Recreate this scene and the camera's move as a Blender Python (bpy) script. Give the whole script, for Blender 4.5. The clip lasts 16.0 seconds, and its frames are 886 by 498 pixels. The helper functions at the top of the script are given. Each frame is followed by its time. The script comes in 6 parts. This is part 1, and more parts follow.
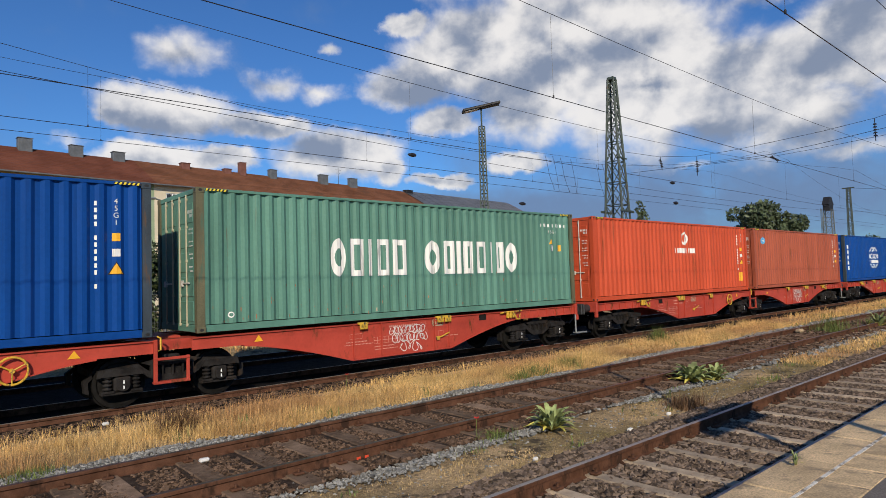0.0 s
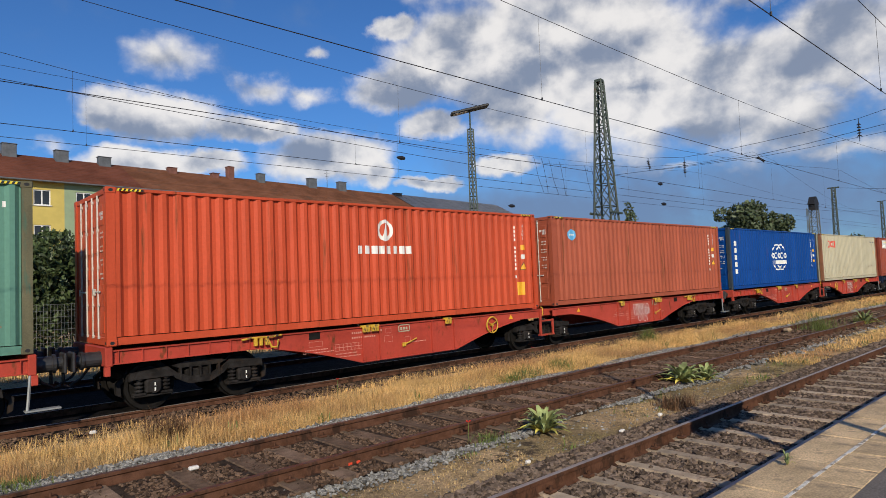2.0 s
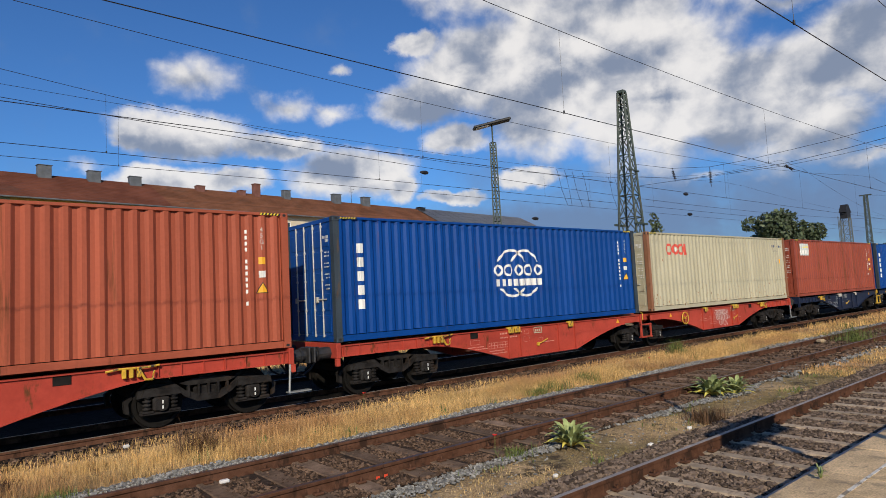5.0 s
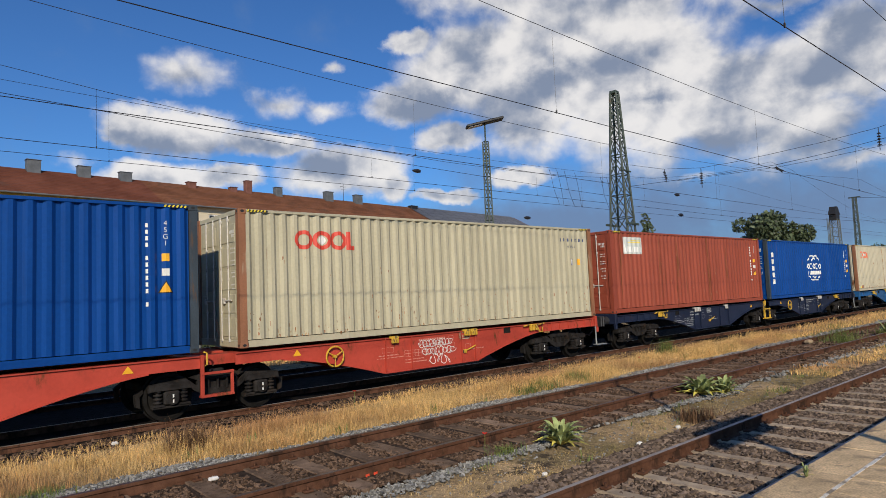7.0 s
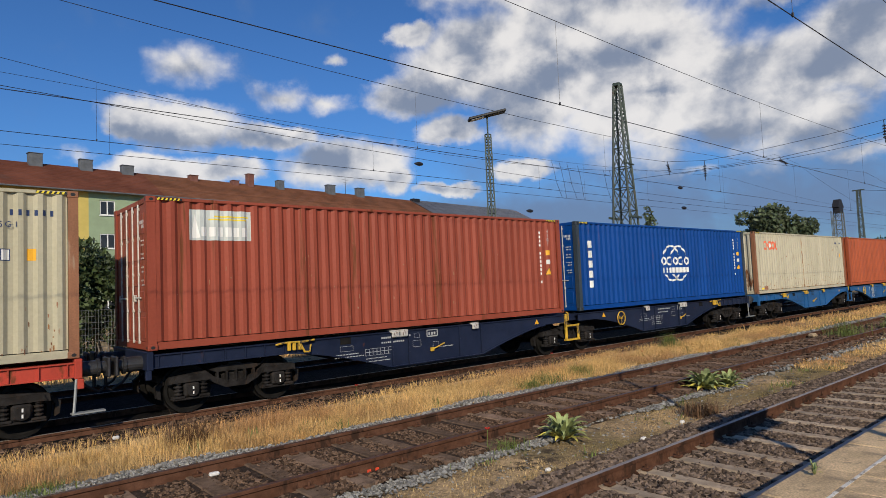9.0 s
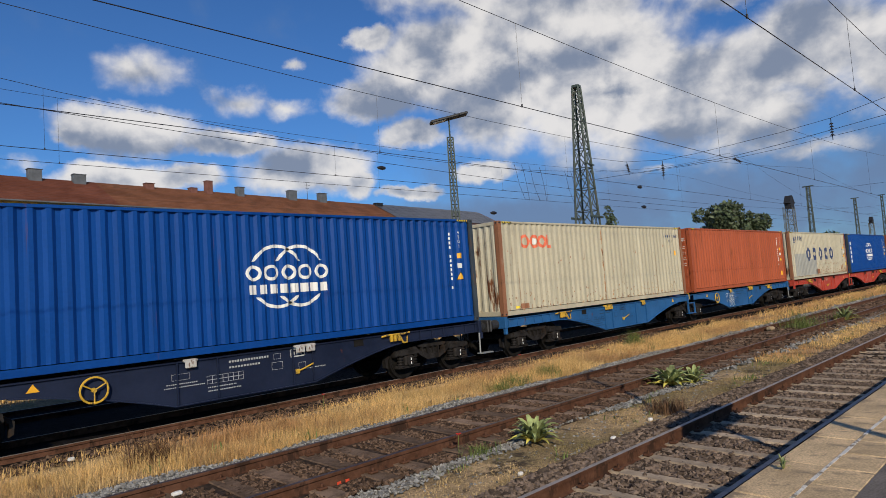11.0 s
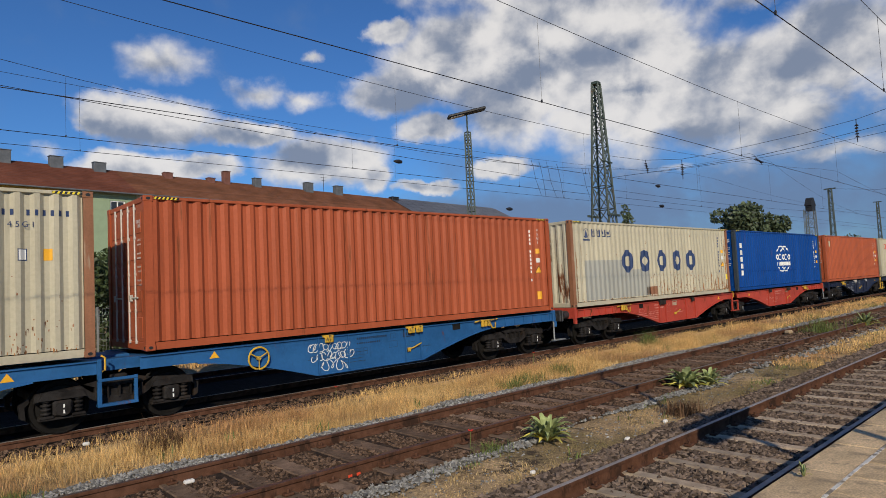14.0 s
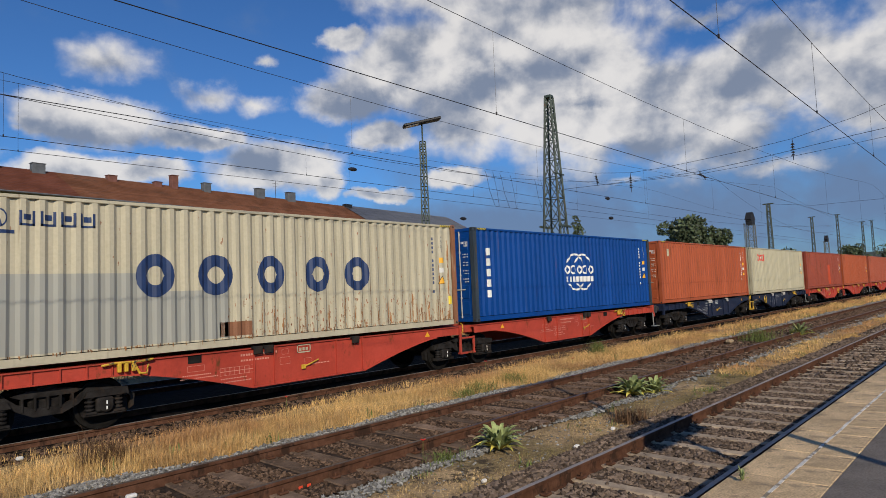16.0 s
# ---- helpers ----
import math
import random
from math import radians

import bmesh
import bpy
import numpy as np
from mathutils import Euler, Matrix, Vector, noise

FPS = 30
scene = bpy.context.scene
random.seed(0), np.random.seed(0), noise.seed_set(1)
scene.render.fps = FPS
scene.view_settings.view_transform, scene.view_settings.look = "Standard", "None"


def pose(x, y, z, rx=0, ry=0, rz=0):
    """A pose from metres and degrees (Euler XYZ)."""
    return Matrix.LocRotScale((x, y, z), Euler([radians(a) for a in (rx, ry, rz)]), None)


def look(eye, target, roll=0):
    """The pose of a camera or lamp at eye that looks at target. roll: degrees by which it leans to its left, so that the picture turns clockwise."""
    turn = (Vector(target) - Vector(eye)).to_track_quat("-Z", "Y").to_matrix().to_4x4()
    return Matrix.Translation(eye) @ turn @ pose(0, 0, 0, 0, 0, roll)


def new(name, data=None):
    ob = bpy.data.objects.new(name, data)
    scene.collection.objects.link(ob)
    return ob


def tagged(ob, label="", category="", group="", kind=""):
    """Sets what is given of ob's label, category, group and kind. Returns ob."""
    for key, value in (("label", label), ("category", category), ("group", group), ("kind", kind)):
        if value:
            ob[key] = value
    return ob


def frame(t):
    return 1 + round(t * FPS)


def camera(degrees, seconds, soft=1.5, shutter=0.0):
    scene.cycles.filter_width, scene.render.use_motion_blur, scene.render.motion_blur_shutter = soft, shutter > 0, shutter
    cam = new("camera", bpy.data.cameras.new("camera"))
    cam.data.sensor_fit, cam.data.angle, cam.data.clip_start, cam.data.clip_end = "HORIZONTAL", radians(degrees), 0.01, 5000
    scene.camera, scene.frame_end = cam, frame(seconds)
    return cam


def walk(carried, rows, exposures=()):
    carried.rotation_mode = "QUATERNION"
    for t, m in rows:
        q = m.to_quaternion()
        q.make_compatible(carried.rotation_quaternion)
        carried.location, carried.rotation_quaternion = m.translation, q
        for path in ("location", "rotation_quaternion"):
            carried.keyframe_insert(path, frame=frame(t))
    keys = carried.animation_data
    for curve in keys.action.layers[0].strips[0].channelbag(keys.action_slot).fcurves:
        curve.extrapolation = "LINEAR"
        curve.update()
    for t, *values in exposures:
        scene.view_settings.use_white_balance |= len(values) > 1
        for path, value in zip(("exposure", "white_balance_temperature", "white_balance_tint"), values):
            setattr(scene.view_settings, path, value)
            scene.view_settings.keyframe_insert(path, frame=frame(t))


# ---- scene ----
cam = camera(71.06, 16.0, 0.65)

PATH = [
    (0.0, -0.017, -0.071, -0.022, -41.27, 2.81, 1.78), (0.5, -0.014, -0.054, -0.013, -43.38, 3.03, 1.85),
    (1.0, -0.015, -0.056, -0.021, -44.01, 3.11, 2.45), (1.5, -0.018, -0.067, -0.017, -41.98, 3.12, 2.67),
    (2.0, -0.007, -0.046, -0.012, -42.2, 3.02, 2.35), (2.5, -0.007, -0.046, -0.011, -42.11, 4.18, 1.87),
    (3.0, -0.038, -0.066, -0.017, -40.22, 4.48, 3.05), (3.5, -0.063, -0.094, -0.014, -39.65, 4.45, 2.52),
    (4.0, -0.06, -0.093, -0.011, -39.69, 4.43, 2.67), (6.5, -0.054, -0.101, -0.012, -40.34, 4.3, 2.9),
    (7.0, -0.056, -0.105, -0.014, -40.72, 4.21, 2.52), (7.5, -0.042, -0.075, -0.008, -40.99, 3.58, 2.22),
    (8.0, -0.025, -0.064, -0.006, -40.79, 3.57, 2.57), (8.5, -0.018, -0.066, -0.014, -40.51, 3.65, 2.6),
    (9.0, 0.005, -0.034, -0.002, -40.52, 3.59, 2.53), (9.5, 0.038, 0.04, 0.022, -43.09, 4.21, 3.72),
    (12.0, 0.067, 0.073, 0.025, -43.77, 3.39, 4.02), (12.5, 0.094, 0.112, 0.021, -42.62, 3.23, 3.66),
    (13.0, 0.071, 0.105, 0.017, -42.3, 3.07, 3.43), (13.5, 0.074, 0.12, 0.029, -41.41, 3.07, 3.39),
    (14.0, 0.079, 0.12, 0.028, -42.47, 3.31, 2.75), (14.5, 0.066, 0.109, 0.024, -43.34, 3.36, 2.81),
    (15.0, 0.035, 0.086, 0.021, -45.16, 3.43, 2.58), (15.5, 0.04, 0.099, 0.029, -44.83, 2.87, 2.07),
    (16.0, 0.043, 0.103, 0.035, -46.8, 3.92, 2.37)]
EYE_Z = 2.0746
walk(cam, [(t, pose(x, y, EYE_Z + z, 90 + pitch, roll, yaw)) for t, x, y, z, yaw, pitch, roll in PATH],
     [(0.0, 0.03), (3.0, 0.02), (7.0, 0.0), (9.5, -0.06), (13.0, -0.14), (16.0, -0.14)])

# ---------------------------------------------------------------- plan
# x runs along the tracks, y across them towards the train, z = 0 at the rail tops of the two empty tracks
TRACK_NEAR, TRACK_MID, TRACK_TRAIN, TRACK_BACK = 3.40, 7.36, 13.563, 18.1
TRAIN_RAIL_Z = -0.15          # the train's track lies a little lower
SIDE_Y = 12.344               # sides of the containers towards the platform
DECK_Z = 1.137                # undersides of the containers
C_LEN, C_WID, C_HGT = 12.192, 2.438, 2.915
PITCH_IN, PITCH_OUT = 13.02, 13.30
PLATFORM_Z, PLATFORM_EDGE = 0.38, 2.15
GROUND_Z = -0.21


def train_shift(t):
    """Where the train's first container begins: it gathers speed a little, with slight unevenness."""
    uneven = np.interp(t, (0, 2, 3.5, 4, 7, 8.5, 9.5, 12, 12.5, 14, 15.5, 16), (-0.04, -0.09, -0.02, 0.0, -0.03, 0.02, 0.13, -0.02, -0.08, -0.15, 0.12, 0.02))
    return -8.562 - 7.281 * t - 0.01974 * t * t + float(uneven)


# ---------------------------------------------------------------- light
SUN_TRAVEL = Vector((0.600, 0.818, -0.545))
sun = new("sun", bpy.data.lights.new("sun", "SUN"))
sun.data.energy, sun.data.angle, sun.data.color = 4.15, radians(0.53), (1.0, 0.875, 0.69)
sun.matrix_world = look((-20, -30, 30), Vector((-20, -30, 30)) + SUN_TRAVEL)
SUN_EL = math.atan2(0.545, 1.014)
SUN_AZ = math.atan2(-0.600, -0.818)


def build_world():
    w = bpy.data.worlds.new("sky")
    scene.world = w
    w.use_nodes = True
    nt = w.node_tree
    nt.nodes.clear()

    def nd(kind, **kw):
        n = nt.nodes.new(kind)
        for k, v in kw.items():
            if k == "operation":
                n.operation = v
        return n

    def m(op, a, b=None, c=None):
        n = nt.nodes.new("ShaderNodeMath")
        n.operation = op
        for i, v in enumerate((a, b, c)):
            if v is None:
                continue
            if isinstance(v, (int, float)):
                n.inputs[i].default_value = v
            else:
                nt.links.new(v, n.inputs[i])
        return n.outputs[0]

    sky = nd("ShaderNodeTexSky")
    sky.sky_type, sky.sun_disc = "NISHITA", False
    sky.sun_elevation, sky.sun_rotation = SUN_EL, SUN_AZ % (2 * math.pi)
    sky.air_density, sky.dust_density, sky.ozone_density = 1.0, 0.4, 2.0
    tc = nd("ShaderNodeTexCoord")
    sep = nd("ShaderNodeSeparateXYZ")
    nt.links.new(tc.outputs["Generated"], sep.inputs[0])
    az = m("MULTIPLY", m("ARCTAN2", sep.outputs[0], sep.outputs[1]), 180 / math.pi)
    el = m("MULTIPLY", m("ARCSINE", sep.outputs[2]), 180 / math.pi)
    comb = nd("ShaderNodeCombineXYZ")
    nt.links.new(az, comb.inputs[0])
    nt.links.new(m("MULTIPLY", el, 1.15), comb.inputs[1])

    def noise_tex(scale, detail, rough, dx=0.0, dy=0.0, dist=0.0):
        add = nd("ShaderNodeVectorMath")
        add.operation = "ADD"
        add.inputs[1].default_value = (dx, dy, 0.0)
        nt.links.new(comb.outputs[0], add.inputs[0])
        n = nd("ShaderNodeTexNoise")
        n.inputs["Scale"].default_value, n.inputs["Detail"].default_value = scale, detail
        n.inputs["Roughness"].default_value, n.inputs["Distortion"].default_value = rough, dist
        nt.links.new(add.outputs[0], n.inputs["Vector"])
        return n.outputs["Fac"]

    # outlines are frayed by pushing the look-up about with coarse and fine noise
    def frayed(scale, detail, rough, amount, dx):
        add = nd("ShaderNodeVectorMath")
        add.operation = "ADD"
        add.inputs[1].default_value = (dx, 5.0, 0.0)
        nt.links.new(comb.outputs[0], add.inputs[0])
        n = nd("ShaderNodeTexNoise")
        n.inputs["Scale"].default_value, n.inputs["Detail"].default_value, n.inputs["Roughness"].default_value = scale, detail, rough
        nt.links.new(add.outputs[0], n.inputs["Vector"])
        mid = nd("ShaderNodeVectorMath")
        mid.operation = "SUBTRACT"
        mid.inputs[1].default_value = (0.5, 0.5, 0.5)
        nt.links.new(n.outputs["Color"], mid.inputs[0])
        big = nd("ShaderNodeVectorMath")
        big.operation = "MULTIPLY"
        big.inputs[1].default_value = (amount, amount * 0.62, 0.0)
        nt.links.new(mid.outputs[0], big.inputs[0])
        return big.outputs[0]

    def plus(p, q):
        n = nd("ShaderNodeVectorMath")
        n.operation = "ADD"
        nt.links.new(p, n.inputs[0])
        nt.links.new(q, n.inputs[1])
        return n.outputs[0]

    plain = nd("ShaderNodeCombineXYZ")
    nt.links.new(az, plain.inputs[0])
    nt.links.new(el, plain.inputs[1])
    where = plus(plain.outputs[0], plus(frayed(0.20, 4, 0.5, 3.6, 3.0), frayed(0.75, 7, 0.62, 1.9, 31.0)))

    def field(ovals, blend=0.22):
        """Highest in the middle of each oval (azimuth, elevation, half width, half height, in degrees), 0 on its rim."""
        out = None
        for a0, e0, ra, re in ovals:
            off = nd("ShaderNodeVectorMath")
            off.operation = "SUBTRACT"
            off.inputs[1].default_value = (a0, e0, 0.0)
            nt.links.new(where, off.inputs[0])
            div = nd("ShaderNodeVectorMath")
            div.operation = "MULTIPLY"
            div.inputs[1].default_value = (1 / ra, 1 / re, 0.0)
            nt.links.new(off.outputs[0], div.inputs[0])
            ln = nd("ShaderNodeVectorMath")
            ln.operation = "LENGTH"
            nt.links.new(div.outputs[0], ln.inputs[0])
            v = m("SUBTRACT", 1.0, ln.outputs["Value"])
            out = v if out is None else m("SMOOTH_MAX", out, v, blend)
        return out

    heaps = [(17.6, 14.7, 5.8, 2.3), (24.3, 13.9, 3.8, 1.3), (14.4, 14.2, 2.4, 1.2), (27.0, 13.8, 2.7, 1.2), (32.0, 11.5, 6.4, 2.5),
             (36.7, 10.2, 2.3, 1.4), (16.3, 10.9, 5.4, 1.3), (21.7, 11.0, 3.0, 1.2), (41.6, 9.2, 2.9, 0.7), (48.5, 10.3, 3.1, 1.1),
             (38.6, 22.7, 2.6, 1.3), (38.5, 17.7, 4.9, 2.0), (44.4, 20.4, 6.8, 4.3), (51.1, 18.1, 7.7, 6.2), (59.6, 17.7, 9.0, 7.8),
             (56.4, 23.4, 9.8, 3.4), (69.3, 14.5, 8.2, 5.6), (75.6, 16.8, 6.4, 4.2), (42.0, 14.4, 3.4, 1.6), (54.0, 27.5, 16.0, 4.0), (84.0, 14.5, 7.0, 5.0), (90.0, 19.0, 9.0, 7.0)]
    veils = [(9.7, 12.3, 1.9, 1.0), (18.6, 19.4, 3.8, 1.9), (26.6, 17.5, 2.3, 1.3), (30.4, 17.1, 2.5, 1.1), (31.0, 20.4, 1.1, 0.6),
             (76.0, 9.0, 3.0, 1.1), (63.8, 8.9, 1.8, 0.5), (71.0, 21.5, 3.5, 0.9), (79.0, 22.5, 5.0, 1.5)]
    lit = [(48.1, 21.2, 3.1, 2.5), (54.0, 15.0, 3.2, 3.1), (57.9, 22.6, 6.3, 1.5), (59.4, 14.2, 5.6, 3.3), (62.9, 18.4, 2.9, 2.3), (70.7, 14.0, 3.8, 2.3),
           (17.7, 15.9, 5.2, 1.5), (35.6, 10.9, 3.4, 1.9), (48.5, 10.5, 3.4, 1.1), (16.3, 11.3, 5.2, 1.2), (53.3, 21.2, 2.5, 2.3), (43.0, 19.2, 2.2, 1.2), (27.0, 14.6, 2.2, 0.8)]
    dull = [(51.1, 18.3, 3.1, 1.7), (46.9, 16.2, 3.7, 1.8), (45.0, 23.0, 3.4, 1.5), (66.9, 17.3, 3.4, 1.9), (73.3, 15.7, 3.2, 1.6), (75.4, 12.1, 3.2, 1.9),
            (72.3, 10.7, 3.4, 1.4), (64.8, 11.7, 4.4, 1.1), (40.5, 16.9, 3.7, 1.4), (19.9, 13.1, 6.0, 0.9), (29.0, 11.9, 3.2, 1.3), (60.0, 16.4, 2.6, 0.6), (76.0, 19.2, 3.0, 1.4)]
    total = m("MAXIMUM", field(heaps), m("SUBTRACT", m("MULTIPLY", field(veils), 0.42), 0.07))
    # scattered clouds go on behind the camera
    rest = noise_tex(0.045, 5, 0.55, 40.0, 11.0)
    away = m("MULTIPLY", m("ABSOLUTE", m("SUBTRACT", az, 46.0)), 1 / 60.0)
    total = m("MAXIMUM", total, m("SUBTRACT", m("MULTIPLY", rest, m("MINIMUM", away, 1.9)), 1.22))
    billow = noise_tex(0.24, 7, 0.52, 0.0, 0.0, 0.15)
    above = noise_tex(0.24, 7, 0.52, -0.4, 1.35, 0.15)
    dens = m("ADD", total, m("MULTIPLY", m("SUBTRACT", billow, 0.5), 0.85))
    edge = nd("ShaderNodeMapRange")
    edge.interpolation_type = "SMOOTHSTEP"
    edge.inputs[1].default_value, edge.inputs[2].default_value = -0.14, 0.36
    nt.links.new(dens, edge.inputs[0])
    # grey bellies: dull parts of the heaps, and every puff's underside
    under = m("MULTIPLY", m("SUBTRACT", above, billow), 3.4)
    depth = m("SUBTRACT", m("MAXIMUM", field(dull), -0.3), m("MAXIMUM", field(lit), -0.3))
    belly = m("ADD", m("MULTIPLY", depth, 0.8), m("ADD", under, m("MULTIPLY", m("SUBTRACT", noise_tex(0.125, 7, 0.52, 13.0, 2.0, 0.3), 0.5), 1.5)))
    belly = m("ADD", belly, m("MULTIPLY", m("SUBTRACT", m("MINIMUM", dens, 0.75), 0.42), 1.0))
    bell = nd("ShaderNodeMapRange")
    bell.interpolation_type = "SMOOTHSTEP"
    bell.inputs[1].default_value, bell.inputs[2].default_value = -0.95, 0.95
    nt.links.new(belly, bell.inputs[0])
    tone = nd("ShaderNodeMix")
    tone.data_type = "RGBA"
    tone.inputs[6].default_value, tone.inputs[7].default_value = (0.88, 0.85, 0.82, 1), (0.235, 0.28, 0.375, 1)
    nt.links.new(bell.outputs[0], tone.inputs[0])
    # a far blue-grey bank of rain cloud low over the tracks' end
    bank = nd("ShaderNodeMapRange")
    bank.interpolation_type = "SMOOTHSTEP"
    bank.inputs[1].default_value, bank.inputs[2].default_value = 0.0, 1.0
    low = m("SUBTRACT", 1.0, m("DIVIDE", m("ABSOLUTE", m("SUBTRACT", el, 5.5)), 8.5))
    right = m("MINIMUM", 1.0, m("MULTIPLY", m("SUBTRACT", az, 33.0), 0.085))
    nt.links.new(m("ADD", m("MULTIPLY", m("MAXIMUM", low, 0.0), m("MAXIMUM", right, 0.0)), m("MULTIPLY", m("SUBTRACT", billow, 0.5), 1.3)), bank.inputs[0])
    base = nd("ShaderNodeMix")
    base.data_type, base.blend_type = "RGBA", "MULTIPLY"
    base.inputs[0].default_value = 1.0
    base.inputs[7].default_value = (0.035, 0.066, 0.107, 1)
    nt.links.new(sky.outputs[0], base.inputs[6])
    banked = nd("ShaderNodeMix")
    banked.data_type = "RGBA"
    banked.inputs[7].default_value = (0.155, 0.235, 0.40, 1)
    nt.links.new(m("MULTIPLY", bank.outputs[0], 0.92), banked.inputs[0])
    nt.links.new(base.outputs[2], banked.inputs[6])
    mix = nd("ShaderNodeMix")
    mix.data_type = "RGBA"
    nt.links.new(m("MULTIPLY", edge.outputs[0], 0.93), mix.inputs[0])
    nt.links.new(banked.outputs[2], mix.inputs[6])
    nt.links.new(tone.outputs[2], mix.inputs[7])
    bg = nd("ShaderNodeBackground")
    bg.inputs[1].default_value = 1.0
    nt.links.new(mix.outputs[2], bg.inputs[0])
    out = nd("ShaderNodeOutputWorld")
    nt.links.new(bg.outputs[0], out.inputs[0])


build_world()


# ---------------------------------------------------------------- materials
def material(name, color, rough=0.6, metal=0.0, var=0.12, scale=3.0, bump=0.0, bump_scale=60.0, dirt=None, dirt_amount=0.0,
             dirt_scale=1.2, streak=1.0, grain=0.0, object_var=0.0, island_var=0.0, spec=0.5, second=None, chalk=0.0):
    """Paint or raw surface: base colour with broad and fine variation, dirt or rust in patches (drawn out upright by streak), fine relief."""
    mt = bpy.data.materials.new(name)
    mt.use_nodes = True
    nt = mt.node_tree
    b = nt.nodes["Principled BSDF"]
    L = nt.links.new

    def node(kind):
        return nt.nodes.new(kind)

    def mixc(a, bb, fac, blend="MIX"):
        n = node("ShaderNodeMix")
        n.data_type, n.blend_type = "RGBA", blend
        for i, v in ((6, a), (7, bb)):
            if isinstance(v, tuple):
                n.inputs[i].default_value = (*v, 1)
            else:
                L(v, n.inputs[i])
        if isinstance(fac, float):
            n.inputs[0].default_value = fac
        else:
            L(fac, n.inputs[0])
        return n.outputs[2]

    def tex(sc, detail=5, stretch=1.0):
        mp = node("ShaderNodeMapping")
        mp.inputs["Scale"].default_value = (1, 1, 1 / stretch)
        L(tc.outputs["Object"], mp.inputs[0])
        n = node("ShaderNodeTexNoise")
        n.inputs["Scale"].default_value, n.inputs["Detail"].default_value = sc, detail
        n.inputs["Roughness"].default_value = 0.62
        L(mp.outputs[0], n.inputs["Vector"])
        return n.outputs["Fac"]

    def ramp(v, lo, hi, out0=0.0, out1=1.0):
        n = node("ShaderNodeMapRange")
        n.interpolation_type = "SMOOTHSTEP"
        for i, q in enumerate((lo, hi, out0, out1)):
            n.inputs[i + 1].default_value = q
        L(v, n.inputs[0])
        return n.outputs[0]

    tc = node("ShaderNodeTexCoord")
    broad = ramp(tex(scale, 4, streak), 0.3, 0.7)
    lo = tuple(c * (1 - var) for c in color)
    hi = tuple(min(1.0, c * (1 + var) + 0.02 * var) for c in color)
    col = mixc(lo, hi, broad)
    if second:
        col = mixc(col, second, ramp(tex(scale * 0.37, 4), 0.45, 0.62))
    if grain:
        g = ramp(tex(scale * 22, 3), 0.25, 0.75, 1 - grain, 1 + grain)
        n = node("ShaderNodeVectorMath")
        n.operation = "SCALE"
        L(col, n.inputs[0])
        L(g, n.inputs["Scale"])
        col = n.outputs[0]
    if object_var or island_var:
        src = node("ShaderNodeObjectInfo").outputs["Random"] if object_var else node("ShaderNodeNewGeometry").outputs["Random Per Island"]
        k = object_var or island_var
        n = node("ShaderNodeVectorMath")
        n.operation = "SCALE"
        L(col, n.inputs[0])
        L(ramp(src, 0.0, 1.0, 1 - k, 1 + k), n.inputs["Scale"])
        col = n.outputs[0]
    if chalk:
        pale = tuple(min(0.9, c * 1.25 + 0.006) for c in color)
        col = mixc(col, pale, ramp(tex(2.2, 6, streak), 0.46, 0.74, 0.0, chalk))
        grime = tuple(c * 0.55 + 0.01 for c in color)
        col = mixc(col, grime, ramp(tex(7.0, 6, streak * 2.5), 0.53, 0.80, 0.0, chalk * 1.1))
    rgh = None
    if dirt:
        d = tex(dirt_scale, 8, streak * 2.0)
        d2 = tex(dirt_scale * 7, 4, streak * 3.0)
        s = node("ShaderNodeMath")
        s.operation = "MULTIPLY_ADD"
        L(d2, s.inputs[0])
        s.inputs[1].default_value = 0.35
        L(d, s.inputs[2])
        cut = 0.92 - 0.34 * dirt_amount
        fac = ramp(s.outputs[0], cut - 0.05, cut + 0.09)
        col = mixc(col, dirt, fac)
        rgh = ramp(fac, 0.0, 1.0, rough, min(0.95, rough + 0.3))
    L(col, b.inputs["Base Color"])
    if rgh is not None:
        L(rgh, b.inputs["Roughness"])
    else:
        L(ramp(tex(scale * 5, 3), 0.3, 0.7, max(0.02, rough - 0.07), min(1.0, rough + 0.07)), b.inputs["Roughness"])
    b.inputs["Metallic"].default_value = metal
    b.inputs["Specular IOR Level"].default_value = spec
    if bump:
        bp = node("ShaderNodeBump")
        bp.inputs["Strength"].default_value, bp.inputs["Distance"].default_value = 1.0, bump
        L(tex(bump_scale, 6), bp.inputs["Height"])
        L(bp.outputs[0], b.inputs["Normal"])
    return mt


RUST = (0.13, 0.045, 0.018)


def paint(name, color, rust=0.15, rough=0.45, var=0.10, streak=6.0, chalk=0.5, spec=0.18):
    return material(name, color, rough, 0.0, var, 0.7, 0.004, 7.0, RUST, rust, 2.6, streak, 0.06, spec=spec, chalk=chalk)


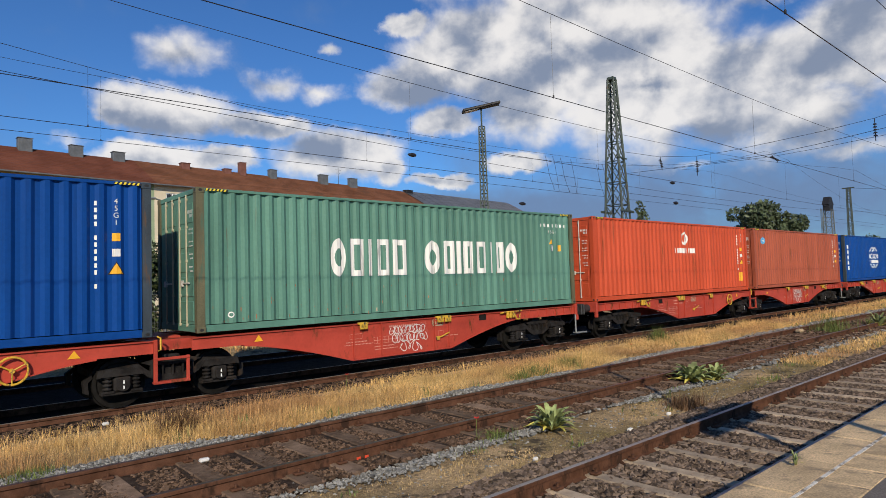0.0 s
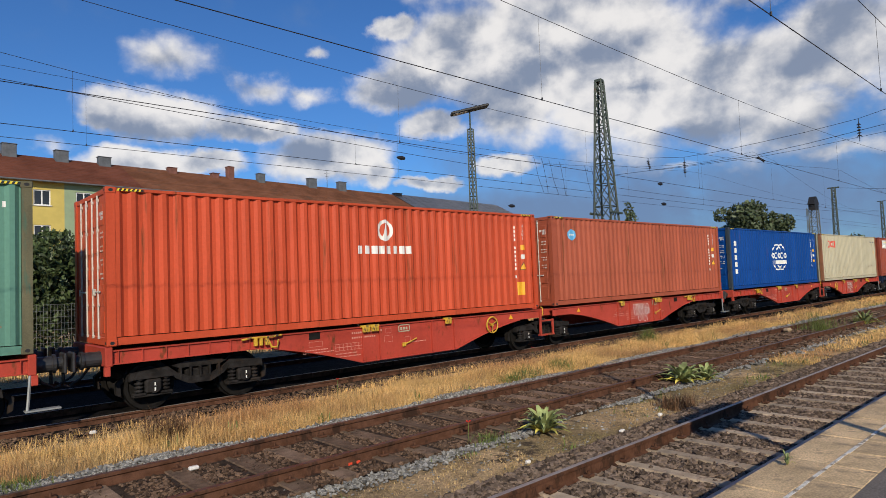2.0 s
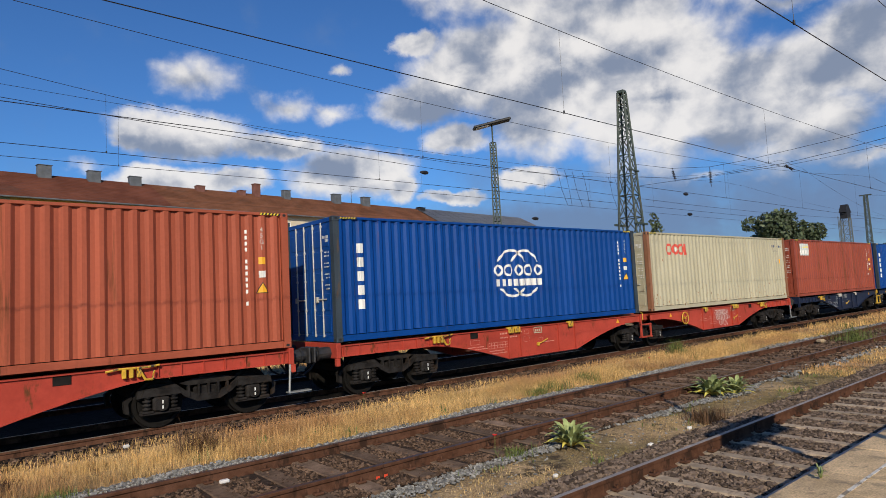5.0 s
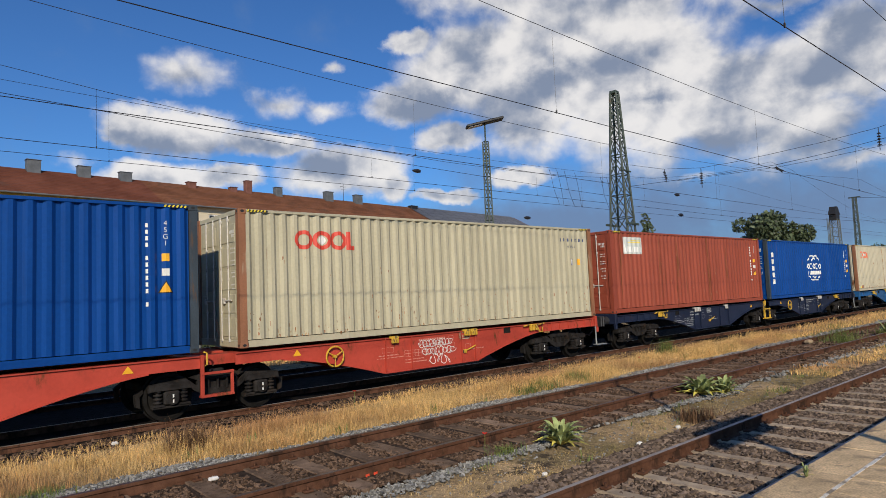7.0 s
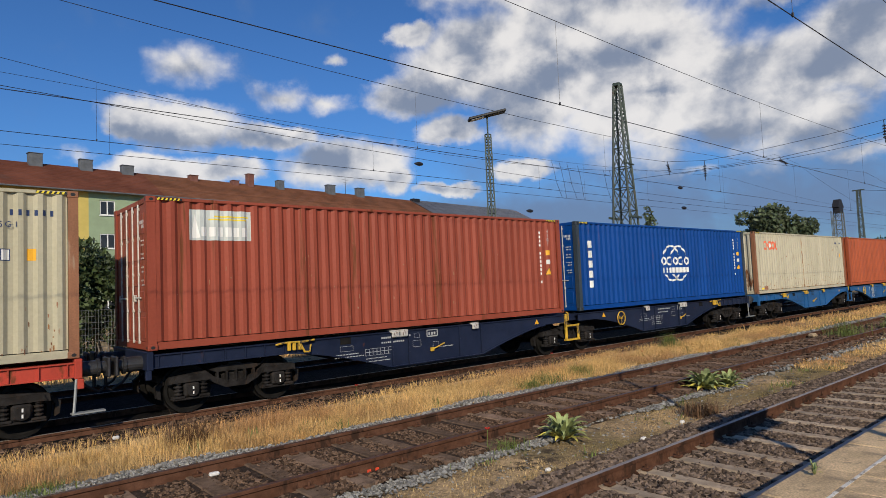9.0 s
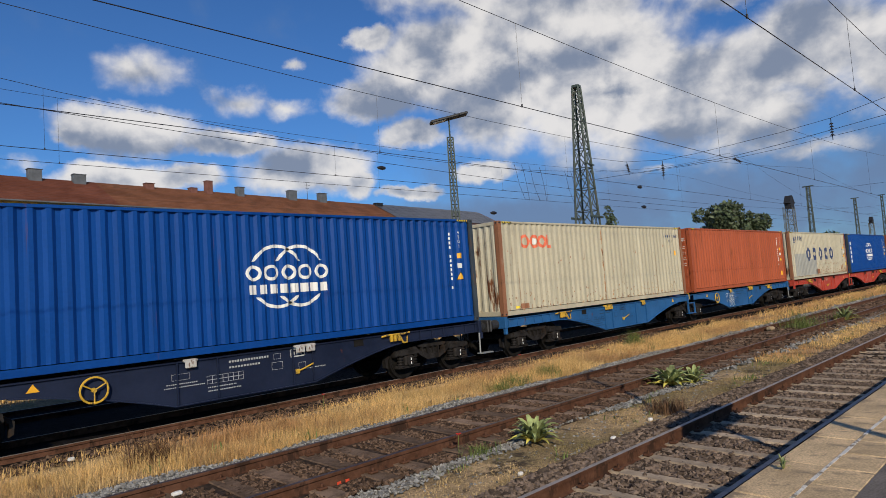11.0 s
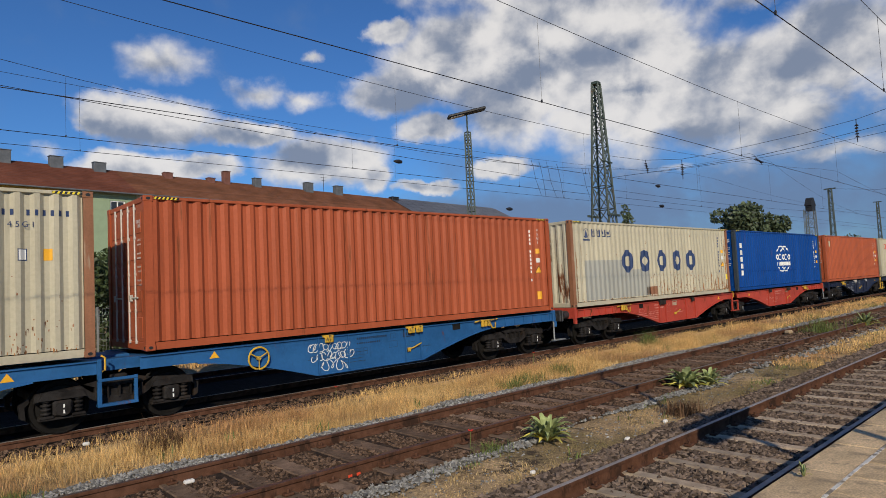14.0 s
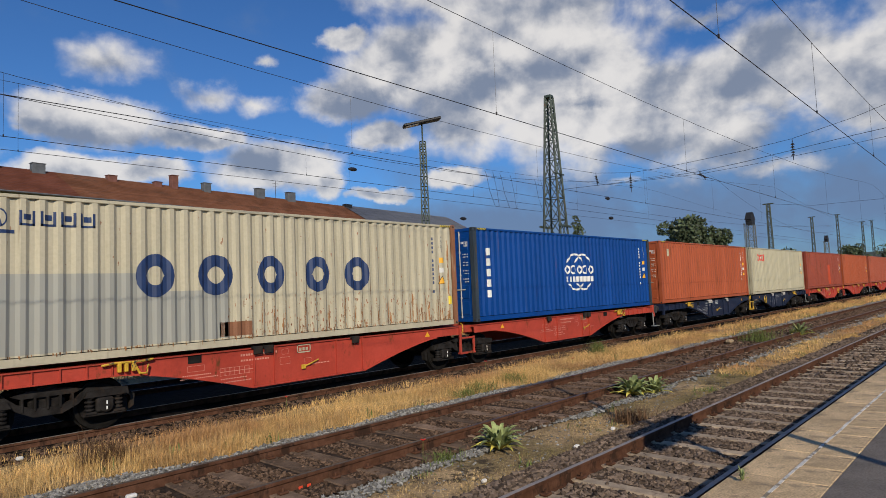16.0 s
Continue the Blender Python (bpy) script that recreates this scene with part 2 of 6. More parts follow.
M = {
    "green": paint("sea_green_paint", (0.096, 0.218, 0.168), 0.08, 0.5, 0.18),
    "orange": paint("orange_red_paint", (0.50, 0.075, 0.030), 0.22),
    "brick": paint("brick_red_paint", (0.345, 0.085, 0.045), 0.25),
    "maroon": paint("brown_red_paint", (0.275, 0.062, 0.036), 0.32),
    "rust_orange": paint("rusty_orange_paint", (0.36, 0.085, 0.035), 0.22),
    "blue": paint("bright_blue_paint", (0.002, 0.050, 0.235), 0.10, 0.42),
    "cream": paint("cream_paint", (0.43, 0.395, 0.28), 0.07, 0.5, 0.08),
    "cream_old": paint("weathered_cream_paint", (0.455, 0.415, 0.305), 0.12, 0.55, 0.08),
    "cream_rusty": paint("rust_eaten_cream_paint", (0.46, 0.43, 0.33), 0.52, 0.6, 0.1, 1.6),
    "wagon_red": paint("traffic_red_wagon_paint", (0.40, 0.055, 0.034), 0.36, 0.5, 0.14, 1.0),
    "wagon_dark": paint("dark_blue_wagon_paint", (0.011, 0.017, 0.040), 0.12, 0.45, 0.2, 1.0),
    "wagon_blue": paint("mid_blue_wagon_paint", (0.020, 0.098, 0.250), 0.2, 0.45, 0.14, 1.0),
    "post_rust": material("rusty_brown_post_paint", (0.27, 0.115, 0.055), 0.7, 0, 0.2, 2.0, 0.002, 30, (0.40, 0.32, 0.22), 0.45, 2.0, 3.0, 0.12),
    "post_dark": material("scuffed_dark_post_paint", (0.030, 0.045, 0.060), 0.7, 0, 0.25, 2.0, 0.002, 30, (0.12, 0.065, 0.035), 0.5, 3.0, 3.0, 0.15),
    "post_green": material("stained_olive_post_paint", (0.115, 0.105, 0.055), 0.7, 0, 0.25, 2.0, 0.002, 30, (0.07, 0.13, 0.09), 0.55, 3.0, 3.0, 0.15),
    "floor_dark": material("dark_underside_steel", (0.012, 0.011, 0.010), 0.85, 0, 0.25, 2.0, spec=0.08),
    "bogie": material("grimy_cast_steel", (0.017, 0.015, 0.014), 0.7, 0.0, 0.35, 4.0, 0.003, 40, (0.040, 0.028, 0.021), 0.5, 2.0, 1.0, 0.2, spec=0.08),
    "wheel": material("dark_brown_wheel_steel", (0.011, 0.010, 0.009), 0.6, 0.1, 0.2, 5.0, 0.001, 60, spec=0.08),
    "tread": material("polished_wheel_tread", (0.42, 0.40, 0.38), 0.3, 1.0, 0.1, 6.0),
    "buffer": material("greased_black_steel", (0.028, 0.028, 0.030), 0.5, 0.2, 0.3, 5.0, 0.001, 40),
    "yellow": material("yellow_fitting_paint", (0.60, 0.36, 0.03), 0.5, 0, 0.18, 8.0, 0.001, 60, (0.05, 0.04, 0.03), 0.5, 6.0, 1.0),
    "black": material("black_rubber_paint", (0.012, 0.012, 0.013), 0.6, 0, 0.2, 8.0),
    "white": material("white_lettering_paint", (0.74, 0.73, 0.69), 0.55, 0, 0.08, 3.0, dirt=(0.35, 0.36, 0.33), dirt_amount=0.35, dirt_scale=3.0, streak=4.0),
    "navy": material("navy_lettering_paint", (0.014, 0.035, 0.11), 0.5, 0, 0.12, 3.0),
    "red_mark": material("signal_red_lettering_paint", (0.62, 0.06, 0.035), 0.5, 0, 0.1, 3.0),
    "coral_mark": material("faded_coral_lettering_paint", (0.72, 0.14, 0.06), 0.5, 0, 0.1, 3.0),
    "sky_mark": material("light_blue_sticker", (0.10, 0.36, 0.62), 0.45, 0, 0.08, 5.0),
    "teal_mark": material("teal_emblem_paint", (0.03, 0.20, 0.24), 0.45, 0, 0.08, 5.0),
    "grey_patch": material("grey_touch_up_paint", (0.305, 0.305, 0.27), 0.55, 0, 0.08, 1.0, dirt=RUST, dirt_amount=0.12, dirt_scale=1.0, streak=5.0),
    "sticker": material("orange_yellow_sticker", (0.80, 0.40, 0.02), 0.45, 0, 0.06, 8.0),
    "sticker_lemon": material("lemon_sticker", (0.80, 0.62, 0.04), 0.45, 0, 0.06, 8.0),
    "poster": material("pale_grey_blue_panel", (0.52, 0.55, 0.52), 0.5, 0, 0.12, 2.0),
    "rod": material("galvanised_rod", (0.55, 0.53, 0.48), 0.5, 0.2, 0.15, 5.0, dirt=RUST, dirt_amount=0.4, dirt_scale=4.0),
    "rail": material("rusty_rail_steel", (0.098, 0.045, 0.026), 0.8, 0.0, 0.25, 6.0, 0.001, 90, (0.040, 0.022, 0.015), 0.55, 3.0, 1.0, 0.15, spec=0.08),
    "rail_head": material("dull_brown_rail_head", (0.075, 0.053, 0.042), 0.42, 0.3, 0.2, 6.0),
    "rail_shiny": material("shiny_rail_head", (0.34, 0.30, 0.27), 0.55, 0.45, 0.15, 4.0),
    "sleeper_wood": material("old_wooden_sleeper", (0.185, 0.125, 0.085), 0.9, 0, 0.3, 5.0, 0.006, 25, (0.085, 0.060, 0.045), 0.45, 4.0, 1.0, 0.2, object_var=0.35, spec=0.08),
    "sleeper_concrete": material("stained_concrete_sleeper", (0.38, 0.295, 0.205), 0.9, 0, 0.2, 5.0, 0.003, 50, (0.19, 0.135, 0.095), 0.45, 3.0, 1.0, 0.12, object_var=0.2),
    "ballast": material("brown_track_ballast_bed", (0.050, 0.034, 0.025), 0.95, 0, 0.35, 6.0, 0.03, 22, (0.03, 0.024, 0.02), 0.5, 5.0, 1.0, 0.3, spec=0.08),
    # near black: the train's shade is put into this ballast's colour
    "ballast_dark": material("shade_blackened_ballast", (0.007, 0.006, 0.006), 0.95, 0, 0.35, 6.0, 0.03, 22, (0.006, 0.005, 0.005), 0.5, 5.0, 1.0, 0.3, spec=0.08),
    "stone_brown": material("rust_stained_ballast_stone", (0.105, 0.067, 0.045), 0.9, 0, 0.2, 20.0, 0.002, 90, grain=0.15, island_var=0.55, spec=0.08),
    "stone_taupe": material("dusty_taupe_ballast_stone", (0.135, 0.100, 0.076), 0.9, 0, 0.2, 20.0, 0.002, 90, grain=0.15, island_var=0.55, spec=0.08),
    "stone_grey": material("pale_grey_gravel_stone", (0.215, 0.21, 0.195), 0.9, 0, 0.2, 20.0, 0.002, 90, grain=0.15, island_var=0.45, spec=0.08),
    "soil": material("dry_sandy_soil", (0.37, 0.265, 0.15), 0.95, 0, 0.3, 1.2, 0.03, 30, (0.085, 0.065, 0.045), 0.55, 1.6, 1.0, 0.35, second=(0.25, 0.19, 0.10), spec=0.08),
    "grass_dry": material("golden_dry_grass_blade", (0.66, 0.43, 0.165), 0.8, 0, 0.25, 0.8, island_var=0.35, second=(0.50, 0.275, 0.12), spec=0.08),
    "grass_green": material("green_weed_blade", (0.115, 0.150, 0.030), 0.7, 0, 0.25, 2.0, island_var=0.35),
    "grass_straw": material("short_pale_straw_blade", (0.68, 0.47, 0.21), 0.85, 0, 0.25, 0.8, island_var=0.35, second=(0.33, 0.22, 0.105), spec=0.08),
    "thatch": material("dull_trodden_thatch_blade", (0.46, 0.33, 0.155), 0.9, 0, 0.25, 1.2, island_var=0.45, second=(0.24, 0.19, 0.08), spec=0.08),
    "grass_brown": material("brown_dead_stalk", (0.155, 0.090, 0.050), 0.85, 0, 0.25, 2.0, island_var=0.35, spec=0.08),
    "leaf_plant": material("bright_green_rosette_leaf", (0.24, 0.28, 0.10), 0.6, 0, 0.3, 6.0, object_var=0.3),
    "leaf_yellow": material("yellowed_rosette_leaf", (0.60, 0.52, 0.10), 0.6, 0, 0.3, 6.0, object_var=0.3, second=(0.28, 0.27, 0.05)),
    "leaf_hedge": material("dark_green_shrub_leaf", (0.045, 0.068, 0.018), 0.6, 0, 0.35, 0.7, island_var=0.45),
    "leaf_tree": material("far_tree_leaf", (0.058, 0.080, 0.034), 0.65, 0, 0.3, 0.2, island_var=0.4),
    "bark": material("grey_brown_bark", (0.10, 0.075, 0.055), 0.9, 0, 0.3, 4.0, 0.01, 20),
    "slab": material("weathered_platform_slab", (0.54, 0.39, 0.22), 0.9, 0, 0.22, 2.5, 0.008, 70, (0.24, 0.18, 0.115), 0.5, 2.2, 1.0, 0.30, object_var=0.10),
    "joint": material("dark_mossy_joint", (0.07, 0.06, 0.04), 0.95, 0, 0.3, 8.0, spec=0.08),
    "asphalt": material("grey_platform_asphalt", (0.150, 0.130, 0.112), 0.92, 0, 0.15, 3.0, 0.006, 160, (0.06, 0.055, 0.05), 0.4, 1.0, 1.0, 0.35),
    "line_white": material("worn_white_line_paint", (0.66, 0.63, 0.57), 0.7, 0, 0.12, 6.0, dirt=(0.22, 0.18, 0.13), dirt_amount=0.65, dirt_scale=9.0),
    "steel_green": material("green_grey_mast_paint", (0.036, 0.054, 0.044), 0.65, 0.0, 0.2, 1.5, dirt=(0.10, 0.07, 0.05), dirt_amount=0.35, dirt_scale=1.5),
    "steel_pale": material("weathered_grey_green_steel", (0.095, 0.110, 0.095), 0.65, 0.0, 0.2, 1.5, dirt=(0.10, 0.07, 0.05), dirt_amount=0.35, dirt_scale=1.5),
    "wire": material("dark_copper_wire", (0.030, 0.030, 0.032), 0.5, 0.4, 0.1, 3.0),
    "insulator": material("brown_glazed_insulator", (0.018, 0.018, 0.020), 0.4, 0, 0.2, 3.0),
    "roof_red": material("red_clay_roof_tiles", (0.140, 0.050, 0.031), 0.85, 0, 0.2, 0.5, 0.02, 9, (0.12, 0.055, 0.04), 0.4, 0.3, 1.0, 0.15, spec=0.08),
    "roof_brown": material("brown_clay_roof_tiles", (0.165, 0.070, 0.038), 0.85, 0, 0.2, 0.5, 0.02, 9, (0.11, 0.06, 0.04), 0.4, 0.3, 1.0, 0.15, object_var=0.12, spec=0.08),
    "solar": material("slate_blue_solar_glass", (0.075, 0.076, 0.082), 0.35, 0, 0.2, 0.5, object_var=0.2),
    "chimney": material("zinc_clad_chimney", (0.115, 0.125, 0.135), 0.6, 0.1, 0.2, 2.0),
    "chimney_brick": material("brick_chimney", (0.17, 0.07, 0.05), 0.85, 0, 0.2, 2.0),
    "facade_yellow": material("yellow_render_facade", (0.56, 0.44, 0.12), 0.9, 0, 0.06, 1.0, 0.002, 60),
    "facade_green": material("sage_green_render_facade", (0.27, 0.35, 0.22), 0.9, 0, 0.06, 1.0, 0.002, 60),
    "facade_pale": material("pale_cream_render_facade", (0.62, 0.54, 0.40), 0.9, 0, 0.06, 1.0, 0.002, 60),
    "frame_white": material("white_window_frame", (0.78, 0.78, 0.76), 0.5, 0, 0.04, 3.0),
    "pane": material("dark_window_glass", (0.03, 0.035, 0.04), 0.08, 0, 0.2, 0.4),
    "hill": material("far_wooded_hill", (0.045, 0.062, 0.045), 0.95, 0, 0.3, 0.02),
    "fence": material("galvanised_fence_wire", (0.27, 0.28, 0.27), 0.5, 0.3, 0.1, 4.0),
    "rust_run": material("orange_brown_rust_run", (0.30, 0.135, 0.045), 0.85, 0, 0.3, 6.0, 0.001, 60, (0.12, 0.05, 0.02), 0.6, 5.0, 3.0, 0.2),
    "stencil_red": material("faded_pink_stencil_paint", (0.60, 0.27, 0.21), 0.6, 0, 0.12, 3.0),
    "stencil_blue": material("dark_stencil_paint", (0.010, 0.030, 0.070), 0.6, 0, 0.12, 3.0),
    "stencil_pale": material("dulled_white_stencil_paint", (0.42, 0.43, 0.42), 0.6, 0, 0.12, 3.0),
    "balcony": material("grey_balcony_panel", (0.30, 0.31, 0.32), 0.7, 0, 0.08, 1.0),
    "paper": material("white_litter", (0.7, 0.68, 0.64), 0.8, 0, 0.1, 10.0),
    "spray_red": material("orange_red_marking_spray", (0.62, 0.06, 0.02), 0.7, 0, 0.15, 10.0),
    "flower": material("red_poppy_petal", (0.60, 0.035, 0.015), 0.6, 0, 0.1, 10.0),
}


# ---------------------------------------------------------------- mesh tools
class Shape:
    """Collects plain pieces into one mesh."""

    def __init__(self):
        self.v, self.f = [], []

    def add(self, verts, faces):
        n = len(self.v)
        self.v += [tuple(p) for p in verts]
        self.f += [tuple(i + n for i in f) for f in faces]
        return self

    def box(self, x0, x1, y0, y1, z0, z1, c=0.0):
        if x0 > x1:
            x0, x1 = x1, x0
        if y0 > y1:
            y0, y1 = y1, y0
        if z0 > z1:
            z0, z1 = z1, z0
        c = min(c, (x1 - x0) * 0.45, (y1 - y0) * 0.45, (z1 - z0) * 0.45)
        if c <= 0:
            v = [(x, y, z) for x in (x0, x1) for y in (y0, y1) for z in (z0, z1)]
            return self.add(v, [(0, 1, 3, 2), (4, 6, 7, 5), (0, 4, 5, 1), (2, 3, 7, 6), (0, 2, 6, 4), (1, 5, 7, 3)])
        v, ids = [], {}
        for i, x in enumerate((x0, x1)):
            for j, y in enumerate((y0, y1)):
                for k, z in enumerate((z0, z1)):
                    sx, sy, sz = (c, -c)[i], (c, -c)[j], (c, -c)[k]
                    ids[i, j, k] = len(v)
                    v += [(x, y + sy, z + sz), (x + sx, y, z + sz), (x + sx, y + sy, z)]
        f = []
        for a in range(3):
            o = [q for q in range(3) if q != a]
            for s in (0, 1):
                loop = []
                for p, q in ((0, 0), (1, 0), (1, 1), (0, 1)):
                    key = [0, 0, 0]
                    key[a], key[o[0]], key[o[1]] = s, p, q
                    loop.append(ids[tuple(key)] + a)
                f.append(tuple(loop))
        for a in range(3):
            o = [q for q in range(3) if q != a]
            for p in (0, 1):
                for q in (0, 1):
                    k0, k1 = [0, 0, 0], [0, 0, 0]
                    k0[a], k1[a] = 0, 1
                    k0[o[0]] = k1[o[0]] = p
                    k0[o[1]] = k1[o[1]] = q
                    f.append((ids[tuple(k0)] + o[0], ids[tuple(k1)] + o[0], ids[tuple(k1)] + o[1], ids[tuple(k0)] + o[1]))
        for k in ids.values():
            f.append((k, k + 1, k + 2))
        return self.add(v, f)

    def prism(self, pts, axis, a0, a1):
        """pts: outline in the two other axes, in order; drawn out along axis from a0 to a1."""
        n = len(pts)

        def place(p, a):
            q = list(p)
            q.insert(axis, a)
            return tuple(q)
        v = [place(p, a0) for p in pts] + [place(p, a1) for p in pts]
        f = [tuple(range(n)), tuple(range(2 * n - 1, n - 1, -1))]
        f += [(i, (i + 1) % n, n + (i + 1) % n, n + i) for i in range(n)]
        return self.add(v, f)

    def rod(self, a, b, r, n=6, r2=None):
        a, b = Vector(a), Vector(b)
        d = (b - a).normalized()
        s = d.cross(Vector((0, 0, 1)) if abs(d.z) < 0.9 else Vector((1, 0, 0))).normalized()
        t = d.cross(s)
        r2 = r if r2 is None else r2
        v = []
        for p, rr in ((a, r), (b, r2)):
            v += [p + (s * math.cos(2 * math.pi * i / n) + t * math.sin(2 * math.pi * i / n)) * rr for i in range(n)]
        f = [(i, (i + 1) % n, n + (i + 1) % n, n + i) for i in range(n)] + [tuple(range(n - 1, -1, -1)), tuple(range(n, 2 * n))]
        return self.add(v, f)

    def tube(self, pts, r, n=4):
        pts = [Vector(p) for p in pts]
        v, f = [], []
        for i, p in enumerate(pts):
            d = (pts[min(i + 1, len(pts) - 1)] - pts[max(i - 1, 0)]).normalized()
            s = d.cross(Vector((0, 0, 1)) if abs(d.z) < 0.95 else Vector((1, 0, 0))).normalized()
            t = d.cross(s)
            v += [p + (s * math.cos(2 * math.pi * k / n) + t * math.sin(2 * math.pi * k / n)) * r for k in range(n)]
        for i in range(len(pts) - 1):
            f += [(i * n + k, i * n + (k + 1) % n, (i + 1) * n + (k + 1) % n, (i + 1) * n + k) for k in range(n)]
        f += [tuple(range(n - 1, -1, -1)), tuple(range((len(pts) - 1) * n, len(pts) * n))]
        return self.add(v, f)

    def ring(self, center, axis, r, rt, n=20, m=6, turn=None):
        c = Vector(center)
        v, f = [], []
        o = [q for q in range(3) if q != axis]
        for i in range(n):
            a = 2 * math.pi * i / n
            for k in range(m):
                b = 2 * math.pi * k / m
                p = [0, 0, 0]
                p[axis] = rt * math.sin(b)
                p[o[0]] = (r + rt * math.cos(b)) * math.cos(a)
                p[o[1]] = (r + rt * math.cos(b)) * math.sin(a)
                v.append(c + Vector(p))
        for i in range(n):
            for k in range(m):
                f.append((i * m + k, i * m + (k + 1) % m, ((i + 1) % n) * m + (k + 1) % m, ((i + 1) % n) * m + k))
        return self.add(v, f)

    def data(self, name):
        me = bpy.data.meshes.new(name)
        me.from_pydata(self.v, [], self.f)
        bm = bmesh.new()
        bm.from_mesh(me)
        bmesh.ops.recalc_face_normals(bm, faces=bm.faces)
        bm.to_mesh(me)
        bm.free()
        return me


def part(name, shape, mat, parent=None, label="", m=None, smooth=False):
    """One mesh object, from a Shape or from mesh data already made; its paint sits on the object, so that alike pieces share a mesh."""
    me = shape.data(name) if isinstance(shape, Shape) else shape
    if not me.materials:
        me.materials.append(M[mat])
    if smooth:
        me.shade_smooth()
    ob = new(name, me)
    if me.materials[0] != M[mat]:
        ob.material_slots[0].link = "OBJECT"
        ob.material_slots[0].material = M[mat]
    if parent:
        ob.parent = parent
    if m is not None:
        ob.matrix_local = m
    if label:
        tagged(ob, label)
    return ob


def empty(name, label, category, group="", kind="", m=None):
    ob = new(name)
    ob.empty_display_size = 0.3
    tagged(ob, label, category, group, kind)
    if m is not None:
        ob.matrix_world = m
    return ob


def structure(name, shape, mat, label, category, smooth=False):
    return tagged(part(name, shape, mat, None, "", None, smooth), label, category, "", "structure")


def stuff_mesh(name, verts, faces, mat, label, category):
    me = bpy.data.meshes.new(name)
    me.from_pydata(verts.tolist() if hasattr(verts, "tolist") else verts, [], faces.tolist() if hasattr(faces, "tolist") else faces)
    me.materials.append(M[mat])
    return tagged(new(name, me), label, category, "", "stuff")


# ---------------------------------------------------------------- ground and tracks
sheet = Shape()
lay = [(-1500, GROUND_Z), (11.35, GROUND_Z), (11.75, -0.335), (19.9, -0.335), (20.3, GROUND_Z), (2500, GROUND_Z)]
sheet.add([(x, y, z) for y, z in lay for x in (-1500, 3500)], [(2 * i, 2 * i + 1, 2 * i + 3, 2 * i + 2) for i in range(len(lay) - 1)])
structure("ground", sheet, "soil", "dry sandy railway ground with thin grass", "ground")


def bed(yc, half_top, half_base, top, x0=-40, x1=420):
    s = Shape()
    y = [yc - half_base, yc - half_top, yc + half_top, yc + half_base]
    z = [min(GROUND_Z, top) - 0.08, top, top, min(GROUND_Z, top) - 0.08]
    return s.prism(list(zip(y, z)), 0, x0, x1)


BED_NEAR, BED_MID, BED_TRAIN = -0.155, -0.150, TRAIN_RAIL_Z - 0.16
structure("track_bed_1", bed(TRACK_NEAR, 1.25, 1.50, BED_NEAR), "ballast", "dark brown ballast bed of the platform track", "track bed")
structure("track_bed_2", bed(TRACK_MID, 1.15, 1.38, BED_MID), "ballast", "brown ballast bed of the middle track", "track bed")
# the bed carries the shade under and behind the train as base colour
structure("track_bed_3", bed(15.97, 3.85, 4.05, BED_TRAIN + 0.03), "ballast_dark", "wide ballast bed under and behind the goods train, its shade coloured in near black", "track bed")

RAIL_PROFILE = [(-0.0625, 0.0), (0.0625, 0.0), (0.0625, 0.012), (0.012, 0.03), (0.010, 0.115), (0.034, 0.128), (0.036, 0.160), (0.030, 0.166),
                (-0.030, 0.166), (-0.036, 0.160), (-0.034, 0.128), (-0.010, 0.115), (-0.012, 0.03), (-0.0625, 0.012)]


def railway(name, yc, top, head, label, x0=-40, x1=420):
    tr = empty(name, label, "track", "", "structure")
    for side in (-1, 1):
        y = yc + side * 0.7535
        r = part("rail", Shape().prism([(y + a, top - 0.168 + b) for a, b in RAIL_PROFILE], 0, x0, x1), "rail", tr)
        part("rail_head", Shape().prism([(y - 0.031, top - 0.003), (y + 0.031, top - 0.003), (y + 0.026, top), (y - 0.026, top)], 0, x0, x1), head, r, "running surface of the rail")
    return tr


track_1 = railway("track_1", TRACK_NEAR, 0.0, "rail_shiny", "platform track with shiny rail heads on concrete sleepers")
track_2 = railway("track_2", TRACK_MID, 0.0, "rail_head", "rusty middle siding track on old sleepers")
track_3 = railway("track_3", TRACK_TRAIN, TRAIN_RAIL_Z, "rail_shiny", "track that carries the container train")
track_4 = railway("track_4", TRACK_BACK, TRAIN_RAIL_Z, "rail_shiny", "track behind the container train")


# ---------------------------------------------------------------- platform
pf = Shape()
pf.prism([(-9.0, GROUND_Z - 0.05), (PLATFORM_EDGE - 0.10, GROUND_Z - 0.05), (PLATFORM_EDGE - 0.10, PLATFORM_Z - 0.09), (-9.0, PLATFORM_Z - 0.09)], 0, -60, 260)
structure("platform", pf, "joint", "station platform body of old concrete", "platform")
structure("platform_asphalt", Shape().box(-60, 260, -9.0, 1.405, PLATFORM_Z - 0.088, PLATFORM_Z - 0.004), "asphalt", "grey worn asphalt of the platform", "pavement")


# ---------------------------------------------------------------- containers
CORR_PITCH, CORR_DEPTH = 0.2785, 0.050
WALL_Y = 0.018                # how far the crests of the side wall stand back from the corner castings
POST_W = 0.165


def corr(u):
    """Depth of the wall's corrugation at u metres along it."""
    p = ((u - POST_W) % CORR_PITCH) / CORR_PITCH
    if p < 0.27:
        k = 0.0
    elif p < 0.50:
        k = (p - 0.27) / 0.23
    elif p < 0.77:
        k = 1.0
    else:
        k = (1.0 - p) / 0.23
    return WALL_Y + CORR_DEPTH * k


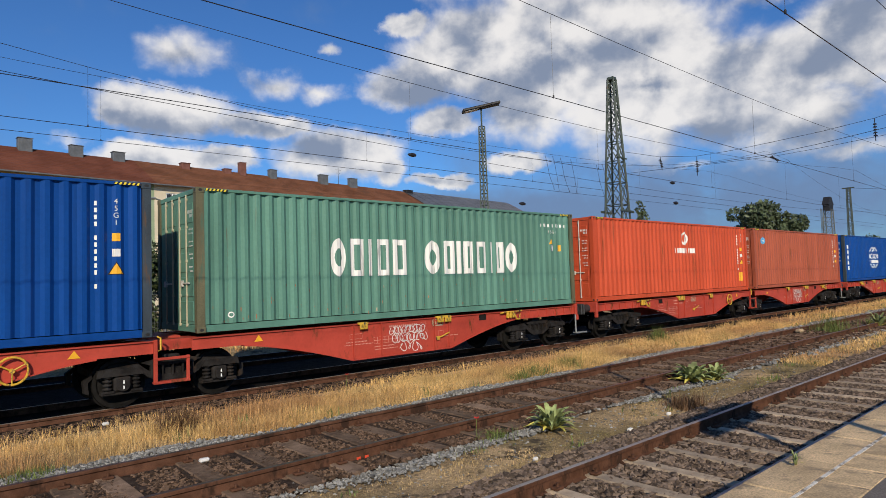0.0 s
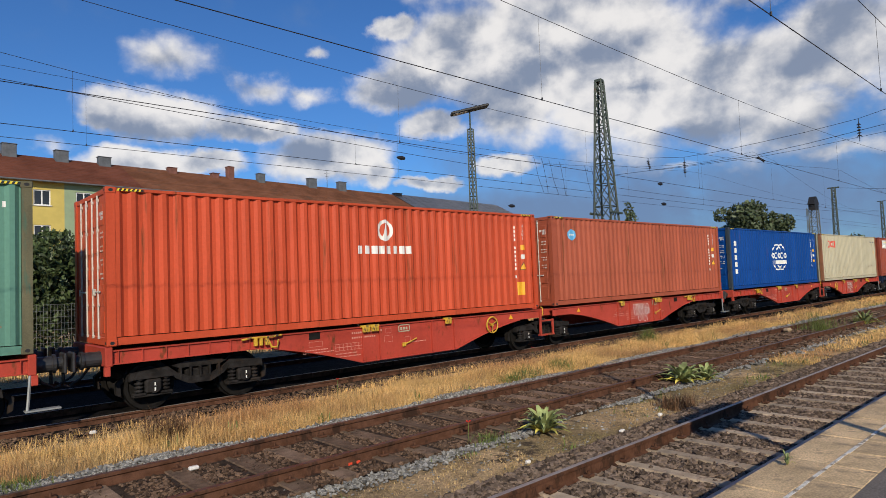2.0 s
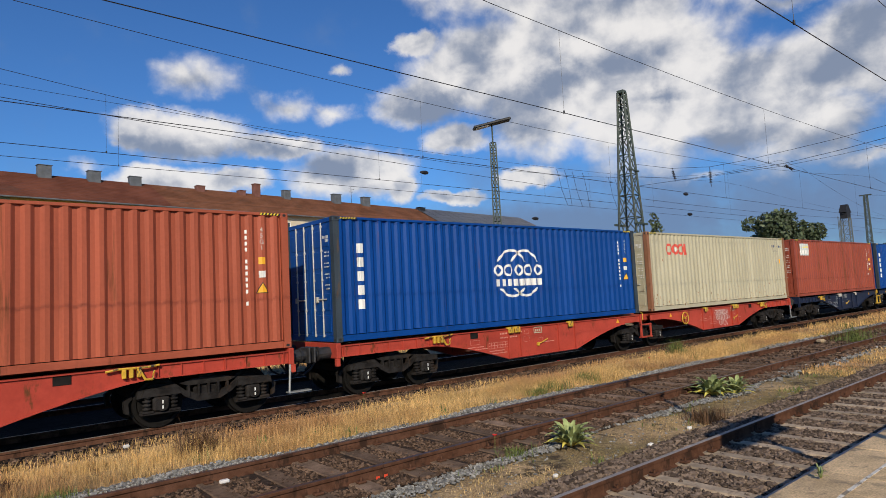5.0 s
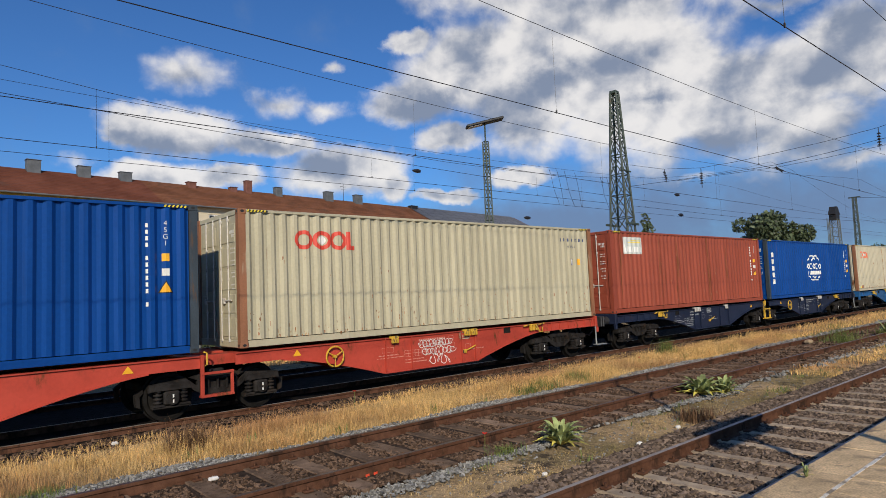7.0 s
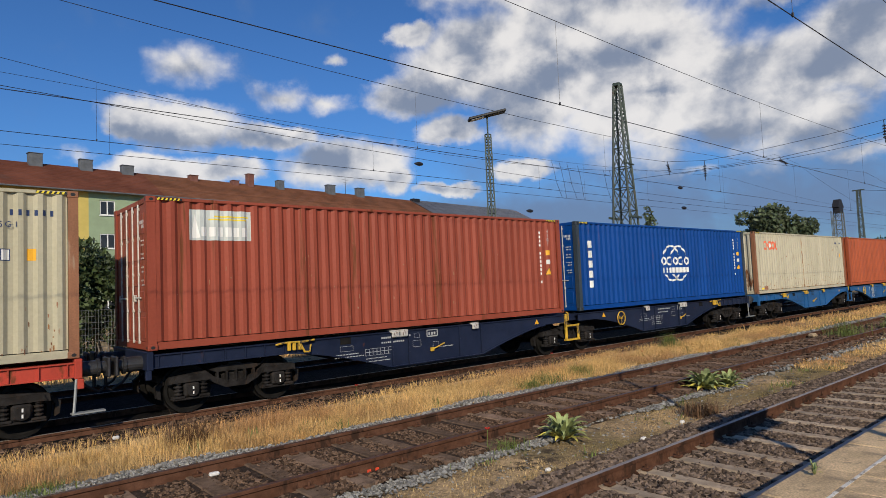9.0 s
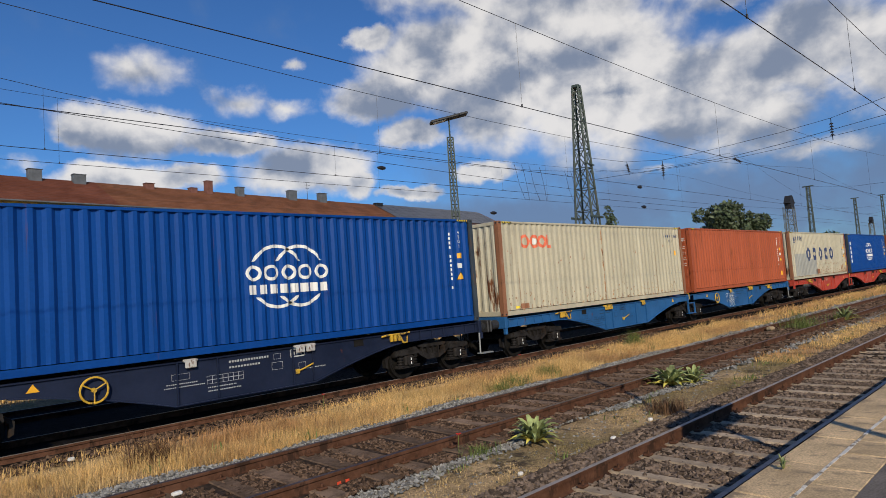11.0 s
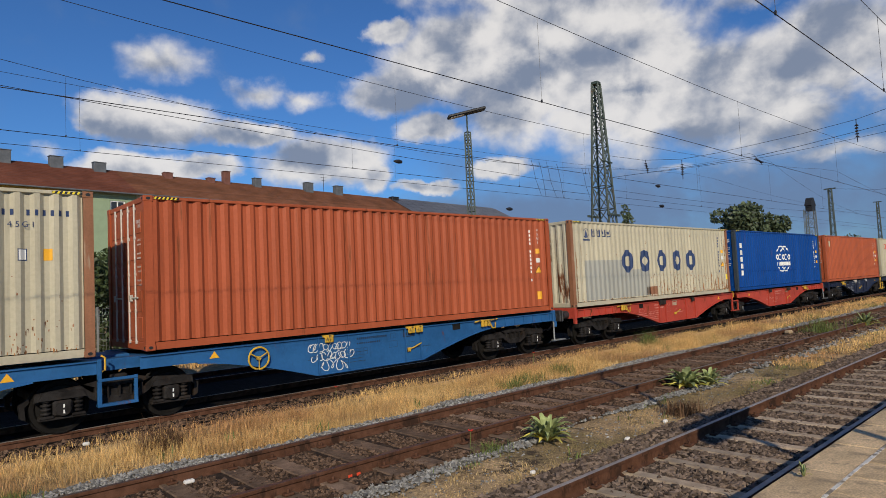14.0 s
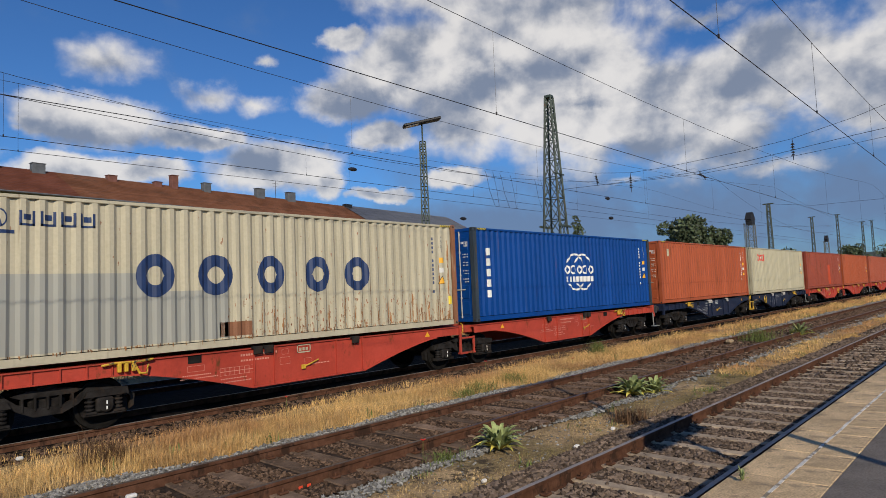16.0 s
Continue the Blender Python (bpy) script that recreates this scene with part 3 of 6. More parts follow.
def corr_stops(u0, u1):
    out = {u0, u1}
    n0, n1 = int((u0 - POST_W) / CORR_PITCH) - 1, int((u1 - POST_W) / CORR_PITCH) + 1
    for n in range(n0, n1 + 1):
        for p in (0.0, 0.27, 0.50, 0.77):
            u = POST_W + (n + p) * CORR_PITCH
            if u0 < u < u1:
                out.add(u)
    return sorted(out)


def corrugated(length, z0, z1, place):
    s = Shape()
    us = corr_stops(POST_W, length - POST_W)
    v = []
    for u in us:
        d = corr(u)
        v += [place(u, d, z0), place(u, d, z1)]
    f = [(2 * i, 2 * i + 2, 2 * i + 3, 2 * i + 1) for i in range(len(us) - 1)]
    return s.add(v, f)


def container_meshes():
    k = {}
    rail_b, rail_t = 0.165, 0.075
    k["side_wall"] = corrugated(C_LEN, rail_b, C_HGT - rail_t, lambda u, d, z: (u, d, z)).data("side_wall")
    k["back_wall"] = corrugated(C_LEN, rail_b, C_HGT - rail_t, lambda u, d, z: (C_LEN - u, C_WID - d, z)).data("side_wall")
    k["front_end"] = corrugated(C_WID, 0.16, C_HGT - 0.11, lambda u, d, z: (d + 0.01, C_WID - u, z)).data("end_wall")
    k["far_end"] = corrugated(C_WID, 0.16, C_HGT - 0.11, lambda u, d, z: (C_LEN - d - 0.01, u, z)).data("end_wall")
    roof = Shape()
    n = 50
    v, f = [], []
    for i in range(n + 1):
        x = 0.1 + (C_LEN - 0.2) * i / n
        z = C_HGT - (0.012 if i % 2 else 0.032)
        v += [(x, 0.05, z), (x, C_WID - 0.05, z)]
    f = [(2 * i, 2 * i + 2, 2 * i + 3, 2 * i + 1) for i in range(n)]
    k["roof"] = roof.add(v, f).data("roof")
    k["floor"] = Shape().box(0.12, C_LEN - 0.12, 0.08, C_WID - 0.08, 0.10, 0.15).data("floor")
    post = Shape()
    post.prism([(0.006, 0.008), (POST_W - 0.004, 0.008), (POST_W - 0.004, 0.055), (0.06, 0.055), (0.06, 0.16), (0.006, 0.16)], 2, 0.10, C_HGT - 0.10)
    k["corner_post"] = post.data("corner_post")
    cast = Shape().box(0, 0.178, 0, 0.162, 0, 0.118, 0.012)
    k["corner_casting"] = cast.data("corner_casting")
    hole = Shape()
    ov = [(0.089 + 0.040 * math.cos(a), 0.060 + 0.030 * math.sin(a)) for a in [2 * math.pi * i / 10 for i in range(10)]]
    hole.prism([(x, z) for x, z in ov], 1, -0.002, 0.004)
    ov = [(0.081 + 0.034 * math.cos(a), 0.060 + 0.030 * math.sin(a)) for a in [2 * math.pi * i / 10 for i in range(10)]]
    hole.prism(ov, 0, -0.002, 0.004)
    k["casting_hole"] = hole.data("casting_hole")
    br = Shape()
    br.prism([(0.040, 0.012), (0.09, 0.012), (0.09, 0.028), (0.052, 0.028), (0.052, 0.135), (0.09, 0.135), (0.09, 0.150), (0.040, 0.150)], 0, 0.17, C_LEN - 0.17)
    k["bottom_rail"] = br.data("bottom_rail")
    tr = Shape().box(0.17, C_LEN - 0.17, 0.008, 0.07, C_HGT - rail_t, C_HGT - 0.012, 0.008)
    k["top_rail"] = tr.data("top_rail")
    k["end_sill"] = Shape().box(0.02, 0.14, 0.16, C_WID - 0.16, 0.01, 0.16, 0.008).data("end_sill")
    k["end_header"] = Shape().box(0.02, 0.12, 0.16, C_WID - 0.16, C_HGT - 0.115, C_HGT - 0.01, 0.008).data("end_header")
    door = Shape()
    w = (C_WID - 0.34) / 2
    door.box(0.035, 0.075, 0, w - 0.006, 0.165, C_HGT - 0.12, 0.006)
    for i in range(5):                       # pressed panels of the leaf
        z0 = 0.23 + i * 0.50
        door.box(0.022, 0.040, 0.10, w - 0.10, z0, z0 + 0.40, 0.016)
    k["door"] = door.data("door")
    lock = Shape().rod((0.006, 0, 0.12), (0.006, 0, C_HGT - 0.10), 0.017, 8)
    for z in (0.15, 0.75, 1.45, 2.15, 2.72):
        lock.box(-0.010, 0.034, -0.026, 0.026, z - 0.03, z + 0.03, 0.008)
    k["lock_rod"] = lock.data("lock_rod")
    hd = Shape().box(-0.02, 0.005, -0.02, 0.48, 0.0, 0.035, 0.008)
    hd.box(-0.03, 0.02, 0.36, 0.46, -0.05, 0.08, 0.008)
    k["door_handle"] = hd.data("door_handle")
    hz = Shape()
    for i in range(6):
        x = i * 0.075
        hz.add([(x, 0.004, 0), (x + 0.036, 0.004, 0), (x + 0.060, 0.004, 0.045), (x + 0.024, 0.004, 0.045)], [(0, 1, 2, 3)])
    k["hazard_stripe"] = hz.data("hazard_stripe")
    return k


CK = container_meshes()


class Decal:
    """Flat painted marks that follow the corrugated side wall: upright columns between the wall's folds."""

    def __init__(self, lift=0.004, du=0.28):
        self.s, self.lift, self.du = Shape(), lift, du

    def column(self, u0, u1, spans0, spans1):
        for (a0, b0), (a1, b1) in zip(spans0, spans1):
            self.s.add([(u0, corr(u0) - self.lift, a0), (u1, corr(u1) - self.lift, a1), (u1, corr(u1) - self.lift, b1), (u0, corr(u0) - self.lift, b0)], [(0, 1, 2, 3)])

    def bar(self, u0, u1, v0, v1):
        u0, u1 = u0 + self.du, u1 + self.du
        us = corr_stops(u0, u1)
        for a, b in zip(us, us[1:]):
            self.column(a, b, [(v0, v1)], [(v0, v1)])
        return self

    def tri(self, u0, u1, v0, v1):
        u0, u1 = u0 + self.du, u1 + self.du
        us = sorted(set(corr_stops(u0, u1)) | {(u0 + u1) / 2})
        h = (u1 - u0) / 2

        def top(u):
            return v0 + (v1 - v0) * (1 - abs(u - (u0 + u1) / 2) / h)
        for a, b in zip(us, us[1:]):
            self.column(a, b, [(v0, top(a))], [(v0, top(b))])
        return self

    def ring(self, uc, vc, ru, rv, thick=0.3, lo=-1.0, hi=1.0, outer_only=False):
        """An oval ring; lo and hi cut it to a band of its height."""
        uc += self.du
        steps = [uc - ru + 2 * ru * i / 28 for i in range(29)]
        us = sorted(set(corr_stops(uc - ru, uc + ru)) | set(steps))
        iu, iv = ru * (1 - thick), rv * (1 - thick)
        clip = lambda z: min(max(z, lo), hi)

        def spans(u):
            d = min(1.0, abs(u - uc) / ru)
            o = rv * math.sqrt(1 - d * d)
            i = iv * math.sqrt(max(0.0, 1 - min(1.0, abs(u - uc) / iu) ** 2)) if iu > 0 else 0.0
            i = min(i, o)
            return [(vc + clip(i / rv) * rv, vc + clip(o / rv) * rv), (vc + clip(-o / rv) * rv, vc + clip(-i / rv) * rv)]
        for a, b in zip(us, us[1:]):
            self.column(a, b, spans(a), spans(b))
        return self

    def disc(self, uc, vc, r, rv=None):
        return self.ring(uc, vc, r, rv or r, 1.0)

    def shape(self):
        return self.s


def text_mesh(body, size):
    cu = bpy.data.curves.new("writing", "FONT")
    cu.body, cu.size, cu.align_x = body, size, "CENTER"
    ob = new("writing", cu)
    me = bpy.data.meshes.new_from_object(ob.evaluated_get(bpy.context.evaluated_depsgraph_get()))
    bpy.data.objects.remove(ob)
    return me


CHAR = {c: text_mesh(c, 0.135) for c in "45G1"}


def upright_code(parent, u, v_top, mat):
    """The size code, one character under the other."""
    for i, c in enumerate("45G1"):
        part("writing", CHAR[c], mat, parent, "size code character", pose(u, WALL_Y - 0.006, v_top - 0.13 * i - 0.13, 90, 0, 0))


def flat_code(parent, u, v, mat):
    for i, c in enumerate("45G1"):
        part("writing", CHAR[c], mat, parent, "size code character", pose(u + 0.11 * i, WALL_Y - 0.006, v, 90, 0, 0))


SERIAL_FLAT = [Decal(0.004, 0).bar(10.62 + 0.115 * i, 10.665 + 0.115 * i, 2.46, 2.56).shape().data("serial_mark") for i in range(11) if i != 4]
SERIAL_UPRIGHT = [Decal(0.004, 0).bar(11.23, 11.27, 2.445 - 0.125 * i, 2.525 - 0.125 * i).shape().data("serial_mark") for i in range(13) if i not in (4, 11)]


def serial_marks(box, mat, flat_layout=False):
    """Serial number as plain bars, stickers and warning triangle at the far end of the side."""
    if flat_layout:
        for me in SERIAL_FLAT:
            part("serial_mark", me, mat, box)
        flat_code(box, 10.95, 2.26, mat)
        if mat == "white":
            part("warning_triangle", Decal(0.004, 0).tri(10.98, 11.16, 1.92, 2.08).shape(), "sticker", box, "yellow warning triangle")
        part("notice_border", Decal(0.004, 0).bar(11.06, 11.20, 1.70, 1.90).shape(), "navy", box, "dark border of a notice")
        part("notice", Decal(0.0065, 0).bar(11.075, 11.185, 1.715, 1.885).shape(), "white", box)
        part("sticker", Decal(0.004, 0).bar(11.43, 11.56, 1.70, 1.90).shape(), "sticker", box, "orange label")
    else:
        for me in SERIAL_UPRIGHT:
            part("serial_mark", me, mat, box)
        upright_code(box, 11.58, 2.62, mat)
        part("sticker", Decal(0.004, 0).bar(11.52, 11.65, 1.80, 1.95).shape(), "sticker", box, "orange label")
        part("notice", Decal(0.004, 0).bar(11.52, 11.65, 1.52, 1.66).shape(), "white", box, "small framed notice")
        part("triangle_border", Decal(0.004, 0).tri(11.445, 11.725, 1.19, 1.43).shape(), "black", box, "black border of the warning triangle")
        part("warning_triangle", Decal(0.0065, 0).tri(11.475, 11.695, 1.205, 1.40).shape(), "sticker", box, "yellow warning triangle")


def container(index, mat, label, post=None, doors=True):
    post = post or mat
    box = empty("shipping_container", label, "container", "containers on the train")
    part("side_wall", CK["side_wall"], mat, box)
    part("side_wall", CK["back_wall"], mat, box)
    part("roof", CK["roof"], mat, box)
    part("floor", CK["floor"], "floor_dark", box)
    part("bottom_rail", CK["bottom_rail"], mat, box)
    part("bottom_rail", CK["bottom_rail"], mat, box, "", Matrix.Translation((C_LEN, C_WID, 0)) @ pose(0, 0, 0, 0, 0, 180))
    part("top_rail", CK["top_rail"], mat, box)
    part("top_rail", CK["top_rail"], mat, box, "", Matrix.Translation((C_LEN, C_WID, 0)) @ pose(0, 0, 0, 0, 0, 180))
    for sx, sy in ((0, 0), (1, 0), (1, 1), (0, 1)):
        m = Matrix.Translation((sx * C_LEN, sy * C_WID, 0)) @ Matrix.Diagonal((1 - 2 * sx, 1 - 2 * sy, 1, 1))
        part("corner_post", CK["corner_post"], post, box, "", m)
        for z in (0, C_HGT - 0.118):
            c = part("corner_casting", CK["corner_casting"], post, box, "", m @ Matrix.Translation((0, 0, z)))
            if sy == 0:
                part("casting_hole", CK["casting_hole"], "black", c)
    for piece in ("end_sill", "end_header"):
        part(piece, CK[piece], mat, box)
        part(piece, CK[piece], mat, box, "", Matrix.Translation((C_LEN, C_WID, 0)) @ pose(0, 0, 0, 0, 0, 180))
    part("end_wall", CK["far_end"], mat, box)
    if doors:
        w = (C_WID - 0.34) / 2
        for k, y in enumerate((0.17, C_WID / 2)):
            d = part("door", CK["door"], mat, box, "", Matrix.Translation((0, y, 0)))
            for q in ((0.40, 0.78) if k == 0 else (0.20, 0.60)):
                rod = part("lock_rod", CK["lock_rod"], "rod" if mat != "green" else "cream", d, "upright locking rod", Matrix.Translation((0, q * w, 0)))
                rod["label"] = "upright locking rod"
            part("door_handle", CK["door_handle"], "rod", d, "locking handle", Matrix.Translation((0, 0.25, 0.98)))
            if k == 0:
                s = Shape()
                for r, (n, hh) in enumerate(((5, 0.07), (3, 0.07), (0, 0), (0, 0), (4, 0.03), (4, 0.03), (0, 0), (4, 0.03), (4, 0.03), (0, 0), (4, 0.03), (3, 0.03), (0, 0), (4, 0.03), (3, 0.03))):
                    for c in range(n):
                        yy, zz = 0.10 + c * 0.058, 2.42 - r * 0.085
                        s.add([(0.0195, yy, zz), (0.0195, yy + 0.034, zz), (0.0195, yy + 0.034, zz + hh), (0.0195, yy, zz + hh)], [(0, 1, 2, 3)])
                tagged(part("data_marks", s, "white", d, "rows of small white data lines"), "", "", "", "stuff")
    else:
        part("end_wall", CK["front_end"], "cream_rusty", box, "rust-eaten end wall")
    for x in (0.19, C_LEN - 0.64):
        part("hazard_stripe", CK["hazard_stripe"], "sticker_lemon", box, "yellow and black height warning stripe", Matrix.Translation((x, 0, C_HGT - 0.066)))
        part("hazard_backing", Shape().add([(0, 0.0055, 0), (0.47, 0.0055, 0), (0.47, 0.0055, 0.045), (0, 0.0055, 0.045)], [(0, 1, 2, 3)]), "black", box, "", Matrix.Translation((x, 0, C_HGT - 0.066)))
    return box


# ---------------------------------------------------------------- container wagons
W_HALF = 13.15                # articulation to the coupling plane
DECK = DECK_Z - TRAIN_RAIL_Z  # underside of the containers over the wagon's own rails


def wheelset_meshes():
    w = Shape()
    n = 28
    for side in (-1, 1):
        outline = [(0.10, 0.845), (0.36, 0.805), (0.39, 0.835), (0.455, 0.833), (0.462, 0.715), (0.490, 0.700), (0.488, 0.682), (0.39, 0.690), (0.36, 0.735), (0.10, 0.690)]
        v, f = [], []
        for i in range(n):
            a = 2 * math.pi * i / n
            v += [(r * math.cos(a), side * y, r * math.sin(a)) for r, y in outline]
        k = len(outline)
        for i in range(n):
            for j in range(k):
                f.append((i * k + j, i * k + (j + 1) % k, ((i + 1) % n) * k + (j + 1) % k, ((i + 1) % n) * k + j))
        w.add(v, f)
    w.rod((0, -1.02, 0), (0, 1.02, 0), 0.085, 14)
    return w.data("wheelset")


def coil(s, x, y, z0, z1, r=0.085, turns=4):
    for i in range(turns):
        z = z0 + (z1 - z0) * (i + 0.5) / turns
        s.ring((x, y, z), 2, r - 0.02, 0.022, 12, 6)
    s.rod((x, y, z0), (x, y, z1), r * 0.55, 8)


def bogie_mesh():
    s = Shape()
    for side in (-1, 1):
        y = side * 1.0
        # cast side frame: drops in the middle, rises over the axle boxes
        top = [(-1.32, 0.60), (-1.30, 0.74), (-0.62, 0.80), (-0.45, 0.66), (-0.20, 0.56), (0.20, 0.56), (0.45, 0.66), (0.62, 0.80), (1.30, 0.74), (1.32, 0.60)]
        bot = [(1.18, 0.62), (0.60, 0.66), (0.46, 0.54), (0.22, 0.42), (-0.22, 0.42), (-0.46, 0.54), (-0.60, 0.66), (-1.18, 0.62)]
        s.prism(top + bot, 1, y - 0.05, y + 0.05)
        s.prism([(-0.55, 0.80), (-0.30, 0.86), (0.30, 0.86), (0.55, 0.80), (0.40, 0.74), (-0.40, 0.74)], 1, y - 0.03, y + 0.10)
        for k in range(5):                       # rivet plates and stiffeners
            s.box(-0.40 + 0.19 * k, -0.36 + 0.19 * k, y - 0.065, y + 0.065, 0.52, 0.74, 0.008)
        for ax in (-0.9, 0.9):
            s.box(ax - 0.15, ax + 0.15, y - 0.12, y + 0.12, 0.34, 0.60, 0.035)
            s.rod((ax, y - 0.15 * 1, 0.46), (ax, y + 0.15 * 1, 0.46), 0.115, 14)
            s.rod((ax, y - 0.165, 0.46), (ax, y + 0.165, 0.46), 0.05, 8)
            for q in (-0.24, 0.24):
                coil(s, ax + q, y, 0.36, 0.64)
                s.box(ax + q - 0.11, ax + q + 0.11, y - 0.10, y + 0.10, 0.31, 0.36, 0.015)
            s.box(ax - 0.36, ax + 0.36, y - 0.085, y + 0.085, 0.28, 0.325, 0.012)
            s.prism([(ax - 0.36, 0.62), (ax - 0.30, 0.74), (ax + 0.30, 0.74), (ax + 0.36, 0.62)], 1, y - 0.10, y + 0.10)
            o = -1 if ax < 0 else 1
            # brake block hangers outside each wheel
            s.prism([(ax + o * 0.50, 0.30), (ax + o * 0.58, 0.34), (ax + o * 0.60, 0.56), (ax + o * 0.46, 0.66), (ax + o * 0.44, 0.60), (ax + o * 0.52, 0.52)], 1, side * 0.70, side * 0.84)
    s.box(-0.28, 0.28, -1.0, 1.0, 0.44, 0.70, 0.04)
    s.box(-1.30, -1.22, -1.0, 1.0, 0.56, 0.72, 0.02)
    s.box(1.22, 1.30, -1.0, 1.0, 0.56, 0.72, 0.02)
    s.rod((0, 0, 0.66), (0, 0, 0.98), 0.26, 16)
    for side in (-1, 1):
        s.box(-0.16, 0.16, side * 0.76, side * 0.98, 0.70, 0.92, 0.02)
    return s.data("bogie")


def half_frame_mesh():
    """One half of the underframe: two fish-belly side sills with flanges, cross members, end beam. x > 0 outwards."""
    s = Shape()
    top, lo_end, lo_b = DECK - 0.095, 0.975, 0.385
    sill = [(0.32, top), (12.60, top), (12.60, lo_end)]
    # outer swoop over the end bogie, straight belly, inner swoop over the shared bogie
    n = 8
    for i in range(n + 1):
        q = i / n
        x = 9.75 - 2.65 * q
        sill.append((x, lo_end - (lo_end - lo_b) * (q ** 1.35)))
    for i in range(n + 1):
        q = 1 - i / n
        x = 1.35 + 2.65 * q
        sill.append((x, lo_end - (lo_end - lo_b) * (q ** 1.35)))
    sill.append((0.32, lo_end))
    for side in (-1, 1):
        s.prism(sill, 1, side * 1.155, side * 1.175)
        s.box(0.32, 12.60, side * 1.06, side * 1.215, top, top + 0.022, 0.004)
        bottom = sill[3:-1]
        for (xa, za), (xb, zb) in zip(bottom, bottom[1:]):
            s.add([(xa, side * 1.09, za), (xb, side * 1.09, zb), (xb, side * 1.225, zb), (xa, side * 1.225, za),
                   (xa, side * 1.09, za - 0.02), (xb, side * 1.09, zb - 0.02), (xb, side * 1.225, zb - 0.02), (xa, side * 1.225, za - 0.02)],
                  [(0, 1, 2, 3), (4, 7, 6, 5), (0, 4, 5, 1), (2, 6, 7, 3)])
        s.box(9.75, 12.60, side * 1.09, side * 1.225, lo_end - 0.02, lo_end, 0.003)
        for x in (4.05, 4.85, 6.55, 7.05):
            zl = lo_b + 0.02 if x < 7.0 else lo_b + 0.03
            s.box(x - 0.012, x + 0.012, side * 1.175, side * 1.222, zl, top, 0.002)
        for k in range(7):
            x = 9.9 + k * 0.42
            s.box(x - 0.01, x + 0.01, side * 1.175, side * 1.21, lo_end, top, 0.002)
    for x in (1.0, 2.6, 4.2, 5.8, 7.4, 9.0, 10.6, 12.2):
        s.box(x - 0.06, x + 0.06, -1.15, 1.15, 1.02, top - 0.01, 0.01)
    s.box(0.3, 12.4, -0.22, 0.22, 0.99, top - 0.02, 0.02)
    s.box(12.52, 12.64, -1.25, 1.25, 0.93, top + 0.085, 0.012)
    s.box(12.56, 12.66, -1.27, -1.17, 0.76, 0.93, 0.01)
    return s.data("half_frame")


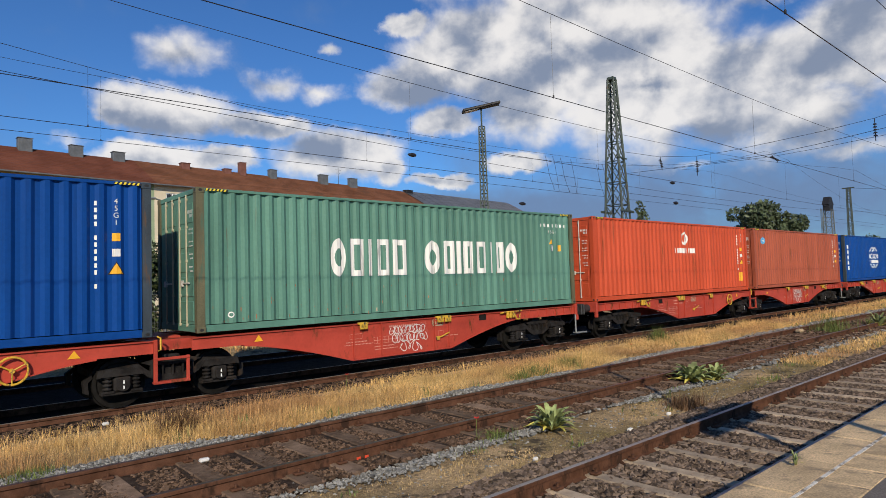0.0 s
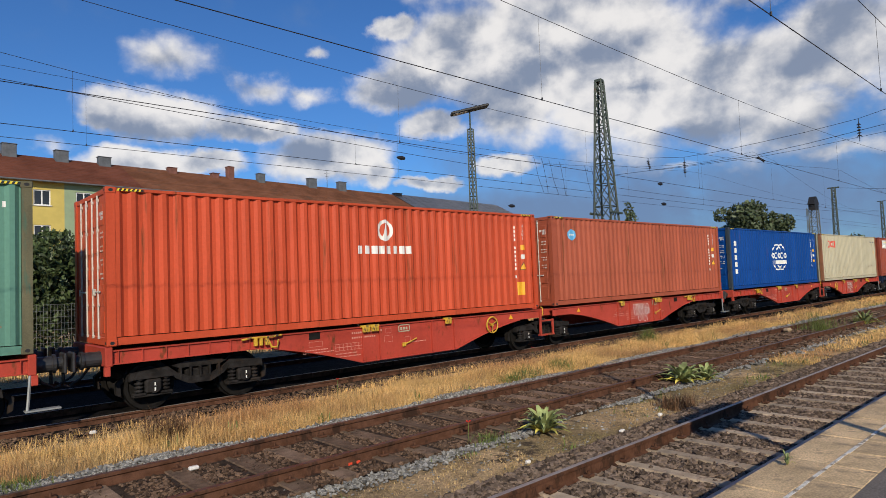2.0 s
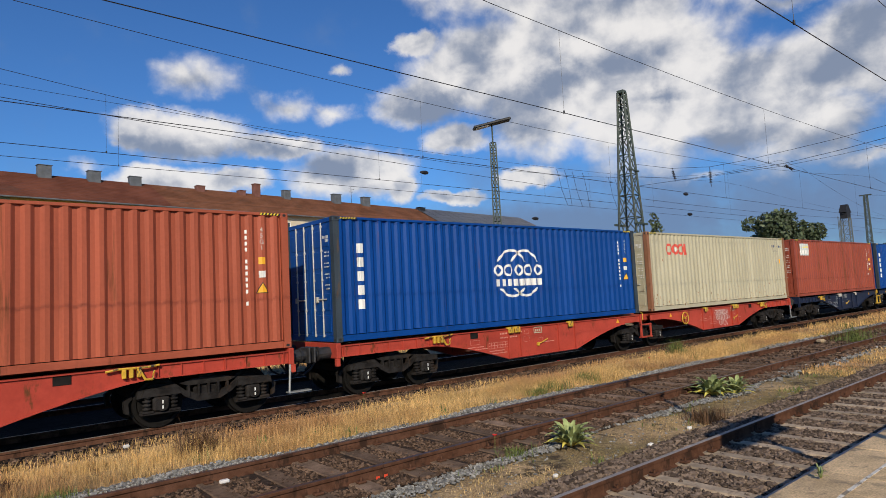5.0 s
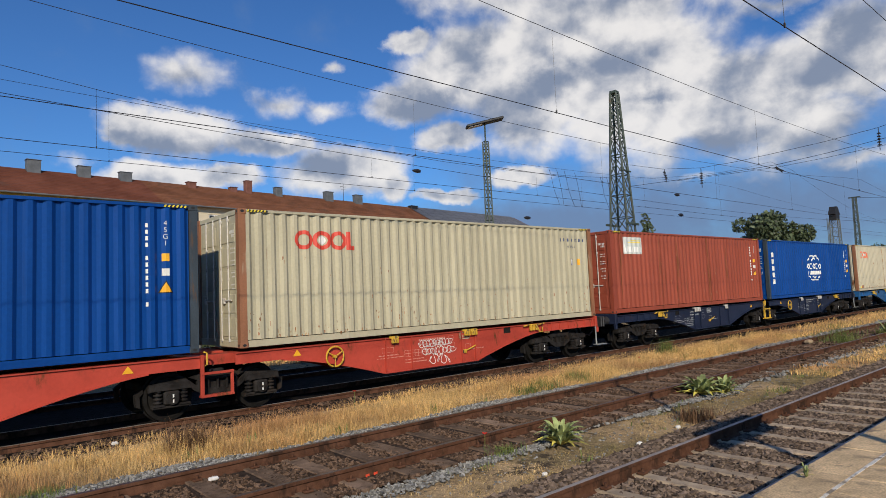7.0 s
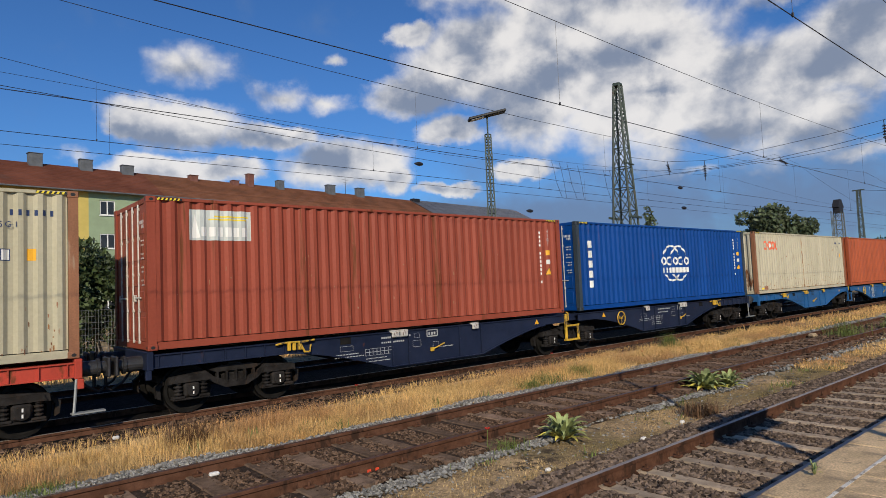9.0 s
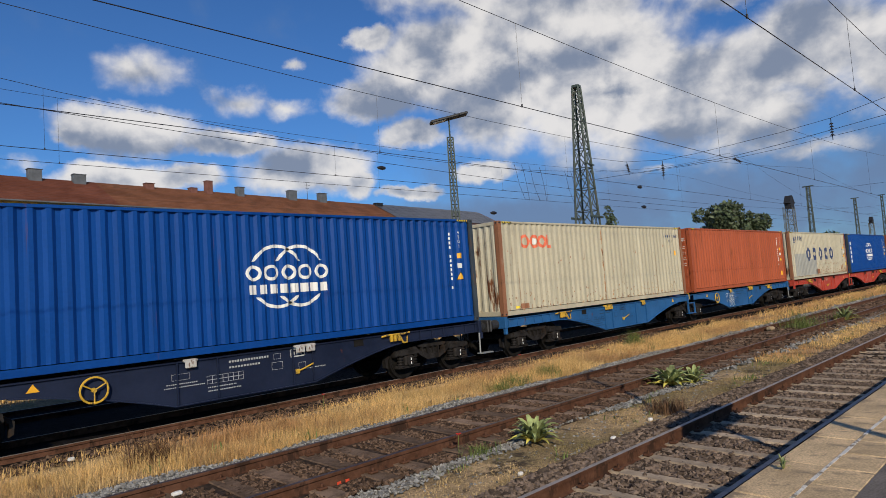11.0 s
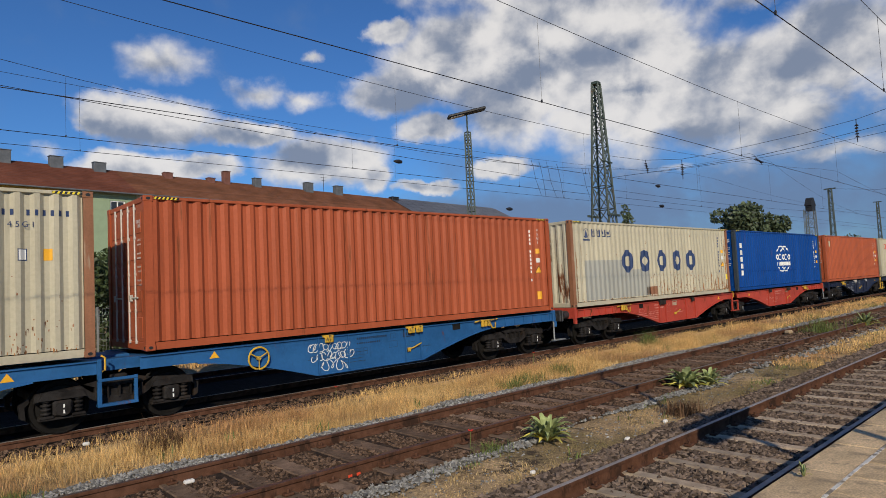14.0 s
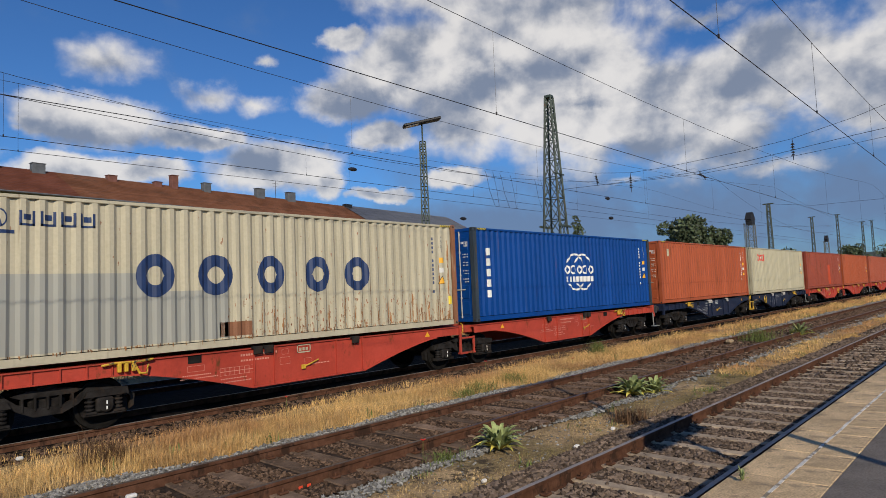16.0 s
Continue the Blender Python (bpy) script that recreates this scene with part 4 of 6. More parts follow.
def wagon_meshes():
    k = {"wheelset": wheelset_meshes(), "bogie": bogie_mesh(), "half_frame": half_frame_mesh()}
    bf = Shape()
    bf.rod((12.62, 0, 0), (12.95, 0, 0), 0.14, 16)
    bf.rod((12.90, 0, 0), (13.08, 0, 0), 0.11, 16)
    bf.rod((12.92, 0, 0), (12.97, 0, 0), 0.165, 16)
    bf.box(13.07, 13.12, -0.225, 0.225, -0.18, 0.18, 0.03)
    k["buffer"] = bf.data("buffer")
    hook = Shape().box(12.6, 13.0, -0.06, 0.06, 0.95, 1.07, 0.02)
    hook.ring((13.05, 0, 0.98), 1, 0.08, 0.025, 12, 6).rod((13.06, -0.05, 0.62), (13.06, -0.05, 0.98), 0.022).rod((13.06, 0.05, 0.62), (13.06, 0.05, 0.98), 0.022)
    hook.tube([(12.66, 0.35, 0.95), (12.85, 0.36, 0.66), (13.05, 0.36, 0.55), (13.14, 0.36, 0.60)], 0.025, 6)
    hook.tube([(12.66, -0.40, 0.95), (12.85, -0.41, 0.70), (13.05, -0.41, 0.58), (13.14, -0.41, 0.62)], 0.025, 6)
    k["coupling"] = hook.data("coupling")
    st = Shape()
    st.tube([(12.55, -1.22, 0.95), (12.52, -1.24, 0.55), (12.50, -1.26, 0.36)], 0.025, 6)
    st.box(12.46, 12.98, -1.34, -1.16, 0.335, 0.365, 0.006)
    k["end_step"] = st.data("end_step")
    ar = Shape()
    ar.box(-0.40, -0.33, -1.24, -1.17, 0.42, DECK - 0.05, 0.008).box(0.20, 0.26, -1.24, -1.18, 0.42, 0.90, 0.008)
    ar.box(-0.40, 0.26, -1.26, -1.12, 0.40, 0.45, 0.008).box(-0.40, 0.26, -1.25, -1.17, 0.84, 0.89, 0.008)
    k["articulation_step"] = ar.data("articulation_step")
    br = Shape().tube([(-0.32, -1.22, 1.02), (-0.28, -1.24, 1.04), (-0.28, -1.24, 1.26), (-0.34, -1.22, 1.30)], 0.018, 6)
    k["grab_handle"] = br.data("grab_handle")
    jo = Shape().box(-0.34, 0.34, -0.55, 0.55, 0.98, 1.24, 0.03)
    jo.prism([(-1.05, -0.95), (-1.05, -0.75), (-0.3, -0.35), (0.3, -0.35), (1.05, -0.75), (1.05, -0.95)], 2, 1.00, 1.20)
    jo.prism([(-1.05, 0.95), (-1.05, 0.75), (-0.3, 0.35), (0.3, 0.35), (1.05, 0.75), (1.05, 0.95)], 2, 1.00, 1.20)
    k["articulation"] = jo.data("articulation_joint")
    wh = Shape().ring((0, 0, 0), 1, 0.225, 0.020, 24, 6)
    for a in (0.5, 2.6, 4.7):
        wh.rod((0, 0, 0), (0.22 * math.cos(a), 0, 0.22 * math.sin(a)), 0.013)
    wh.rod((0, -0.02, 0), (0, 0.09, 0), 0.04, 10)
    k["brake_wheel"] = wh.data("brake_wheel")
    fl = Shape().box(-0.12, 0.12, -0.06, 0.05, 0.0, 0.06, 0.012).box(-0.11, 0.11, -0.075, -0.035, -0.11, 0.02, 0.012)
    fl.rod((-0.14, -0.02, 0.03), (0.14, -0.02, 0.03), 0.022, 8)
    k["spigot_flap"] = fl.data("spigot_flap")
    lv = Shape().tube([(-0.55, -0.03, 0.02), (-0.35, -0.05, 0.05), (0.1, -0.06, 0.04), (0.35, -0.04, 0.06)], 0.022, 6)
    for x in (-0.25, -0.13, 0.0):
        lv.box(x - 0.035, x + 0.035, -0.07, 0.0, -0.13, 0.05, 0.01)
    lv.tube([(0.02, -0.05, -0.02), (0.10, -0.07, -0.18), (0.22, -0.07, -0.19), (0.26, -0.05, -0.03)], 0.025, 6)
    k["load_lever"] = lv.data("load_lever")
    return k


WK = wagon_meshes()
WHEELSETS = []
AXLE_MARK = Shape().box(-0.013, 0.013, -0.003, 0, -0.03, 0.03).data("axle_box_mark")


def scribble(seed, x0, x1, z0, z1, y, width=0.017, rows=2):
    """Loose sprayed handwriting, as a flat ribbon on the sill: tight loops in rows, and a wide flourish below."""
    rng = random.Random(seed)
    s = Shape()

    def ribbon(pts):
        for (xa, za), (xb, zb) in zip(pts, pts[1:]):
            d = math.hypot(xb - xa, zb - za) or 1e-6
            nx, nz = -(zb - za) / d * width / 2, (xb - xa) / d * width / 2
            s.add([(xa - nx, y, za - nz), (xb - nx, y, zb - nz), (xb + nx, y, zb + nz), (xa + nx, y, za + nz)], [(0, 1, 2, 3)])
    hgt = (z1 - z0) / (rows + 1)
    for r in range(rows):
        zc, x, cells = z1 - hgt * (r + 0.5), x0 + 0.08 * r, 8 + rng.randrange(3)
        step = (x1 - x0) * 0.9 / cells
        for c in range(cells):
            rx, rz, ph, turns = step * rng.uniform(0.45, 0.75), hgt * rng.uniform(0.32, 0.52), rng.uniform(0, 6.3), rng.uniform(0.7, 1.5)
            lean = rng.uniform(-0.3, 0.5)
            ribbon([(x + step * (0.5 + 0.5 * q / 14) + rx * math.cos(ph + turns * 6.28 * q / 14) + lean * rz * math.sin(ph + turns * 6.28 * q / 14),
                     zc + rz * math.sin(ph + turns * 6.28 * q / 14)) for q in range(15)])
            x += step
    zc = z0 + hgt * 0.5
    ribbon([(x0 + (x1 - x0) * (0.25 + 0.6 * q / 40) + 0.06 * math.sin(q * 0.9), zc + hgt * (0.55 * math.sin(q * 0.62) - 0.2 * math.cos(q * 0.2))) for q in range(41)])
    return s


def tiny_marks(rows, y):
    """Small unreadable stencil lines as plain bars: x, z, length, height, count of bars."""
    s = Shape()
    for x, z, ln, h, n in rows:
        n = int(n * 1.7)
        step, h = ln / n, h * 0.75
        for i in range(n):
            s.add([(x + i * step, y, z), (x + (i + 0.68) * step, y, z), (x + (i + 0.68) * step, y, z + h), (x + i * step, y, z + h)], [(0, 1, 2, 3)])
    return s


def frame_marks(cells, y, t=0.006):
    """Outlined boxes: x0, x1, z0, z1."""
    s = Shape()
    for x0, x1, z0, z1 in cells:
        for a, b, c, d in ((x0, x1, z0, z0 + t), (x0, x1, z1 - t, z1), (x0, x0 + t, z0, z1), (x1 - t, x1, z0, z1)):
            s.add([(a, y, c), (b, y, c), (b, y, d), (a, y, d)], [(0, 1, 2, 3)])
    return s


def wagon(mat, label, flap="yellow", graffiti=0, seed=1, wheels=()):
    w = empty("container_wagon", label, "wagon", "wagons of the goods train")
    mirror = Matrix.Diagonal((-1, 1, 1, 1))
    for half, m in ((0, mirror), (1, Matrix.Identity(4))):
        fr = part("half_frame", WK["half_frame"], mat, w, "", m)
        for y in (-0.875, 0.875):
            part("buffer", WK["buffer"], "buffer", w, "", m @ Matrix.Translation((0, y, 1.06)))
        part("coupling", WK["coupling"], "buffer", w, "", m)
        if half:
            part("end_step", WK["end_step"], "fence", w, "bent grey foot step", m)
        sgn = 1 if half else -1
        for x in (4.30, 6.72, 6.98):
            part("spigot_flap", WK["spigot_flap"], flap, w, "", Matrix.Translation((sgn * x, -1.20, DECK - 0.10)))
        part("load_lever", WK["load_lever"], "yellow", w, "yellow load-change lever", Matrix.Translation((sgn * 9.55, -1.22, DECK - 0.13)))
        part("load_plate", Shape().box(-0.14, 0.14, -0.008, 0.0, -0.09, 0.09, 0.002), "floor_dark", w, "dark load plate", Matrix.Translation((sgn * 8.35, -1.176, DECK - 0.17)))
    part("articulation_joint", WK["articulation"], mat, w)
    part("articulation_step", WK["articulation_step"], mat if mat != "wagon_dark" else "yellow", w)
    part("grab_handle", WK["grab_handle"], "yellow", w, "yellow grab handle")
    for x in wheels:
        part("brake_wheel", WK["brake_wheel"], "yellow", w, "yellow handbrake wheel", Matrix.Translation((x, -1.26, 0.92)))
    for x in (-10.88, 0.0, 10.88):
        b = part("bogie", WK["bogie"], "bogie", w, "", Matrix.Translation((x, 0, 0)))
        for ax in (-0.9, 0.9):
            ws = part("wheelset", WK["wheelset"], "wheel", b, "", Matrix.Translation((ax, 0, 0.46)))
            WHEELSETS.append((ws, ax))
            for z in (0.515, 0.418):
                part("axle_box_mark", AXLE_MARK, "white", b, "small white paint mark", Matrix.Translation((ax, -1.167, z)))
    y = -1.1775
    ink = {"wagon_red": "stencil_red", "wagon_blue": "stencil_blue", "wagon_dark": "stencil_pale"}[mat]
    reach = -0.75 if mat == "wagon_blue" else 0.55
    for sgn in (-1, 1):
        o = 4.55 if sgn > 0 else -7.9
        tagged(part("stencil_marks", tiny_marks([(o + 0.55, 1.06, 0.9, 0.06, 9), (o + 0.55, 0.95, 0.7, 0.05, 7), (o + 0.1, 0.55, 0.7, 0.03, 12), (o + 0.1, 0.62, 0.6, 0.03, 10),
                                          (o - 0.7, 0.78, 0.6, 0.03, 9), (o - 0.75, 0.72, 0.8, 0.025, 12), (o + 2.3, 0.70, 0.55, 0.03, 8)], y), ink, w, "faded stencil lines"), "", "", "", "stuff")
        tagged(part("stencil_frame", frame_marks([(o + 0.08 + 0.11 * q, o + 0.19 + 0.11 * q, 0.70 + 0.08 * r, 0.78 + 0.08 * r) for q in range(7) for r in (0, 1)] + [ (o + 1.55, o + 1.72, 1.0, 1.12), (o + 1.50, o + 1.76, 0.78, 0.94), (o + 2.15, o + 2.33, 0.70, 0.86), (o - 0.6, o - 0.25, 0.86, 0.98)], y), ink, w, "stencilled table and boxes"), "", "", "", "stuff")
        part("emblem_plate", frame_marks([(o + 1.95, o + 2.32, 0.99, 1.18)], y - 0.001, 0.028), "cream" if mat == "wagon_red" else ink, w, "pale framed emblem")
        part("emblem_plate", tiny_marks([(o + 2.01, 1.04, 0.26, 0.09, 2)], y - 0.001), "cream" if mat == "wagon_red" else ink, w, "pale emblem bars")
        part("brake_lever", Shape().tube([(o + 2.1, -1.21, 0.68), (o + 2.25, -1.23, 0.72), (o + 2.5, -1.22, 0.80)], 0.016, 6).box(o + 2.05, o + 2.15, -1.23, -1.17, 0.62, 0.72, 0.01), "yellow", w, "brake change-over lever")
        part("warning_triangle", Shape().add([(sgn * 1.7 - 0.1, y - 0.002, 1.02), (sgn * 1.7 + 0.1, y - 0.002, 1.02), (sgn * 1.7, y - 0.002, 1.16)], [(0, 1, 2)]), "sticker", w, "yellow warning triangle")
        if graffiti & (2 if sgn > 0 else 1):
            part("graffiti", scribble(seed + sgn, o + reach, o + reach + 1.2, 0.46, 1.08, y - 0.004), "white", w, "white sprayed scribble")
    return w


def rust_spots(box, seed, n, u0, u1, v0, v1, bias=2.0, mat="post_rust"):
    """Scattered rust blooms with short runs below, denser towards the foot of the wall."""
    rng = random.Random(seed)
    d = Decal(0.0025, 0)
    for _ in range(n):
        u = rng.uniform(u0, u1)
        v = v0 + (v1 - v0) * rng.random() ** bias
        w, h = rng.uniform(0.002, 0.008), rng.uniform(0.010, 0.07)
        for q in range(3):
            d.bar(u + w * (q - 1), u + w * q, v - h * rng.uniform(0.3, 1.2), v + h * rng.uniform(0.2, 0.6))
    return tagged(part("rust_bloom", d.shape(), mat, box, "scattered rust blooms and runs"), "", "", "", "stuff")


# ---------------------------------------------------------------- the train
def globe_mark(box, mat="white"):
    d = Decal()
    for c in (-0.28, 0.28):
        d.ring(5.88 + c, 1.50, 0.66, 0.70, 0.10, 0.48, 1.0)
        d.ring(5.88 + c, 1.50, 0.66, 0.70, 0.10, -1.0, -0.62)
    spans = [(4.86 + 0.42 * i, 5.22 + 0.42 * i) for i in range(5)]
    for i, (a, b) in enumerate(spans):
        d.ring((a + b) / 2, 1.585, (b - a) / 2, 0.17, 0.40)
    for i in range(8):
        d.bar(4.92 + 0.25 * i, 5.10 + 0.25 * i, 1.13, 1.33)
    part("company_emblem", d.shape(), mat, box, "white globe of crossing arcs with two rows of blocks")
    d = Decal()
    for i in range(5):
        d.bar(0.37, 0.53, 2.05 - 0.33 * i, 2.28 - 0.33 * i)
    part("company_sign", d.shape(), mat, box, "column of white blocks")


def flower_name(box, u0, mat):
    d = Decal()
    for c in (0.22, 0.68):
        d.ring(u0 + c, 2.285, 0.235, 0.215, 0.42)
    d.ring(u0 + 1.12, 2.285, 0.23, 0.215, 0.42)
    d.bar(u0 + 1.33, u0 + 1.43, 2.07, 2.50).bar(u0 + 1.43, u0 + 1.56, 2.07, 2.17)
    part("company_sign", d.shape(), mat, box, "row of bold red rings and a bar")
    part("company_flower", Decal(0.006).disc(u0 + 0.68, 2.285, 0.10).shape(), "white", box, "small pale blossom")


wagons, containers = [], []
WAGON_KINDS = [("wagon_red", "red articulated container wagon with white scribbles", "yellow", 2),
               ("wagon_red", "red articulated container wagon with yellow brake wheels", "yellow", 2),
               ("wagon_red", "red articulated container wagon with sprayed scribbles", "yellow", 2),
               ("wagon_dark", "dark blue articulated container wagon with white stencils", "rod", 0),
               ("wagon_blue", "mid blue articulated container wagon with yellow flaps", "yellow", 2),
               ("wagon_red", "red articulated container wagon with data frames", "bogie", 0),
               ("wagon_dark", "dark blue articulated container wagon", "rod", 0),
               ("wagon_red", "red articulated container wagon far down the train", "yellow", 0),
               ("wagon_red", "red articulated container wagon far down the train", "yellow", 0),
               ("wagon_dark", "dark articulated container wagon at the far end", "rod", 0)]
for i, (mat, label, flap, graf) in enumerate(WAGON_KINDS):
    wagons.append(wagon(mat, label, flap, graf, 11 + 7 * i, ((-2.6,), (-2.6,), (2.6,), (2.6,), (2.6,), (), (2.6,), (-2.6,), (), ())[i]))

BOXES = [("blue", "bright blue corrugated shipping container with white marks", "post_dark", True),
         ("green", "sea-green corrugated shipping container with large white lettering blocks", "post_green", True),
         ("orange", "orange-red corrugated shipping container with white emblem", None, True),
         ("brick", "brick-red shipping container with a round light blue sticker", None, True),
         ("blue", "bright blue shipping container with a white globe emblem", "post_dark", True),
         ("cream", "cream shipping container with red rings and rusty corner posts", "post_rust", True),
         ("maroon", "brown-red shipping container with a pale panel near its top", None, True),
         ("blue", "bright blue shipping container with a white globe emblem", "post_dark", True),
         ("cream_old", "weathered cream shipping container with coral rings and brown posts", "post_rust", False),
         ("rust_orange", "plain rust-orange corrugated shipping container", None, True),
         ("cream_old", "weathered cream shipping container with grey patch and navy rings", "post_rust", False),
         ("blue", "bright blue shipping container with a white globe emblem", "post_dark", True),
         ("rust_orange", "rust-red shipping container with a small pale emblem", None, True),
         ("cream", "cream shipping container with a small red mark", None, True),
         ("maroon", "brown-red shipping container with a pale red mark", None, True),
         ("rust_orange", "plain rust-orange corrugated shipping container", None, True),
         ("brick", "plain brick-red corrugated shipping container", None, True),
         ("maroon", "plain brown-red corrugated shipping container", None, True),
         ("blue", "blue shipping container at the train's far end", "post_dark", True),
         ("brick", "brick-red shipping container at the train's far end", None, True)]
for i, (mat, label, post, doors) in enumerate(BOXES):
    containers.append(container(i, mat, label, post, doors))
    pale = mat in ("cream", "cream_old")
    if i < 17:
        serial_marks(containers[-1], "navy" if pale else "white", i in (1, 5, 8))

# large white name on the green box: nine plain signs in two groups
for k, (a, b) in enumerate([(2.80, 3.20), (3.32, 3.72), (3.83, 3.97), (4.09, 4.47), (4.58, 5.00), (5.62, 6.12), (6.27, 6.64), (6.76, 6.88), (7.01, 7.36), (7.50, 7.88), (8.04, 8.14), (8.28, 8.58), (8.70, 9.15)]):
    blk = Decal()
    if k in (0, 5, 12):
        blk.ring((a + b) / 2, 1.505, (b - a) / 2, 0.445, 0.52)
    else:
        t = 0.125
        blk.bar(a, min(b, a + t), 1.06, 1.95)
        if b - a > 0.2:
            blk.bar(b - t, b, 1.06, 1.95).bar(a + t, b - t, 1.06, 1.20).bar(a + t, b - t, 1.81, 1.95)
    part("sign_block", blk.shape(), "white", containers[1], "large white block of a painted name")
part("round_mark", Decal().ring(0.42, 0.33, 0.06, 0.06, 0.4).shape(), "white", containers[1], "small white ring")

e = Decal()
e.ring(6.07, 2.27, 0.23, 0.27, 0.32)
part("company_emblem", e.shape(), "white", containers[2], "white oval emblem")
part("company_emblem", Decal(0.005).tri(5.98, 6.17, 2.08, 2.46).shape(), "white", containers[2], "white wedge in the emblem")
e = Decal()
for k in range(8):
    e.bar(5.22 + 0.215 * k, 5.37 + 0.215 * k, 1.68, 1.88)
part("company_sign", e.shape(), "white", containers[2], "row of white blocks")
part("sticker", Decal().bar(10.99, 11.31, 0.43, 0.82).shape(), "sticker", containers[2], "large orange caution label")

part("sticker", Decal().disc(0.83, 2.32, 0.20).shape(), "sky_mark", containers[3], "round light blue sticker")
e = Decal(0.006)
for k in range(5):
    e.bar(0.70 + 0.055 * k, 0.735 + 0.055 * k, 2.29, 2.35)
part("sticker_print", e.shape(), "white", containers[3], "pale print on the sticker")
for i in (0, 4, 7, 11, 18):
    globe_mark(containers[i])
flower_name(containers[5], 1.02, "red_mark")
flower_name(containers[8], 0.80, "coral_mark")
flower_name(containers[13], 1.02, "red_mark")
part("notice", Decal().bar(0.51, 1.78, 2.09, 2.70).shape(), "poster", containers[6], "pale printed panel")
e = Decal(0.006)
for k in range(6):
    e.bar(0.74 + 0.165 * k, 0.86 + 0.165 * k, 2.17, 2.36)
part("notice_print", e.shape(), "white", containers[6], "white blocks on the panel")
e = Decal(0.006).bar(0.90, 1.68, 2.50, 2.53).bar(1.00, 1.72, 2.56, 2.59)
part("notice_print", e.shape(), "sticker_lemon", containers[6], "thin yellow lines on the panel")
part("notice_print", Decal(0.006).tri(0.55, 0.72, 2.14, 2.62).shape(), "white", containers[6], "white wedge on the panel")

# weathered box with a grey patch, navy rings and small navy signs
part("paint_patch", Decal(0.003).bar(0.47, 4.70, 0.20, 1.20).bar(0.47, 3.10, 1.20, 1.56).shape(), "grey_patch", containers[10], "large grey touch-up patch")
for a, b in ((2.86, 3.58), (4.06, 4.84), (5.41, 6.07), (6.65, 7.35), (7.82, 8.58)):
    part("company_sign", Decal(0.006).ring((a + b) / 2, 1.51, (b - a) / 2, 0.42, 0.56).shape(), "navy", containers[10], "bold navy ring")
e = Decal()
for k in range(4):
    e.bar(0.98 + 0.31 * k, 1.22 + 0.31 * k, 2.38, 2.42).bar(0.98 + 0.31 * k, 1.02 + 0.31 * k, 2.38, 2.64).bar(1.18 + 0.31 * k, 1.22 + 0.31 * k, 2.38, 2.64).bar(1.04 + 0.31 * k, 1.16 + 0.31 * k, 2.48, 2.58)
part("company_sign", e.shape(), "navy", containers[10], "four small navy blocks")
part("company_emblem", Decal().ring(0.68, 2.50, 0.13, 0.16, 0.16).tri(0.62, 0.74, 2.36, 2.62).bar(0.45, 0.92, 2.24, 2.30).shape(), "navy", containers[10], "round navy emblem over a bar")
part("rust_patch", Decal(0.003).bar(4.53, 5.25, 0.22, 0.52).shape(), "post_rust", containers[10], "rusty patch")
part("rust_patch", Decal(0.003).bar(0.62, 0.98, 0.18, 0.34).shape(), "post_rust", containers[8], "rubbed rusty patch")
part("sticker", Decal().bar(0.36, 0.50, 0.20, 0.28).shape(), "sticker_lemon", containers[8], "small yellow label")
part("sticker", Decal().bar(11.55, 11.68, 0.60, 0.84).shape(), "sticker_lemon", containers[10], "yellow label")
part("sticker", Decal().bar(11.22, 11.44, 0.38, 0.62).shape(), "sticker", containers[9], "yellow caution label")
part("notice", Decal().bar(0.55, 0.75, 2.2, 2.55).shape(), "cream", containers[12], "small pale emblem")
part("paint_patch", Decal().bar(6.6, 7.6, 0.25, 1.9).shape(), "orange", containers[14], "lighter red patch")

def rust_streak(box, u, v0, v1, seed, width=0.05):
    """A ragged run of rust down one fold of the wall."""
    rng = random.Random(seed)
    d = Decal(0.003, 0)
    cols = 7
    for q in range(cols):
        v = v1 - rng.uniform(0, 0.3)
        while v > v0 + 0.1:
            ln = rng.uniform(0.12, 0.7) * (1.0 if abs(q - 3) < 2 else 0.4)
            d.bar(u + width * (q / cols - 0.5), u + width * ((q + 1) / cols - 0.5), max(v0, v - ln), v)
            v -= ln + rng.uniform(0.02, 0.35) * (0.4 if abs(q - 3) < 2 else 2.0)
    part("rust_streak", d.shape(), "rust_run", box, "ragged run of rust down a fold")


for k, u in enumerate((5.74, 3.32, 0.90, 9.7)):
    rust_streak(containers[8], u, 0.18, 2.82 if k == 0 else 0.9 + 0.3 * k, k, 0.06 if k == 0 else 0.03)
for k, u in enumerate((0.27, 0.34, 6.3, 6.9, 7.6, 8.1, 8.9, 9.5, 10.0, 10.4, 11.0, 11.5, 11.85)):
    rust_streak(containers[10], u, 0.18, (2.7, 1.9, 0.7, 1.0, 0.8, 1.2, 1.3, 0.8, 1.5, 1.0, 0.9, 1.8, 2.5)[k], 20 + k, 0.05)
runs = random.Random(77)
for k in range(26):
    rust_streak(containers[10], runs.uniform(5.6, 11.9), 0.18, runs.uniform(0.4, 0.95), 60 + k, runs.uniform(0.02, 0.05))
for k, u in enumerate((1.4, 4.2, 8.0)):
    rust_streak(containers[5], u, 0.18, 0.5 + 0.2 * k, 30 + k, 0.03)
for box, seed, n in ((8, 41, 420), (10, 42, 380), (5, 43, 160)):
    rust_spots(containers[box], seed, n, 0.2, 11.95, 0.17, 0.75, 3.2, "rust_run")
rust_spots(containers[10], 1, 420, 5.0, 11.9, 0.2, 1.1)
rust_spots(containers[10], 2, 130, 0.2, 11.9, 0.2, 2.7, 1.0)
rust_spots(containers[8], 3, 160, 0.2, 11.9, 0.2, 2.2, 2.2)
